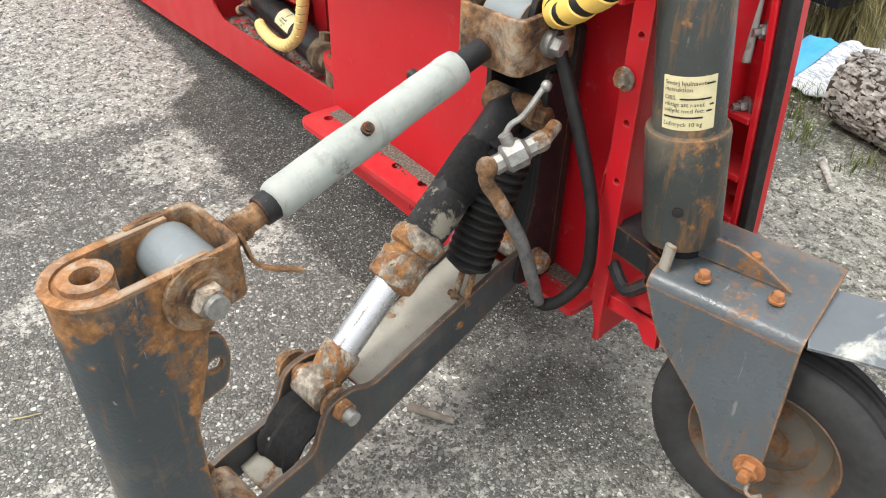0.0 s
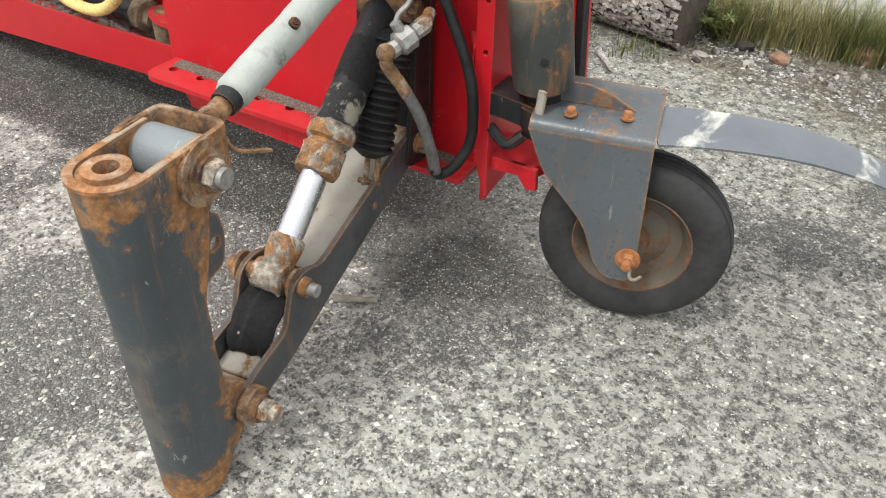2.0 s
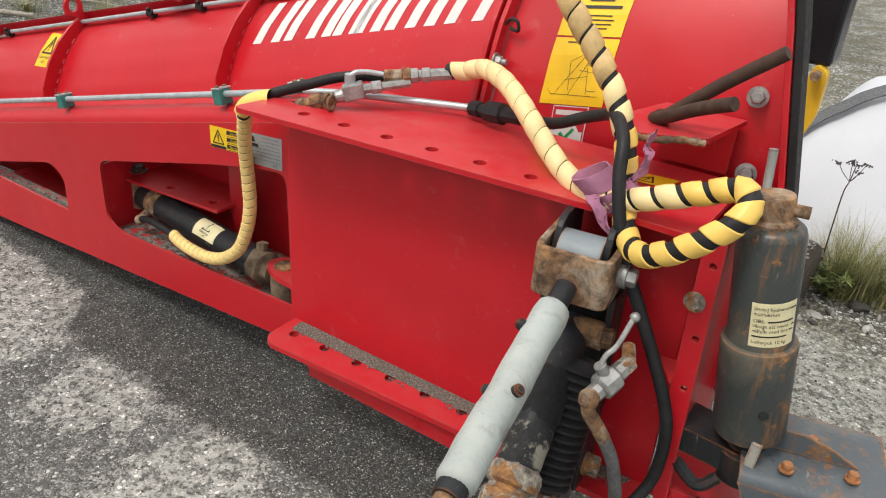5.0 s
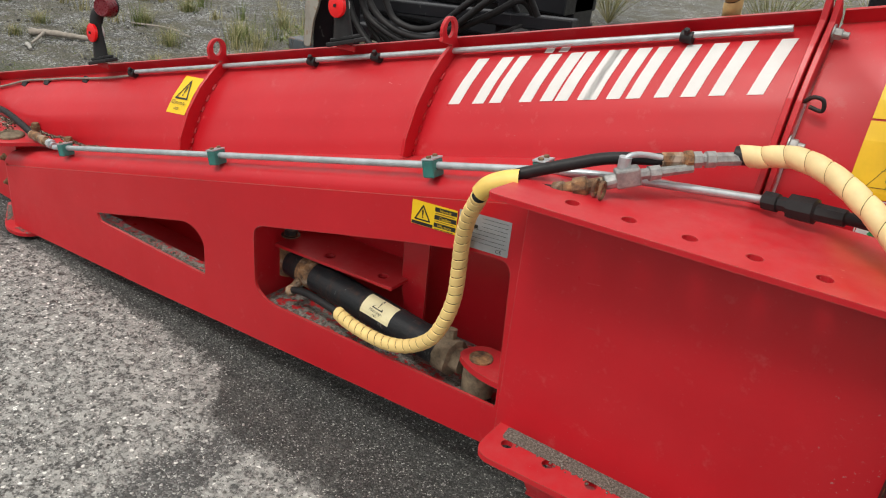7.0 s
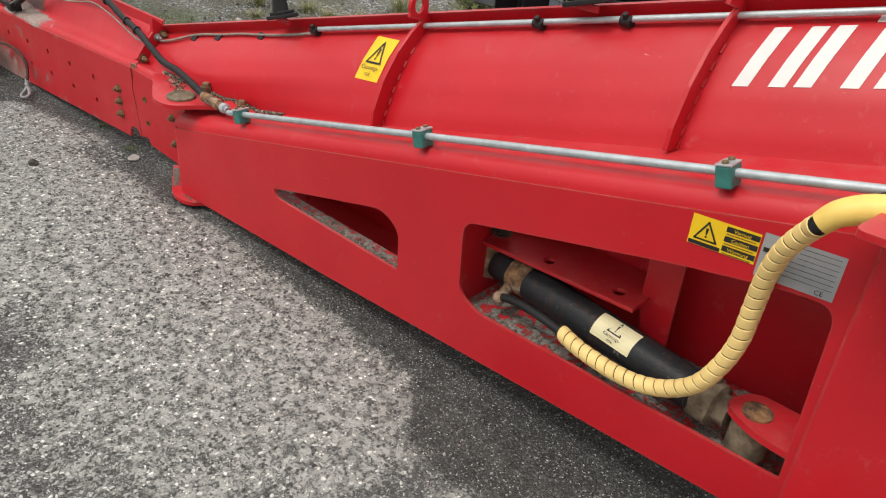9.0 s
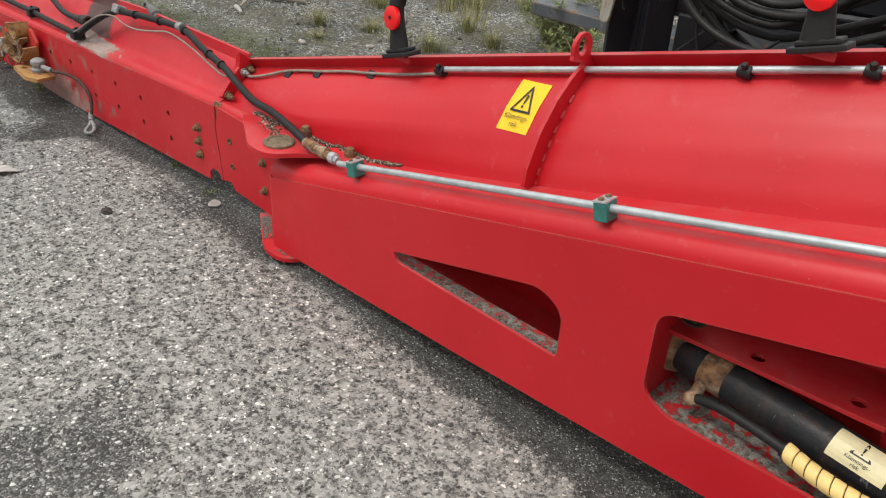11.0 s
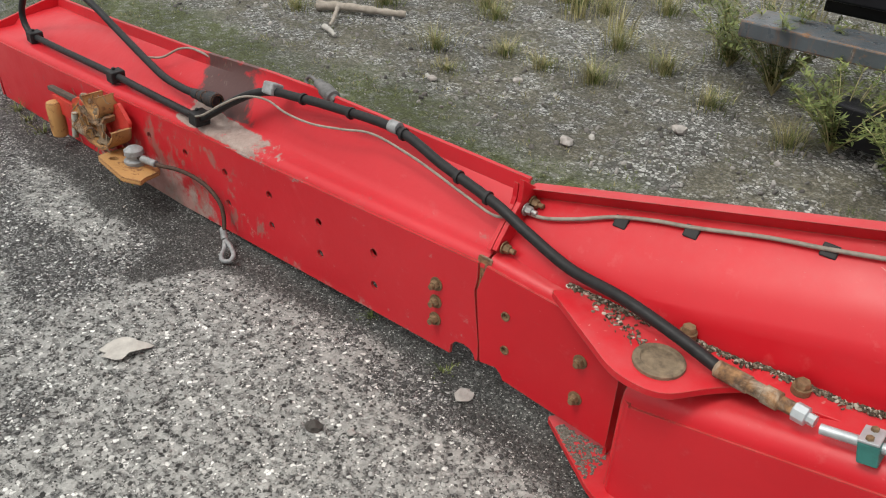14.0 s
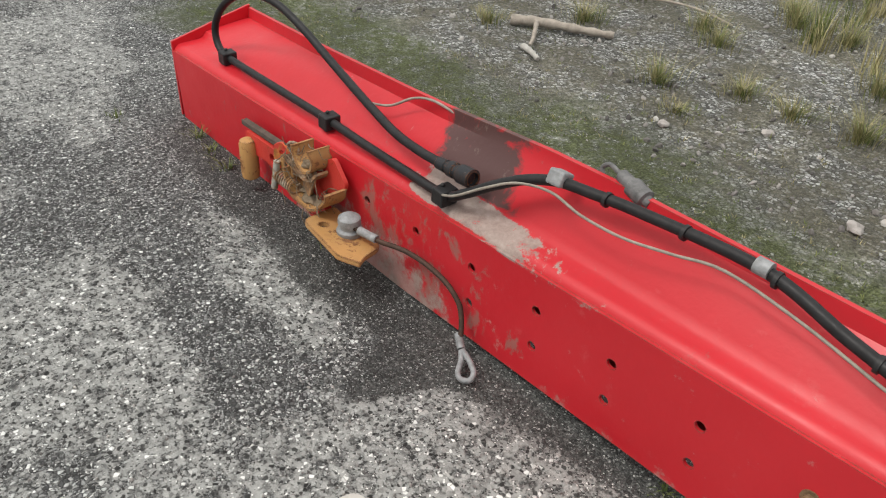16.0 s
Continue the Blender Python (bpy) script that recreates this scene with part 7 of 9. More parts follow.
sweep(bm, smooth_line([(-3.66, 0.160, 0.396), (-3.60, 0.185, 0.405), (-3.54, 0.212, 0.440), (-3.48, 0.226, 0.452), (-3.40, 0.238, 0.442)], 6), 0.0035, 8)
tagged(part("thin_wire", bm, "pale_cable", smooth=60), "thin brown wire from hose to lip", "wire")

# ---- tow shackle bracket on the wing ----
bracket = thing("latch_bracket", "orange painted latch bracket, rusty and muddy, on the wing", "latch bracket")


bm = bmesh.new()
box(bm, (-0.20, -0.010, -0.008), (0.14, 0.010, 0.008), Matrix.Translation((-3.935, 0.030, 0.205)) @ Matrix.Rotation(radians(-3), 4, "Y"))
part("flat_bar", bm, "wood_end", bracket, "dirty flat bar", bevel=0.002)
bm = bmesh.new()
plate(bm, rounded([(-4.10, 0.185), (-3.86, 0.195), (-3.72, 0.20), (-3.64, 0.09), (-3.72, 0.06), (-3.85, 0.10), (-3.98, 0.13), (-4.09, 0.12)], 0.015), [circle(-3.94, 0.155, 0.016)], xz(0.012), 0.022)
part("hook_plate", bm, "latch_red", bracket, "scuffed red and rusty hook plate", bevel=0.004)
bm = bmesh.new()
lathe(bm, (-4.065, 0.0, 0.040), (-4.065, 0.0, 0.173), [(0, 0.018), (0.006, 0.026), (0.03, 0.028), (0.115, 0.027), (0.128, 0.023), (0.133, 0.012)], 20)
part("latch_roller", bm, "orange", bracket, "orange latch roller", smooth=35)
for name, profile, ya, yb, material, label in (
        ("saddle", ((-3.752, 0.292), (-3.750, 0.262), (-3.728, 0.238), (-3.692, 0.232), (-3.662, 0.248), (-3.650, 0.282), (-3.655, 0.312)), -0.030, 0.034, "orange", "bent orange saddle with mud in it"),
        ("saddle", ((-3.792, 0.208), (-3.782, 0.168), (-3.745, 0.142), (-3.69, 0.134), (-3.635, 0.148), (-3.592, 0.186), (-3.575, 0.220)), -0.040, 0.036, "orange", "wide orange saddle streaked with rust"),
        ("spring_clip", ((-3.80, 0.235), (-3.765, 0.215), (-3.72, 0.205), (-3.67, 0.215), (-3.64, 0.245)), -0.024, 0.020, "rust", "rusty spring clip")):
    bm = bmesh.new()
    line = smooth_line([Vector((x, 0, z)) for x, z in profile], 4)
    sheet(bm, [[(p[0], y + 0.010 * noise.noise(Vector((p[0] * 30, y * 30, p[2] * 30))), p[2]) for p in line] for y in (ya, (ya + yb) / 2, yb)], 0.007)
    part(name, bm, material, bracket, label, smooth=50)
bm = bmesh.new()
plate(bm, rounded([(-3.735, 0.165), (-3.60, 0.180), (-3.572, 0.235), (-3.625, 0.290), (-3.70, 0.250)], 0.012), [], xz(0.022), 0.012)
part("cheek_plate", bm, "latch_red", bracket, "scuffed red cheek plate", bevel=0.002)
bm = bmesh.new()
for k, (x, y, z, r) in enumerate(((-3.71, -0.004, 0.246, 0.014), (-3.685, 0.008, 0.243, 0.012), (-3.70, -0.012, 0.146, 0.017), (-3.735, 0.0, 0.154, 0.015), (-3.65, -0.006, 0.150, 0.013))):
    bmesh.ops.create_icosphere(bm, subdivisions=2, radius=r, matrix=Matrix.Translation((x, y, z)) @ Matrix.Diagonal((1.6, 1.1, 0.55, 1)))
for v in bm.verts:
    v.co += 0.009 * noise.noise_vector(v.co * 60)
tagged(part("caked_mud", bm, "mud", bracket, "dried mud caked in the latch"), kind="stuff")
for k, (x, y, z, tilt) in enumerate(((-3.86, 0.0, 0.20, 12), (-3.80, -0.018, 0.19, -16), (-3.70, -0.012, 0.20, 24))):
    bm = bmesh.new()
    plate(bm, rounded([(-0.026, -0.035), (0.022, -0.04), (0.03, 0.03), (-0.004, 0.05), (-0.03, 0.028)], 0.01), [circle(0.0, 0.015, 0.008)], Matrix.Translation((x, y, z)) @ Matrix.Rotation(radians(tilt), 4, "Y") @ Matrix.Rotation(radians(20 - 14 * k), 4, "Z") @ xz(0.0), 0.007)
    part("bent_tab", bm, ("orange_red", "orange", "rust")[k], bracket, "bent scuffed tab", bevel=0.0015)
bm = bmesh.new()
c = Vector((-3.765, -0.012, 0.262))
sweep(bm, [c + Vector((0.020 * math.cos(a), 0.006 * math.sin(2 * a), 0.026 * math.sin(a))) for a in (2 * math.pi * k / 16 for k in range(17))], 0.005, 8)
rod(bm, (-3.83, -0.03, 0.21), (-3.84, -0.04, 0.125), 0.010, 10)
part("pull_ring", bm, "scraped", bracket, "worn pull ring", smooth=50)
bm = bmesh.new()
turns = [Vector((-3.84 + 0.011 * k / 8, -0.028 + 0.017 * math.cos(k * 0.785), 0.165 + 0.017 * math.sin(k * 0.785))) for k in range(74)]
sweep(bm, turns, 0.0032, 6)
part("coil_spring", bm, "rust", bracket, "rusty coil spring", smooth=50)
bm = bmesh.new()
plate(bm, rounded([(-3.70, 0.03), (-3.67, -0.085), (-3.48, -0.105), (-3.425, -0.075), (-3.445, -0.05), (-3.47, 0.02)], [0.01, 0.02, 0.012, 0.006, 0.02, 0.02]), [circle(-3.625, -0.052, 0.014)], Matrix.Translation((0.046, 0.006, 0.118)) @ Matrix.Rotation(radians(-8), 4, "X"), 0.014)
part("drawbar_plate", bm, "orange", bracket, "orange drilled plate", bevel=0.003)
bm = bmesh.new()
lathe(bm, (-3.512, -0.008, 0.130), (-3.512, -0.008, 0.26), [(0, 0.03), (0.012, 0.034), (0.018, 0.034), (0.022, 0.024), (0.034, 0.024), (0.038, 0.030), (0.052, 0.029), (0.060, 0.018), (0.064, 0.008)], 20)
part("cable_anchor", bm, "plug_grey", bracket, "grey capped anchor bolt", smooth=35)
rng = random.Random(31)
bm = bmesh.new()
for _ in range(70):
    p = Vector((rng.uniform(-3.81, -3.60), rng.uniform(-0.05, 0.03), rng.uniform(0.11, 0.30)))
    d = Vector((rng.uniform(-1, 1), rng.uniform(-0.4, 0.3), rng.uniform(-1.4, 0.6))).normalized() * rng.uniform(0.02, 0.06)
    bend = Vector((rng.uniform(-1, 1), rng.uniform(-1, 0), rng.uniform(-1, 1))) * 0.012
    sweep(bm, smooth_line([p, p + d * 0.5 + bend, p + d], 3), rng.uniform(0.0008, 0.0018), 4)
tagged(part("dry_straw", bm, "mud", bracket, "tangle of dry straw caught in the latch"), kind="stuff")
# safety cable with thimble
CA = [(-3.505, -0.010, 0.160), (-3.46, 0.0, 0.160), (-3.41, 0.012, 0.157), (-3.34, 0.034, 0.160), (-3.26, 0.042, 0.160), (-3.19, 0.044, 0.148), (-3.14, 0.042, 0.120), (-3.118, 0.034, 0.085), (-3.105, 0.022, 0.055)]
bm = bmesh.new()
sweep(bm, smooth_line(CA, 8), 0.0065, 10)
ob = tagged(part("safety_cable", bm, "brown_iron", smooth=60), "plastic-coated steel cable hanging from the latch to the ground", "cable")
bm = bmesh.new()
rod(bm, (-3.475, -0.004, 0.161), (-3.42, 0.010, 0.158), 0.011, 12)
part("ferrule", bm, "plug_grey", ob, "dull grey ferrule", smooth=35)
bm = bmesh.new()
rod(bm, (-3.115, 0.024, 0.055), (-3.085, 0.008, 0.038), 0.0095, 12)
part("ferrule", bm, "plug_grey", ob, "dull grey ferrule", smooth=35)
bm = bmesh.new()
eye = [(-3.082, 0.006, 0.036), (-3.062, -0.012, 0.026), (-3.045, -0.035, 0.018), (-3.028, -0.040, 0.014), (-3.012, -0.028, 0.016), (-3.020, -0.010, 0.024), (-3.050, 0.002, 0.032), (-3.080, 0.008, 0.038)]
sweep(bm, smooth_line(eye, 6), 0.0068, 10)
part("thimble", bm, "plug_grey", ob, "dull grey thimble eye", smooth=50)


# ---- labels and lettering ----
def letters(body, size, place, name, material, parent, align="LEFT", spread=1.0):
    """Words as a thin mesh; place(u, v) gives the point for text coordinates in metres."""
    cu = bpy.data.curves.new(name, "FONT")
    cu.body, cu.size, cu.align_x, cu.resolution_u, cu.space_character = body, size, align, 2, spread
    tmp = bpy.data.objects.new(name, cu)
    scene.collection.objects.link(tmp)
    me = bpy.data.meshes.new_from_object(tmp)
    bpy.data.objects.remove(tmp)
    bm = bmesh.new()
    bm.from_mesh(me)
    bpy.data.meshes.remove(me)
    for v in bm.verts:
        v.co = place(v.co.x, v.co.y)
    return part(name, bm, material, parent)


def fill(bm, outline, holes=()):
    """A flat filled outline, one face thick."""
    loops = []
    for ring in (outline, *holes):
        vs = [bm.verts.new((u, v, 0)) for u, v in ring]
        loops += [bm.edges.new((a, b)) for a, b in zip(vs, vs[1:] + vs[:1])]
    bmesh.ops.triangle_fill(bm, edges=loops, use_beauty=True)


def patch(outline, place, name, material, parent, cells=1):
    """A printed patch laid on a surface by place(u, v)."""
    bm = bmesh.new()
    fill(bm, outline)
    for v in bm.verts:
        v.co = place(v.co.x, v.co.y)
    return part(name, bm, material, parent)


def warning_sign(place, w, parent):
    """A black warning triangle with an exclamation mark, w wide, its base's middle at the origin."""
    h = w * 0.87
    bm = bmesh.new()
    fill(bm, rounded([(-w / 2, 0), (w / 2, 0), (0, h)], w * 0.07, 3), [rounded([(-w * 0.37, w * 0.075), (w * 0.37, w * 0.075), (0, h - w * 0.155)], w * 0.03, 2)])
    fill(bm, [(-w * 0.03, w * 0.27), (w * 0.03, w * 0.27), (w * 0.055, w * 0.55), (-w * 0.055, w * 0.55)])
    fill(bm, circle(0, w * 0.19, w * 0.045, 10))
    for v in bm.verts:
        v.co = place(v.co.x, v.co.y)
    return part("warning_triangle", bm, "ink", parent, "black warning triangle")


# pinch warning on the mouldboard
lab = thing("warning_label", "yellow warning label with black triangle on the mouldboard", "label")
KW, KH, KX, KD = 0.090, 0.101, -1.088, 0.156


def on_label_sheet(u, v, off):
    """A place on the label, which hangs a little askew; u from its middle, v up."""
    return board(KX + KW / 2 + u, KD - v + 0.13 * (u + KW / 2), off)


bm = bmesh.new()
rows = [[on_label_sheet(KW * k / 4 - KW / 2, KH * j / 24, 0.0016) for j in range(25)] for k in range(5)]
sheet(bm, rows, 0.0006)
part("label_sheet", bm, "label_yellow", lab)
warning_sign(lambda u, v: on_label_sheet(u, v + 0.040, 0.0040), 0.062, lab)
letters("Kl\u00e4mnings-", 0.0158, lambda u, v: on_label_sheet(u, v + 0.0245, 0.0066), "words", "ink", lab, "CENTER")
letters("risk", 0.0158, lambda u, v: on_label_sheet(u, v + 0.0095, 0.0066), "words", "ink", lab, "CENTER")

# maker's lettering as plain slanted blocks
mark = thing("maker_mark", "white slanted blocks of the maker's mark on red", "marking")
X0, X1, D0, D1 = -0.085, 0.640, 0.155, 0.056
spans = ((0.0, 0.150), (0.150, 0.315), (0.325, 0.435), (0.445, 0.525), (0.535, 0.655), (0.675, 0.810), (0.825, 0.985))
for a, b in spans:
    xa, xb = X0 + (X1 - X0) * a, X0 + (X1 - X0) * b - 0.014
    bar = 0.030
    for start in (xa, xb - bar):
        bm = bmesh.new()
        rows = []
        for k in range(3):
            rows.append([board(start + bar * k / 2 + 0.020 * j / 8, D0 + (D1 - D0) * j / 8 - 0.006 * (xa + 0.085), 0.0014) for j in range(9)])
        sheet(bm, rows, 0.0004)
        part("block", bm, "white_film", mark)
for a in (0.225, 0.275):
    xa = X0 + (X1 - X0) * a + 0.022
    bm = bmesh.new()
    sheet(bm, [[board(xa + 0.022 * k, D1 - 0.004 - 0.010 * j, 0.0014) for j in range(2)] for k in range(2)], 0.0004)
    part("block", bm, "white_film", mark)

# warning strip and data plate on the beam
flat = lambda x, z, y, s=0.072: (lambda u, v: Vector((x + u, y, z + v + s * u)))
lab = thing("warning_strip", "yellow and black three-language warning label on the beam", "label")
at = flat(0.005, 0.640, -0.0012)
patch([(0, 0), (0.122, 0), (0.122, 0.058), (0, 0.058)], at, "label_sheet", "label_yellow", lab)
at2 = flat(0.005, 0.640, -0.0020)
for z in (0.043, 0.0245, 0.006):
    patch([(0.063, z), (0.121, z), (0.121, z + 0.0105), (0.063, z + 0.0105)], at2, "black_band", "ink", lab)
patch([(0.002, 0.001), (0.060, 0.001), (0.060, 0.0085), (0.002, 0.0085)], at2, "black_bar", "ink", lab)
warning_sign(lambda u, v: at2(u + 0.031, v + 0.012), 0.046, lab)
at3 = flat(0.005, 0.640, -0.0027)
for k, word in enumerate(("Varning", "Caution", "Warnung")):
    z = 0.0450 - 0.0185 * k
    letters(word, 0.0098, (lambda z: lambda u, v: at3(u + 0.0915, v + z - 0.0005))(z), "words", "label_yellow", lab, "CENTER")
    patch([(0.065, z - 0.0065), (0.116, z - 0.0065), (0.116, z - 0.0050), (0.065, z - 0.0050)], at3, "print_line", "ink", lab)
lab = thing("data_plate", "silver data plate on the beam, print worn", "data plate")
at = flat(0.131, 0.632, -0.0012)
patch([(0, 0), (0.130, 0), (0.130, 0.082), (0, 0.082)], at, "label_sheet", "label_silver", lab)
at2 = flat(0.131, 0.632, -0.0020)
patch([(0.004, 0.048), (0.050, 0.048), (0.050, 0.056), (0.004, 0.056)], at2, "mark_bar", "ink", lab)
patch([(0.018, 0.060), (0.040, 0.060), (0.036, 0.074), (0.022, 0.074)], at2, "mark_bar", "ink", lab)
for k in range(7):
    z = 0.074 - 0.0095 * k
    patch([(0.060 if k < 3 else 0.008, z), (0.124, z), (0.124, z + 0.0008), (0.060 if k < 3 else 0.008, z + 0.0008)], at2, "print_line", "ink", lab)
letters("CE", 0.0125, lambda u, v: at2(u + 0.099, v + 0.004), "words", "ink", lab)

# label on the folding cylinder
lab = thing("cylinder_label", "cream warning label on the black cylinder", "label")
def barrel_point(u, v, off):
    side = kw.cross(Vector((0, 0, 1))).normalized()
    up = side.cross(kw).normalized()
    a = radians(12) + v / 0.0430
    return K0 + kw * (0.330 + u) + (0.0430 + off) * (math.cos(a) * side + math.sin(a) * up)


bm = bmesh.new()
sheet(bm, [[barrel_point(0.026 * k, 0.0088 * j, 0.0006) for j in range(8)] for k in range(5)], 0.0004)
part("label_sheet", bm, "label_cream", lab)
warning_sign(lambda u, v: barrel_point(u + 0.052, v + 0.025, 0.0014), 0.040, lab)
letters("Kl\u00e4mnings-", 0.0105, lambda u, v: barrel_point(u + 0.052, v + 0.0150, 0.0014), "words", "ink", lab, "CENTER")
letters("risk", 0.0105, lambda u, v: barrel_point(u + 0.052, v + 0.0055, 0.0014), "words", "ink", lab, "CENTER")

# words on the strut's label; what cannot be read stays as bars
for word, u, v in (("Sm\u00f6rj hjulnavet", 0.004, 0.0665), ("instruktion", 0.004, 0.0575), ("OBS.", 0.004, 0.0450), ("viktigt att navet", 0.004, 0.0360), ("v\u00e4lfyllt med fett", 0.004, 0.0270), ("Lufttryck 10 kg", 0.004, 0.0070)):
    letters(word, 0.0088, (lambda u0, v0: lambda a, b: on_label(u0 + a, v0 + b, 0.026))(u, v), "print", "ink", strut_label)
for u0, u1, v in ((0.060, 0.072, 0.0665), (0.026, 0.068, 0.0450), (0.066, 0.072, 0.0360), (0.062, 0.070, 0.0270), (0.004, 0.058, 0.0180)):
    bm = bmesh.new()
    sheet(bm, [[on_label(u0 + (u1 - u0) * k / 4, v + h, 0.026) for h in (0.0006, 0.0030)] for k in range(5)], 0.0002)
    part("print", bm, "ink", strut_label)

# instruction labels on the end board
def end_at(x, z, off):
    """Lays (u, v) on the end board from the corner (x, z), rising a little to its right."""
    return lambda u, v: board(x + u, lip_z(x + u) - (z + v + 0.14 * u), off + 0.0065)


lab = thing("text_label", "yellow label with warning triangle and small print", "label")
bm = bmesh.new()
sheet(bm, [[end_at(0.815, 1.030, 0.0016)(0.142 * k / 4, 0.126 * j / 12) for j in range(13)] for k in range(5)], 0.0006)
part("label_sheet", bm, "label_yellow", lab)
warning_sign(lambda u, v: end_at(0.815, 1.030, 0.0030)(u + 0.075, v + 0.066), 0.058, lab)
for k, (a, b, h) in enumerate(((0.022, 0.124, 0.0060), (0.036, 0.110, 0.0022), (0.030, 0.116, 0.0022), (0.034, 0.112, 0.0022), (0.040, 0.106, 0.0022))):
    z = (0.052, 0.038, 0.030, 0.022, 0.014)[k]
    patch([(a, z), (b, z), (b, z + h), (a, z + h)], end_at(0.815, 1.030, 0.0030), "print_line", "ink", lab)
lab = thing("instruction_label", "yellow instruction label with a line drawing on the end board", "label")
bm = bmesh.new()
sheet(bm, [[end_at(0.815, 0.892, 0.0016)(0.142 * k / 4, 0.134 * j / 12) for j in range(13)] for k in range(5)], 0.0006)
part("label_sheet", bm, "label_yellow", lab)
patch([(0.03, 0.124), (0.112, 0.124), (0.112, 0.1262), (0.03, 0.1262)], end_at(0.815, 0.892, 0.0030), "print_line", "ink", lab)
for a, b in (((0.02, 0.02), (0.125, 0.02)), ((0.03, 0.022), (0.085, 0.108)), ((0.085, 0.108), (0.10, 0.022)), ((0.045, 0.05), (0.095, 0.06)), ((0.06, 0.02), (0.09, 0.09)), ((0.10, 0.03), (0.12, 0.03)), ((0.085, 0.108), (0.118, 0.098)), ((0.118, 0.098), (0.124, 0.060)), ((0.050, 0.088), (0.085, 0.108)), ((0.050, 0.088), (0.058, 0.030)), ((0.070, 0.072), (0.112, 0.066)), ((0.012, 0.030), (0.022, 0.020))):
    p, q = Vector(a), Vector(b)
    n = (q - p).orthogonal().normalized() * 0.00042
    patch([tuple(p + n), tuple(q + n), tuple(q - n), tuple(p - n)], end_at(0.815, 0.892, 0.0030), "drawing_line", "ink", lab)
lab = thing("approval_label", "red and white approval label with a green tick", "label")
bm = bmesh.new()
sheet(bm, [[end_at(0.850, 0.795, 0.0016)(0.080 * k / 3, 0.100 * j / 6) for j in range(7)] for k in range(4)], 0.0006)
part("label_sheet", bm, "white_film", lab)
e2 = end_at(0.850, 0.795, 0.0026)
patch([(0.0022, 0.0022), (0.0778, 0.0022), (0.0778, 0.0978), (0.0022, 0.0978)], e2, "red_field", "label_red", lab)
e3 = end_at(0.850, 0.795, 0.0034)
patch([(0.008, 0.080), (0.072, 0.080), (0.072, 0.091), (0.008, 0.091)], e3, "mark_bar", "white_film", lab)
patch(circle(0.040, 0.036, 0.029, 22), e3, "disc", "white_film", lab)
patch([(0.004, 0.026), (0.076, 0.026), (0.076, 0.046), (0.004, 0.046)], end_at(0.850, 0.795, 0.0038), "white_band", "white_film", lab)
patch([(0.023, 0.038), (0.028, 0.044), (0.037, 0.034), (0.053, 0.054), (0.058, 0.049), (0.037, 0.022)], end_at(0.850, 0.795, 0.0044), "tick", "green_tick", lab)
patch([(0.020, 0.067), (0.060, 0.067), (0.060, 0.073), (0.020, 0.073)], e3, "mark_bar", "white_film", lab)
lab = thing("small_warning_label", "small yellow warning label on the top flange", "label")
def sm(u, v):
    return Vector((1.082 + u + 0.25 * v, 0.050 + v + 0.12 * u, 0.8486))


patch([(0, 0), (0.088, 0), (0.088, 0.056), (0, 0.056)], sm, "label_sheet", "label_yellow", lab)
warning_sign(lambda u, v: sm(u + 0.044, v + 0.008) + Vector((0, 0, 0.0008)), 0.042, lab)


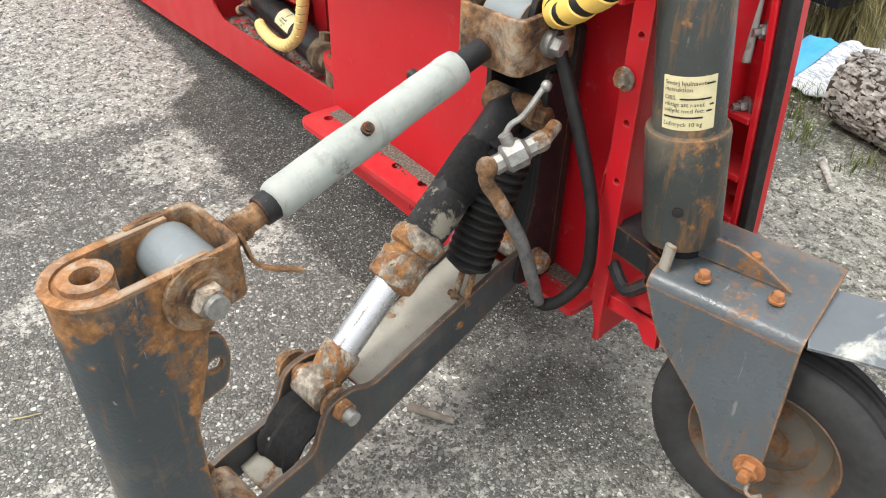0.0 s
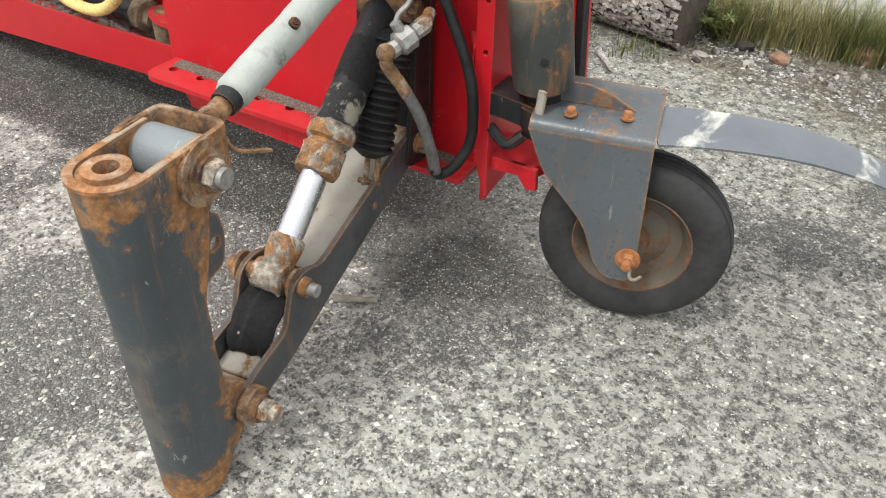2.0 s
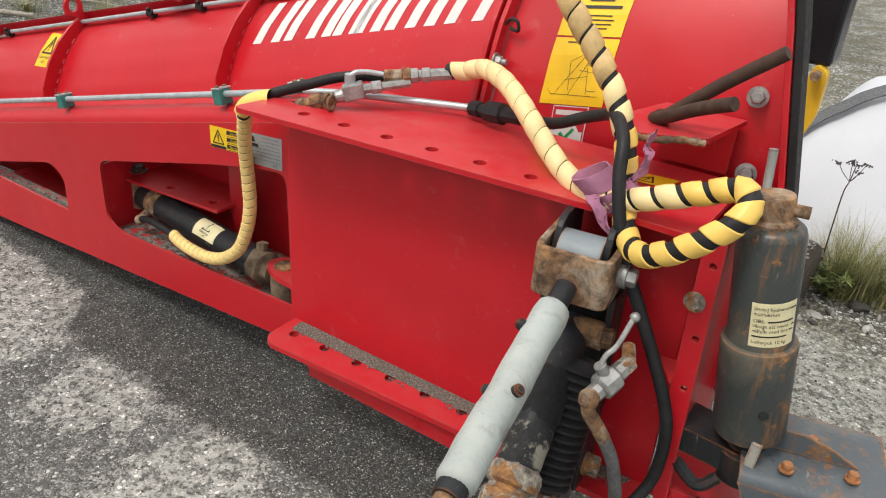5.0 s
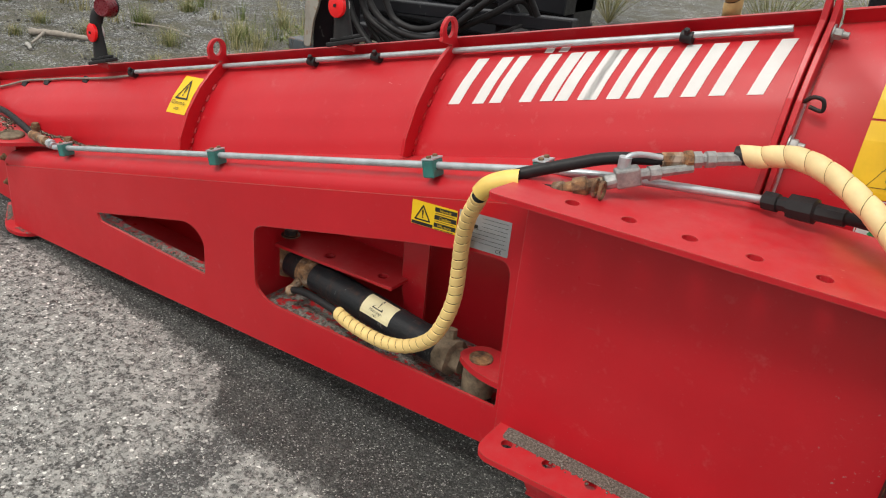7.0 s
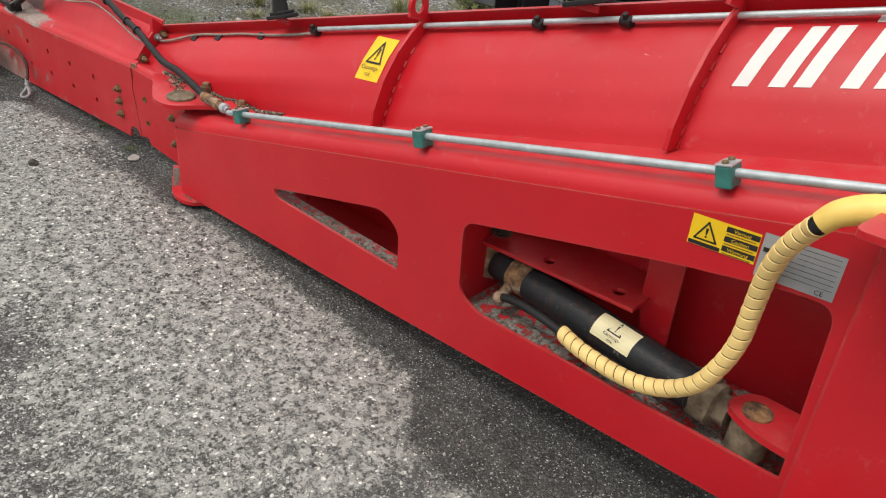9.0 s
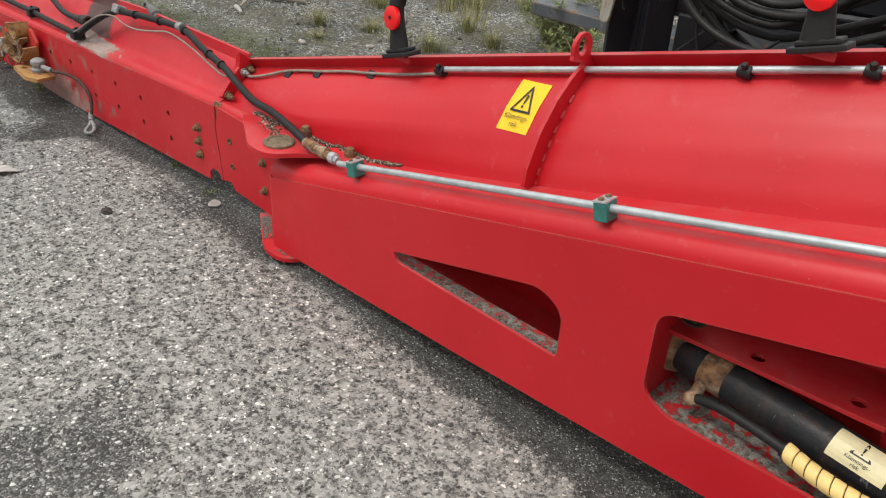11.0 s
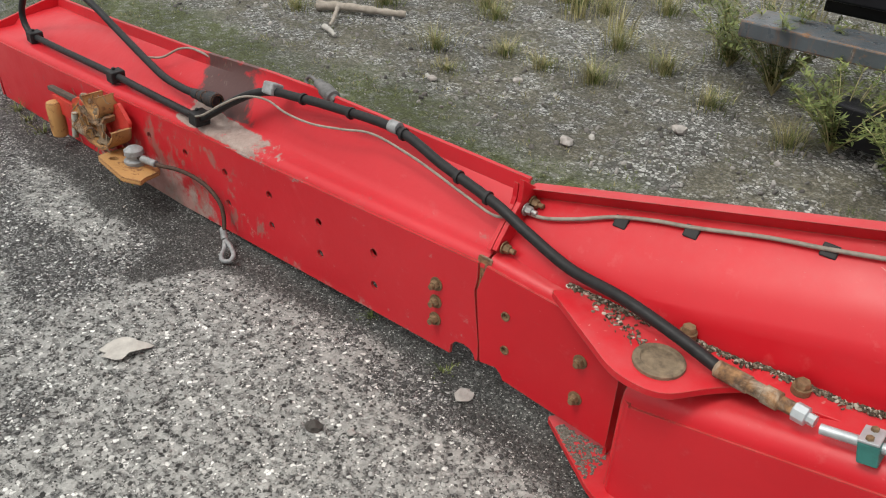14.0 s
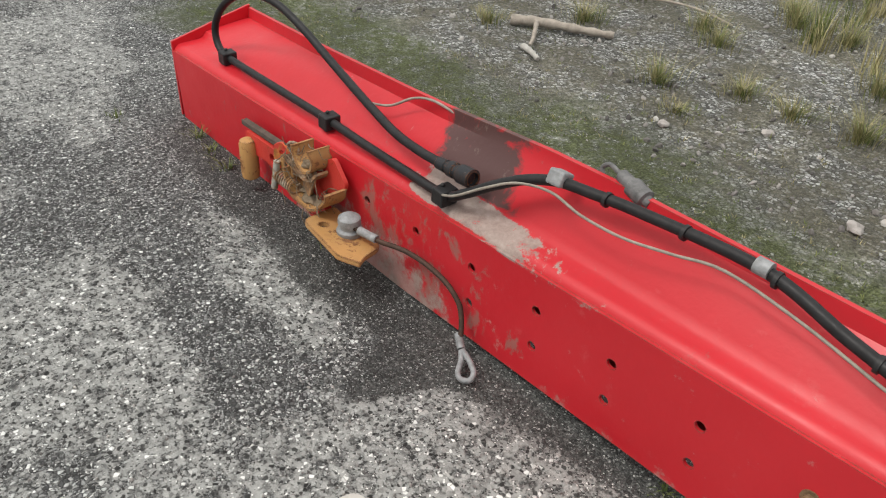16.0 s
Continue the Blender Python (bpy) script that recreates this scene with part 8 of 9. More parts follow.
# ---- marker lamps on the lip ----
def marker_lamp(x, y, z):
    """A black rubber arm on a foot, with a red reflector and a lamp at its bent top."""
    ob = thing("marker_lamp", "black rubber marker lamp with red reflector on the plough's lip", "marker lamp", "marker lamps on the lip", at=(x, y, z))
    bm = bmesh.new()
    m = Euler((0, radians(-17), 0)).to_matrix().to_4x4()
    box(bm, (-0.052, -0.026, -0.006), (0.052, 0.022, 0.006), m)
    box(bm, (-0.040, -0.020, 0.006), (0.040, 0.018, 0.016), m)
    part("foot", bm, "black_plastic", ob, bevel=0.003)
    bm = bmesh.new()
    line = smooth_line([(-0.010, 0, 0.01), (-0.015, 0, 0.05), (-0.020, 0, 0.095), (-0.022, 0.002, 0.130), (-0.015, 0.010, 0.158), (0.004, 0.024, 0.172), (0.016, 0.036, 0.176)], 6)
    sweep(bm, line, 0.0195, 16, wave=lambda k: 1.6 - 0.52 * min(1, k / 12))
    for v in bm.verts:
        if v.co.z < 0.12:
            v.co.y *= 0.66
    part("arm", bm, "black_plastic", ob, smooth=50)
    for side, mat, name in ((-1, "lens_red", "reflector"), (1, "white_film", "rear_reflector")):
        bm = bmesh.new()
        c = Vector((-0.020 if side < 0 else -0.040, side * 0.014, 0.092))
        lathe(bm, c, c + Vector((-0.12 * side * -1, side * 1.0, 0.1)), [(0, 0.030), (0.004, 0.031), (0.009, 0.030), (0.011, 0.026), (0.0112, 0.006), (0.010, 0.005)], 26)
        part(name, bm, mat, ob, "round red reflector" if side < 0 else "white reflector", smooth=35)
    bm = bmesh.new()
    c = Vector((-0.0225, -0.0255, 0.0935))
    rod(bm, c, c + Vector((0, -0.002, 0)), 0.0045, 10)
    part("screw", bm, "ink", ob)
    bm = bmesh.new()
    c = Vector((0.012, 0.044, 0.177))
    way = Vector((0.28, -0.93, 0.10)).normalized()
    lathe(bm, c, c + way, [(0, 0.022), (0.004, 0.030), (0.010, 0.034), (0.016, 0.034), (0.017, 0.030)], 26)
    part("lamp_ring", bm, "black_plastic", ob, smooth=35)
    bm = bmesh.new()
    lathe(bm, c + way * 0.015, c + way, [(0, 0.0335), (0.004, 0.0350), (0.034, 0.0310), (0.040, 0.0290), (0.041, 0.0270), (0.040, 0.0250), (0.042, 0.010), (0.0425, 0.003)], 28)
    part("lamp_lens", bm, "lens_dark", ob, "dark red lamp lens", smooth=50)
    bm = bmesh.new()
    box(bm, (-0.03, -0.004, -0.020), (0.03, 0.004, -0.004))
    part("lamp_bracket", bm, "red", ob, bevel=0.001)
    return ob


marker_lamp(-1.466, 0.215, 0.678)
marker_lamp(-0.462, 0.290, 0.925)


# ---- behind the plough: implement frame, log, tarpaulin, weeds ----
frame_thing = thing("implement_frame", "black steel frame of another implement, worn and oily", "implement frame")


def beam(name, a, b, w, h, material="oily_black", label="", parent=frame_thing):
    """A square steel bar from a to b."""
    a, b = Vector(a), Vector(b)
    bm = bmesh.new()
    m = axis_frame(a, b)
    box(bm, (-w / 2, -h / 2, 0), (w / 2, h / 2, (b - a).length), m)
    return part(name, bm, material, parent, label, bevel=0.006)


for dx, w in ((-0.085, 0.045), (0.055, 0.075)):
    beam("post", (-1.42 + dx, 1.36, 0.0), (-1.435 + dx, 1.345, 1.15), w, 0.10)
beam("post_web", (-1.455, 1.385, 0.0), (-1.47, 1.37, 1.15), 0.10, 0.03)
beam("post", (-0.60, 1.45, 0.0), (-0.60, 1.42, 1.0), 0.09, 0.09)
beam("cross_bar", (-1.36, 1.40, 0.695), (-0.2, 1.45, 0.76), 0.075, 0.06)
beam("cross_bar", (-1.42, 1.50, 0.20), (0.4, 1.55, 0.20), 0.12, 0.10)
beam("top_bar", (-1.15, 1.36, 0.835), (-0.3, 1.36, 0.90), 0.06, 0.05)
beam("brace", (-1.34, 1.36, 0.44), (-1.11, 1.36, 0.675), 0.06, 0.055)
beam("brace", (-1.18, 1.42, 0.66), (-0.80, 1.42, 0.46), 0.05, 0.05)
bm = bmesh.new()
box(bm, (-2.58, 2.19, 0.285), (-1.20, 2.42, 0.355))
part("rear_beam", bm, "fork_grey", frame_thing, "grey flat-topped beam", bevel=0.008)
bm = bmesh.new()
box(bm, (-2.08, 1.98, 0.05), (-1.25, 2.10, 0.20))
part("rear_bar", bm, "oily_black", frame_thing, bevel=0.008)
for x, z, h in ((-2.50, 0.42, 0.10), (-2.42, 0.56, 0.12), (-2.46, 0.74, 0.10)):
    bm = bmesh.new()
    box(bm, (x, 2.50, z), (-0.9, 2.90, z + h))
    part("rear_bar", bm, "oily_black", frame_thing, bevel=0.012)
bm = bmesh.new()
box(bm, (-2.40, 2.62, 0.345), (-0.9, 2.86, 1.0))
part("rear_body", bm, "oily_black", frame_thing, bevel=0.01)
bm = bmesh.new()
lathe(bm, (-1.90, 2.47, 0.43), (-1.72, 2.44, 0.43), [(0, 0.016), (0.02, 0.026), (0.10, 0.026), (0.105, 0.018), (0.17, 0.018)], 16)
part("ram_end", bm, "chrome", frame_thing, "bright ram end", smooth=40)
beam("rear_bar", (-1.7, 2.3, 0.30), (0.6, 2.2, 0.34), 0.3, 0.35)
for z in (0.30, 0.42, 0.54):
    beam("slat", (-1.34, 1.72, z), (-0.1, 1.74, z + 0.05), 0.02, 0.07, "fork_grey", "grey flat slat")
bm = bmesh.new()
plate(bm, rounded([(-1.555, 0.60), (-1.515, 0.60), (-1.498, 0.72), (-1.468, 0.80), (-1.455, 0.95), (-1.53, 0.95), (-1.548, 0.80)], 0.02), [], xz(1.262), 0.012)
part("worn_bar", bm, "scraped", frame_thing, "bare worn curved plate", bevel=0.003)
bm = bmesh.new()
lathe(bm, (-1.325, 1.30, 0.80), (-1.325, 1.22, 0.80), [(0, 0.020), (0.02, 0.020), (0.022, 0.016)], 16)
part("round_cap", bm, "bolt_zinc", frame_thing, "bright round cap", smooth=40)
# hoses hanging in loops over the frame
LOOPS = (((-1.30, 0.95), (-1.267, 0.80), (-1.16, 0.690), (-0.997, 0.642), (-0.837, 0.667), (-0.55, 0.80)),
         ((-1.25, 0.95), (-1.214, 0.81), (-1.10, 0.747), (-0.961, 0.722), (-0.865, 0.750), (-0.60, 0.90)),
         ((-1.27, 0.95), (-1.235, 0.79), (-1.13, 0.715), (-0.98, 0.678), (-0.85, 0.700), (-0.55, 0.84)),
         ((-1.12, 0.95), (-1.074, 0.835), (-1.022, 0.795), (-0.93, 0.785), (-0.83, 0.82), (-0.70, 0.93)),
         ((-1.29, 0.97), (-1.225, 0.76), (-1.05, 0.62), (-0.88, 0.60), (-0.70, 0.66), (-0.45, 0.80)),
         ((-1.22, 0.97), (-1.17, 0.84), (-1.07, 0.775), (-0.94, 0.755), (-0.80, 0.79), (-0.60, 0.95)))
for k, loop in enumerate(LOOPS):
    bm = bmesh.new()
    line = [Vector((x, 1.235 + 0.022 * ((k * 2) % 5) + 0.02 * math.sin(3 * x + k), z)) for x, z in loop]
    ends = [line[-1] + Vector((0.10, 0.05, 0.06)), line[-1] + Vector((0.16, 0.12, -0.06))]
    start = [line[0] + Vector((0.02, 0.06, 0.05)), line[0] + Vector((0.06, 0.13, -0.02))]
    sweep(bm, smooth_line(start[::-1] + line + ends, 8), 0.0135, 12)
    tagged(part("coiled_hose", bm, "hose", smooth=60), "black hydraulic hose hung in loops on the implement frame", "hose", "coiled hoses")
bm = bmesh.new()
sweep(bm, smooth_line([(-1.172, 1.26, 0.72), (-1.169, 1.25, 0.66), (-1.155, 1.25, 0.60), (-1.128, 1.25, 0.57), (-1.06, 1.25, 0.575), (-0.978, 1.25, 0.61), (-0.90, 1.26, 0.68)], 7), 0.005, 8)
tagged(part("thin_cable", bm, "hose", smooth=60), "thin black cable hanging under the hoses", "cable")

# log at the verge
log = thing("log", "short grey log with cracked bark at the verge", "log")
rng = random.Random(12)
L0, L1 = Vector((1.33, 1.48, 0.122)), Vector((0.95, 1.56, 0.122))
lm = axis_frame(L0, L1)
LEN = (L1 - L0).length
bm = bmesh.new()
rings = []
for i in range(25):
    z = LEN * i / 24
    ring = []
    for j in range(40):
        a = 2 * math.pi * j / 40
        p = Vector((math.cos(a), math.sin(a), z))
        r = 0.116 + 0.010 * noise.noise(Vector((p.x * 1.4, p.y * 1.4, z * 4)))
        ring.append(bm.verts.new(lm @ Vector((r * p.x, r * p.y, z))))
    rings.append(ring)
for a, b in zip(rings, rings[1:]):
    for j in range(40):
        bm.faces.new((a[j], a[(j + 1) % 40], b[(j + 1) % 40], b[j]))
part("wood_core", bm, "wood_end", log, smooth=60)
for p0, way in ((L0, -1), (L1, 1)):
    bm = bmesh.new()
    d = (L1 - L0).normalized() * way
    lathe(bm, p0 - d * 0.004, p0 + d, [(0, 0.115), (0.004, 0.115), (0.008, 0.100), (0.006, 0.05), (0.009, 0.01)], 30)
    part("cut_end", bm, "wood_end", log, "dark weathered cut end", smooth=40)
# bark plates, each a small block
bark = bmesh.new()
for i in range(24):
    for j in range(46):
        a = 2 * math.pi * (j + 0.5 * (i % 2) + rng.uniform(-0.5, 0.5)) / 46
        z = LEN * (i + 0.5 + rng.uniform(-0.5, 0.5)) / 24
        if rng.random() < 0.12:
            continue
        w, h, t = rng.uniform(0.004, 0.0085), rng.uniform(0.005, 0.016), rng.uniform(0.003, 0.009)
        m = lm @ Matrix.Rotation(a, 4, "Z") @ Matrix.Translation((0.114, 0, z)) @ Matrix.Rotation(rng.uniform(-0.3, 0.3), 4, "X")
        vs = box(bark, (0, -w, -h), (t, w, h), m)
        for v in vs:
            v.co += Vector((rng.uniform(-1, 1), rng.uniform(-1, 1), rng.uniform(-1, 1))) * 0.0045
tagged(part("bark", bark, "bark", log, "cracked grey bark", bevel=0.003), kind="stuff")
# white tarpaulin heap with a webbing strap
def heap(x, y):
    """Height of the covered heap."""
    sides = (0.60, 1.5 * (y - 1.90), 0.37 + 2.0 * (x - 1.05 - 0.12 * (y - 2.2)), 1.5 * (4.45 - y), 1.5 * (3.40 - x))
    base = max(0.0, -math.log(sum(math.exp(-11 * side) for side in sides)) / 11)
    fold = 0.06 * noise.noise(Vector((x * 2.6, y * 2.6, 0))) + 0.022 * math.sin(6 * x + 3 * y + 2 * noise.noise(Vector((x, y, 1)))) + 0.02 * abs(noise.noise(Vector((x * 6, y * 3, 2))))
    return max(0.012, base + fold * min(1.0, base * 4))


bm = bmesh.new()
nx, ny = 70, 70
grid = [[bm.verts.new((0.55 + 2.9 * i / nx, 1.82 + 2.7 * j / ny, heap(0.55 + 2.9 * i / nx, 1.82 + 2.7 * j / ny))) for j in range(ny + 1)] for i in range(nx + 1)]
for i in range(nx):
    for j in range(ny):
        q = (grid[i][j], grid[i + 1][j], grid[i + 1][j + 1], grid[i][j + 1])
        if max(v.co.z for v in q) > 0.013:
            bm.faces.new(q)
bmesh.ops.delete(bm, geom=[v for v in bm.verts if not v.link_faces], context="VERTS")
bmesh.ops.solidify(bm, geom=bm.faces[:], thickness=0.004)
tarp = tagged(part("tarpaulin", bm, "tarp", smooth=60), "crumpled white tarpaulin over a heap, strapped down", "tarpaulin")
bm = bmesh.new()
line = []
for k in range(40):
    f = k / 39
    x, y = 0.99 + 1.75 * f, 2.13 + 1.10 * f
    line.append(Vector((x, y, heap(x, y) + 0.012 + 0.012 * math.sin(5 * f))))
rows = [[p + Vector((0.012, -0.026, 0.004)), p + Vector((-0.010, 0.022, 0.030))] for p in line]
sheet(bm, rows, 0.006)
tagged(part("webbing_strap", bm, "strap"), "grey woven webbing strap across the tarpaulin", "strap")
film = thing("plastic_film", "blue and white plastic film lying by the log", "film")
for name, mat, x0, n in (("blue_end", "blue_film", 0.615, 6), ("white_end", "printed_film", 0.715, 14)):
    bm = bmesh.new()
    sheet(bm, [[(x0 + 0.02 * i, 1.50 + 0.09 * j + 0.6 * (x0 + 0.02 * i - 0.615) + 0.02 * math.sin(0.9 * i), 0.012 + 0.05 * abs(noise.noise(Vector(((x0 + 0.02 * i) * 14, j * 0.9, 5)))) + 0.022 * j) for j in range(5)] for i in range(n)], 0.003)
    part(name, bm, mat, film, smooth=60)
# yellow machine part behind the plough's end
mach = thing("yellow_arm", "yellow machine arm behind the plough's end", "machine arm")
bm = bmesh.new()
plate(bm, rounded([(1.185, 0.69), (1.235, 0.69), (1.268, 0.79), (1.270, 0.915), (1.235, 0.935), (1.205, 0.84)], 0.018), [], xz(1.0), 0.05)
part("arm_plate", bm, "machine_yellow", mach, bevel=0.006)
bm = bmesh.new()
rod(bm, (1.245, 0.99, 0.908), (1.245, 0.965, 0.908), 0.013, 18)
part("pin", bm, "rust", mach, smooth=40)
beam("black_link", (0.70, 1.16, 0.0), (0.70, 1.16, 1.0), 0.08, 0.10, parent=mach)
bm = bmesh.new()
box(bm, (0.66, 1.02, 0.925), (1.268, 1.16, 1.30))
box(bm, (1.12, 1.03, 0.70), (1.19, 1.12, 0.93))
part("black_head", bm, "oily_black", mach, "black painted head of the arm", bevel=0.012)

# ---- loose things on the ground ----
def stone(x, y, s, material, seed, flat=0.7, name="stone", label="small grey stone lying on the asphalt", category="stone"):
    bm = bmesh.new()
    bmesh.ops.create_icosphere(bm, subdivisions=2, radius=s)
    off = Vector((seed * 7.3, 0, 0))
    for v in bm.verts:
        v.co *= 1 + 0.5 * noise.noise(v.co / s * 1.3 + off)
        v.co.z *= flat
    ob = part(name, bm, material)
    ob.location = (x, y, s * flat * 0.62)
    ob.rotation_euler = (0, 0, seed)
    return tagged(ob, label, category, "loose stones")


stone(-2.361, -0.27, 0.017, "dark_stone", 1, 0.8, "stone", "dark clod lying on the asphalt")
stone(-2.19, 0.03, 0.022, "stone", 2, 0.5)
stone(-2.29, -0.225, 0.010, "stone", 3)
stone(-2.80, 1.333, 0.030, "stone", 4, 0.6)
stone(-3.33, 1.72, 0.024, "stone", 5, 0.5)
stone(1.655, 1.56, 0.038, "brown_stone", 6, 0.55, label="brown stone at the verge")
stone(1.52, 1.60, 0.036, "dark_stone", 7, 0.5, label="grey stone at the verge")
stone(1.92, 1.75, 0.06, "brown_stone", 8, 0.6, label="brown stone at the verge")
stone(1.40, 1.44, 0.026, "leaf", 9, 0.3, label="pale wood chip at the verge")
stone(-3.60, 1.45, 0.02, "stone", 10)
stone(-2.55, 1.75, 0.03, "stone", 11)
rng = random.Random(77)


def tumble():
    return (3 * rng.random(), 3 * rng.random(), 3 * rng.random())


spots = []
for _ in range(3000):
    x, y = rng.uniform(-6.5, 0.6), 1.2 + abs(rng.gauss(0.9, 0.8))
    r = 0.004 + 0.011 * rng.random() ** 2.5
    spots.append((Vector((x, y, r * 0.3)), r, 0.6, tumble()))
tagged(pebbles("gravel", spots, "stone_mix"), "grey loose gravel behind the plough", "gravel")
spots = []
for _ in range(5200):
    x, y = rng.uniform(-5.0, 2.8), rng.uniform(-1.2, 1.4)
    if -4.8 < x < 1.4 and -0.02 < y < 0.35:
        continue
    r = rng.uniform(0.0015, 0.0048)
    spots.append((Vector((x, y, r * 0.35)), r, 0.7, tumble()))
tagged(pebbles("grit_scatter", spots, "stone_mix"), "fine loose grit on the asphalt", "grit")
spots = []
for _ in range(500):
    x = rng.uniform(1.2, 2.9)
    y = 1.35 + abs(rng.gauss(0, 0.14)) + 0.10 * (x - 1.2)
    r = 0.004 + 0.016 * rng.random() ** 4
    spots.append((Vector((x, y, r * 0.3)), r, 0.6, tumble()))
tagged(pebbles("verge_gravel", spots, "stone_mix"), "small stones and gravel along the verge", "gravel")
# dry leaf, sticks, wood chip
bm = bmesh.new()
pts = [(0.055 * math.cos(a) * (1 + 0.25 * math.sin(3 * a + 1) + 0.12 * math.sin(7 * a)), 0.036 * math.sin(a) * (1 + 0.2 * math.cos(4 * a))) for a in (2 * math.pi * k / 26 for k in range(26))]
plate(bm, pts, [], Matrix(), 0.0015)
for v in bm.verts:
    v.co.z += 0.008 + 0.010 * math.sin(40 * v.co.x + 1) * math.cos(35 * v.co.y)
ob = tagged(part("dry_leaf", bm, "leaf"), "pale curled dry leaf on the asphalt", "leaf")
ob.location, ob.rotation_euler = (-2.885, -0.428, 0.003), (0, 0, 0.9)


def stick(name, points, r, material, label, category="stick"):
    bm = bmesh.new()
    line = smooth_line(points, 6)
    n = len(line)
    sweep(bm, line, r, 10, wave=lambda k: 1.0 - 0.4 * k / n + 0.12 * math.sin(k * 1.9))
    return tagged(part(name, bm, material, smooth=60), label, category)


stick("branch", [(-4.745, 1.756, 0.03), (-4.62, 1.84, 0.035), (-4.45, 1.93, 0.03), (-4.32, 2.015, 0.025)], 0.026, "dead_wood", "grey dead branch lying on the gravel", "branch")
stick("branch", [(-4.60, 1.78, 0.05), (-4.50, 1.66, 0.03), (-4.46, 1.60, 0.02)], 0.012, "dead_wood", "short grey twig beside the dead branch", "branch")
stick("branch", [(-4.48, 1.58, 0.012), (-4.40, 1.55, 0.016), (-4.33, 1.52, 0.012)], 0.016, "leaf", "pale split piece of wood", "branch")
stick("branch", [(1.085, 1.221, 0.02), (1.13, 1.17, 0.02), (1.185, 1.11, 0.015)], 0.013, "bark", "broken twig on the verge", "branch")
stick("branch", [(-4.75, 2.6, 0.02), (-4.4, 2.7, 0.03), (-4.1, 2.66, 0.02)], 0.008, "dead_wood", "thin dead twig on the gravel", "branch")
stick("wood_chip", [(1.120, -0.362, 0.008), (1.16, -0.34, 0.009), (1.205, -0.312, 0.007)], 0.010, "dead_wood", "grey splinter of wood on the asphalt", "wood chip")
stick("straw", [(0.676, -1.01, 0.002), (0.69, -0.985, 0.006), (0.694, -0.96, 0.003)], 0.0018, "grass", "dry straw on the asphalt", "straw")

# ---- grass and weeds ----
def blades(bm, x, y, n, h, spread, rng, width=0.004, lean=0.5):
    """A tuft of bent blades."""
    for _ in range(n):
        a, r = rng.uniform(0, 2 * math.pi), abs(rng.gauss(0, spread * 0.45))
        base = Vector((x + r * math.cos(a), y + r * math.sin(a), 0))
        b = a + rng.uniform(-0.8, 0.8)
        out = Vector((math.cos(b), math.sin(b), 0))
        hh = h * rng.uniform(0.45, 1.1)
        l = lean * rng.uniform(0.2, 1.3)
        side = Vector((-out.y, out.x, 0)) * width * rng.uniform(0.5, 1.0)
        prev = None
        for k in range(4):
            f = k / 3
            p = base + out * (l * hh * f * f) + Vector((0, 0, hh * (f - 0.22 * l * f * f)))
            w = side * (1 - f * 0.92)
            row = (bm.verts.new(p - w), bm.verts.new(p + w))
            if prev:
                bm.faces.new((prev[0], prev[1], row[1], row[0]))
            prev = row


rng = random.Random(5)
dry, green = bmesh.new(), bmesh.new()
TUFTS = ((-3.89, 1.78, 0.16), (-3.60, 1.96, 0.11), (-3.37, 1.95, 0.10), (-3.10, 1.97, 0.17), (-4.60, 2.12, 0.16), (-4.01, 2.39, 0.15), (-3.65, 2.95, 0.18), (-4.04, 3.12, 0.18), (-3.27, 2.46, 0.20), (-2.93, 2.32, 0.18), (-3.39, 3.20, 0.2), (-2.82, 2.75, 0.2), (-5.14, 2.05, 0.16), (-4.86, 1.70, 0.1), (-4.80, 2.75, 0.2), (-5.06, 3.39, 0.22), (-3.94, 2.99, 0.2), (-4.19, 2.53, 0.16), (-5.69, 3.37, 0.25), (-4.10, 3.64, 0.25), (-6.1, 2.3, 0.2), (-2.2, 1.95, 0.14), (-3.66, 1.60, 0.05), (-2.6, 2.1, 0.12))
for x, y, h in TUFTS:
    blades(dry, x, y, 120, h * 0.92, 0.12, rng, 0.0020, 0.95)
    blades(green, x + 0.02, y, 90, h * 0.75, 0.12, rng, 0.0020, 1.0)
for _ in range(60):
    x, y = rng.uniform(-6.5, -1.9), rng.uniform(2.5, 5.5)
    blades(dry if rng.random() < 0.6 else green, x, y, 40, rng.uniform(0.12, 0.3), 0.13, rng)
# moss and seedlings in the gravel behind the plough
for _ in range(2600):
    x, y = rng.uniform(-6.2, 0.2), 0.42 + abs(rng.gauss(0.0, 0.75))
    if noise.noise(Vector((x * 1.7, y * 1.7, 4))) + 0.25 * noise.noise(Vector((x * 6, y * 6, 2))) > -0.05:
        blades(green if rng.random() < 0.75 else dry, x, y, 5, rng.uniform(0.008, 0.026), 0.035, rng, 0.0022, 1.0)
# verge by the log
for _ in range(95):
    x = rng.uniform(1.40, 2.7)
    y = 1.63 + 0.16 * rng.random() + 0.10 * (x - 1.4)
    blades(dry if rng.random() < 0.55 else green, x, y, 46, rng.uniform(0.16, 0.34), 0.09, rng, 0.0020, 0.75)
for _ in range(95):
    x, y = rng.uniform(1.30, 2.9), rng.uniform(1.60, 2.05)
    y += 0.30 * (x - 1.4)
    blades(dry, x, y, 42, rng.uniform(0.10, 0.30), 0.10, rng, 0.0022, 0.9)
    if rng.random() < 0.5:
        blades(green, x, y, 30, rng.uniform(0.08, 0.22), 0.10, rng, 0.0022, 0.8)
for _ in range(55):
    x, y = rng.uniform(0.55, 1.35), rng.uniform(1.24, 1.95)
    blades(green, x, y, 24, rng.uniform(0.04, 0.12), 0.08, rng, 0.003, 0.7)
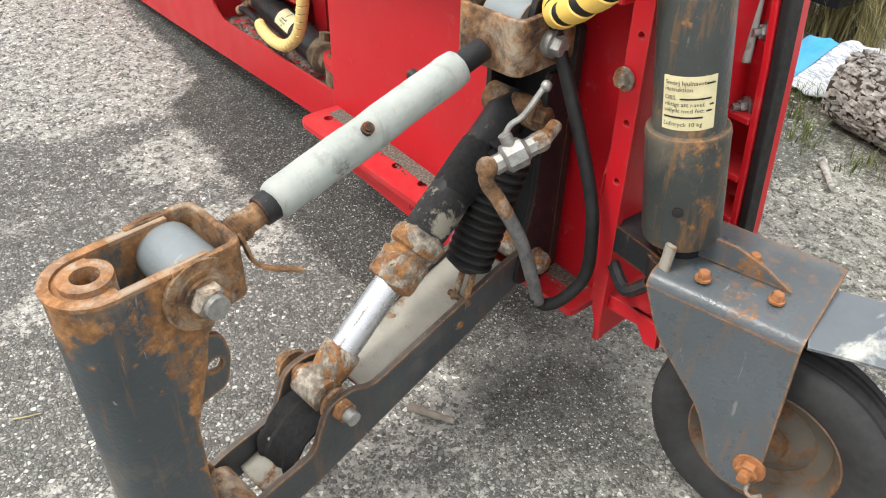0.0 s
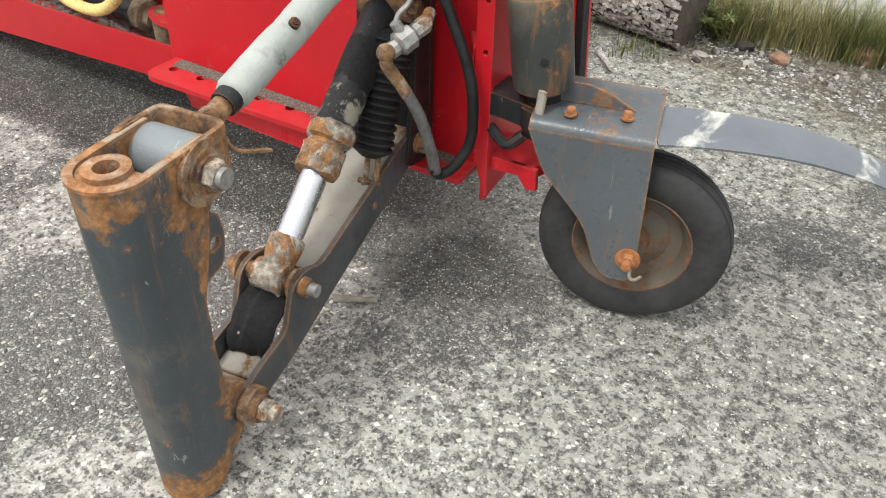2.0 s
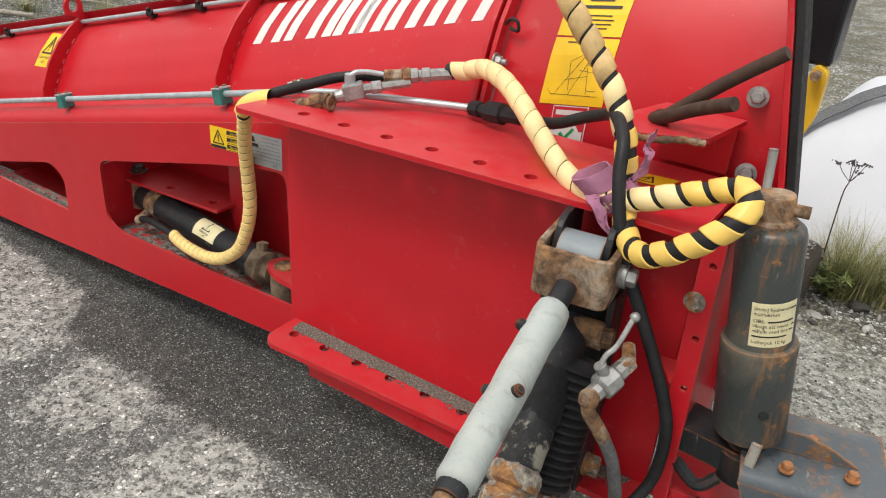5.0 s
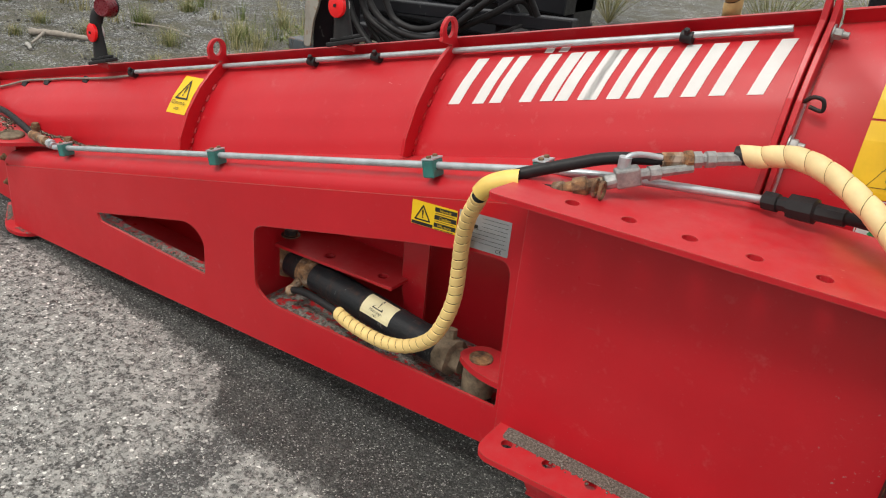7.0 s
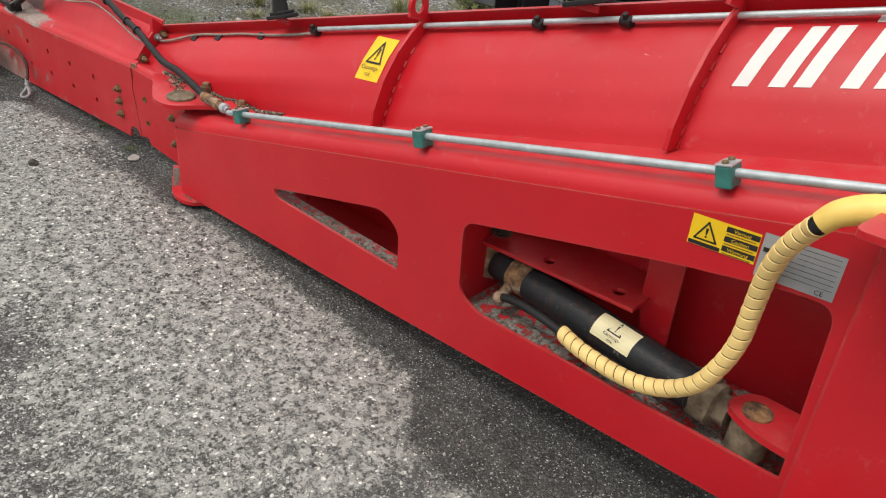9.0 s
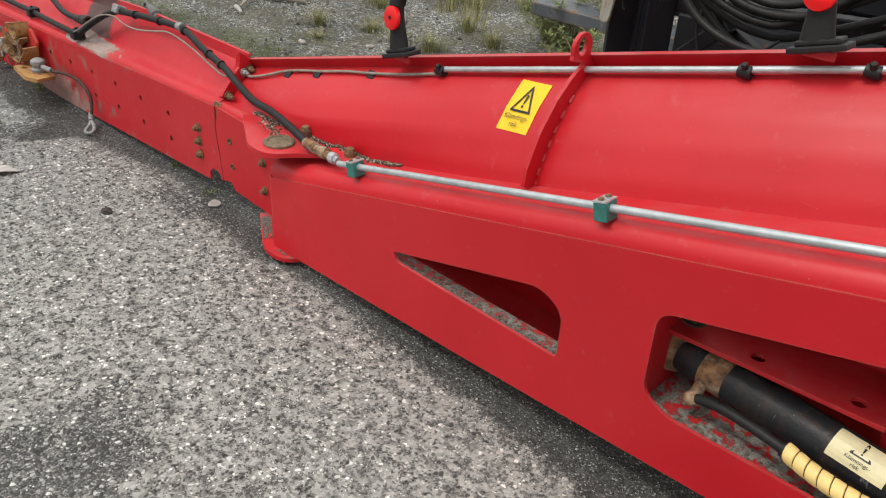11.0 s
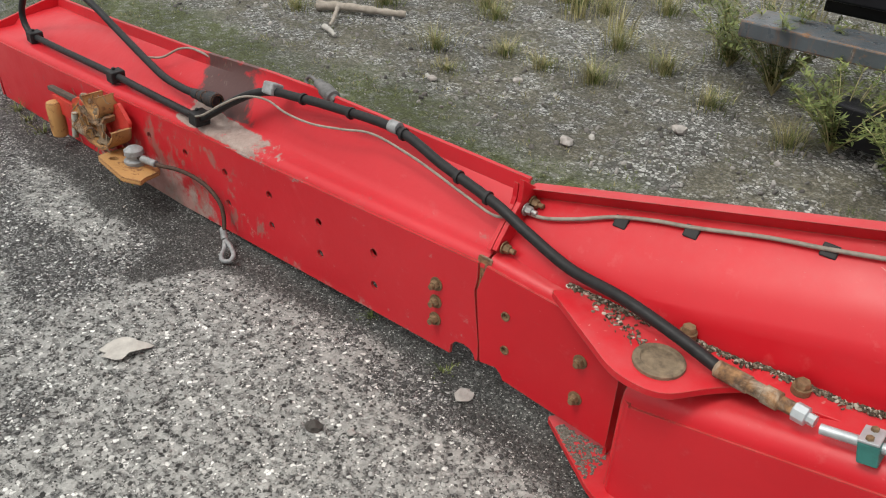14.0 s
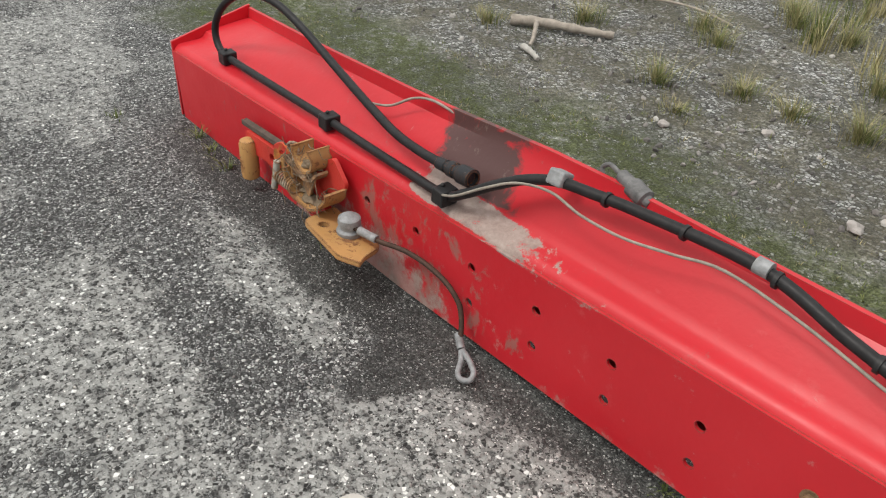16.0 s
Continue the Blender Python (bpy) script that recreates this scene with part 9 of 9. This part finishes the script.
for _ in range(24):
    x, y = rng.uniform(0.3, 1.0), rng.uniform(2.0, 3.2)
    blades(dry, x, y, 60, rng.uniform(0.25, 0.5), 0.15, rng, 0.004, 0.6)
for x, y, h in ((-4.79, -0.15, 0.03), (-4.48, 0.02, 0.05), (-4.22, 0.0, 0.05), (-4.36, 0.01, 0.03), (-3.66, 0.03, 0.035), (-2.56, 0.085, 0.025), (-2.28, 0.06, 0.02)):
    blades(green, x, y, 26, h, 0.05, rng, 0.003, 0.9)
tagged(part("dry_grass", dry, "grass"), "dry yellow grass tufts on gravel", "grass", kind="stuff")
tagged(part("green_grass", green, "weed"), "low green grass among the gravel", "grass", kind="stuff")


def shrub(name, x, y, h, spread, n, seed, label, material="weed"):
    """A leafy weed: thin branching stems with many small leaves."""
    rng = random.Random(seed)
    ob = thing(name, label, "bush" if name == "bush" else "weed", at=(x, y, 0))
    stems, leaves = bmesh.new(), bmesh.new()
    for _ in range(n):
        a = rng.uniform(0, 2 * math.pi)
        out = Vector((math.cos(a), math.sin(a), 0)) * spread * rng.uniform(0.3, 1.0)
        hh = h * rng.uniform(0.5, 1.0)
        line = smooth_line([(0, 0, 0), out * 0.35 + Vector((0, 0, hh * 0.5)), out * 0.75 + Vector((0, 0, hh * 0.85)), out * 1.05 + Vector((0, 0, hh))], 4)
        sweep(stems, line, 0.0028, 5, wave=lambda k: 1 - 0.05 * k)
        for p in line[2:]:
            for _ in range(5):
                b, t = rng.uniform(0, 6.3), rng.uniform(-0.3, 0.7)
                d = Vector((math.cos(b) * math.cos(t), math.sin(b) * math.cos(t), math.sin(t)))
                s = d.cross(Vector((0, 0, 1))).normalized() * rng.uniform(0.0025, 0.0060)
                l = d * rng.uniform(0.02, 0.05)
                vs = [leaves.verts.new(p + q) for q in (Vector(), l * 0.5 + s, l, l * 0.5 - s)]
                leaves.faces.new(vs)
    tagged(part("stem", stems, "grass", ob), kind="stuff")
    tagged(part("leaves", leaves, material, ob), kind="stuff")
    return ob


for k, (x, y, h, sp, n) in enumerate(((-2.45, 2.42, 0.42, 0.30, 46), (-2.05, 2.0, 0.34, 0.28, 36), (-1.75, 1.78, 0.30, 0.2, 22), (-2.75, 2.62, 0.35, 0.26, 30))):
    shrub("weed", x, y, h, sp, n, 60 + k, "leafy green weed growing by the implement frame")
def yarrow(line, heads, label):
    """A dry stem that branches into flat dark flower heads."""
    ob = thing("yarrow", label, "weed", at=line[0])
    back = Matrix.Translation(-Vector(line[0]))
    bm = bmesh.new()
    pts = smooth_line(line, 5)
    sweep(bm, pts, 0.0024, 6, wave=lambda k: 1.2 - 0.5 * k / len(pts))
    for h in heads:
        sweep(bm, smooth_line([line[-2], Vector(line[-2]).lerp(Vector(h), 0.6) + Vector((0, 0, -0.006)), h], 4), 0.0013, 5)
    part("stem", bm, "brown_iron", ob).matrix_parent_inverse = back
    rng = random.Random(17)
    for h in heads:
        bm = bmesh.new()
        for _ in range(16):
            c = Vector(h) + Vector((rng.gauss(0, 0.010), rng.gauss(0, 0.010), rng.uniform(-0.002, 0.003)))
            bmesh.ops.create_icosphere(bm, subdivisions=1, radius=rng.uniform(0.0025, 0.0042), matrix=Matrix.Translation(c))
        part("flower_head", bm, "dark_stone", ob).matrix_parent_inverse = back


yarrow(((1.354, 1.68, 0.0), (1.350, 1.68, 0.18), (1.348, 1.68, 0.371), (1.356, 1.68, 0.426), (1.361, 1.68, 0.478)), ((1.362, 1.68, 0.490), (1.306, 1.68, 0.483), (1.391, 1.68, 0.497), (1.377, 1.67, 0.467), (1.346, 1.69, 0.496)), "dry brown yarrow with flat flower heads by the tarpaulin")
shrub("weed", 1.42, 1.62, 0.14, 0.12, 14, 91, "low green weed beside the log")

for k, (x, y, h, sp, n) in enumerate(((0.3, 6.4, 1.1, 0.9, 90), (1.6, 7.2, 1.4, 1.1, 100), (-0.9, 7.4, 1.2, 1.0, 90), (3.0, 7.8, 1.6, 1.2, 100), (-2.6, 7.2, 1.0, 0.9, 70), (-4.6, 6.6, 0.9, 0.9, 70))):
    shrub("bush", x, y, h, sp, n, 120 + k, "green bush on the bank behind")
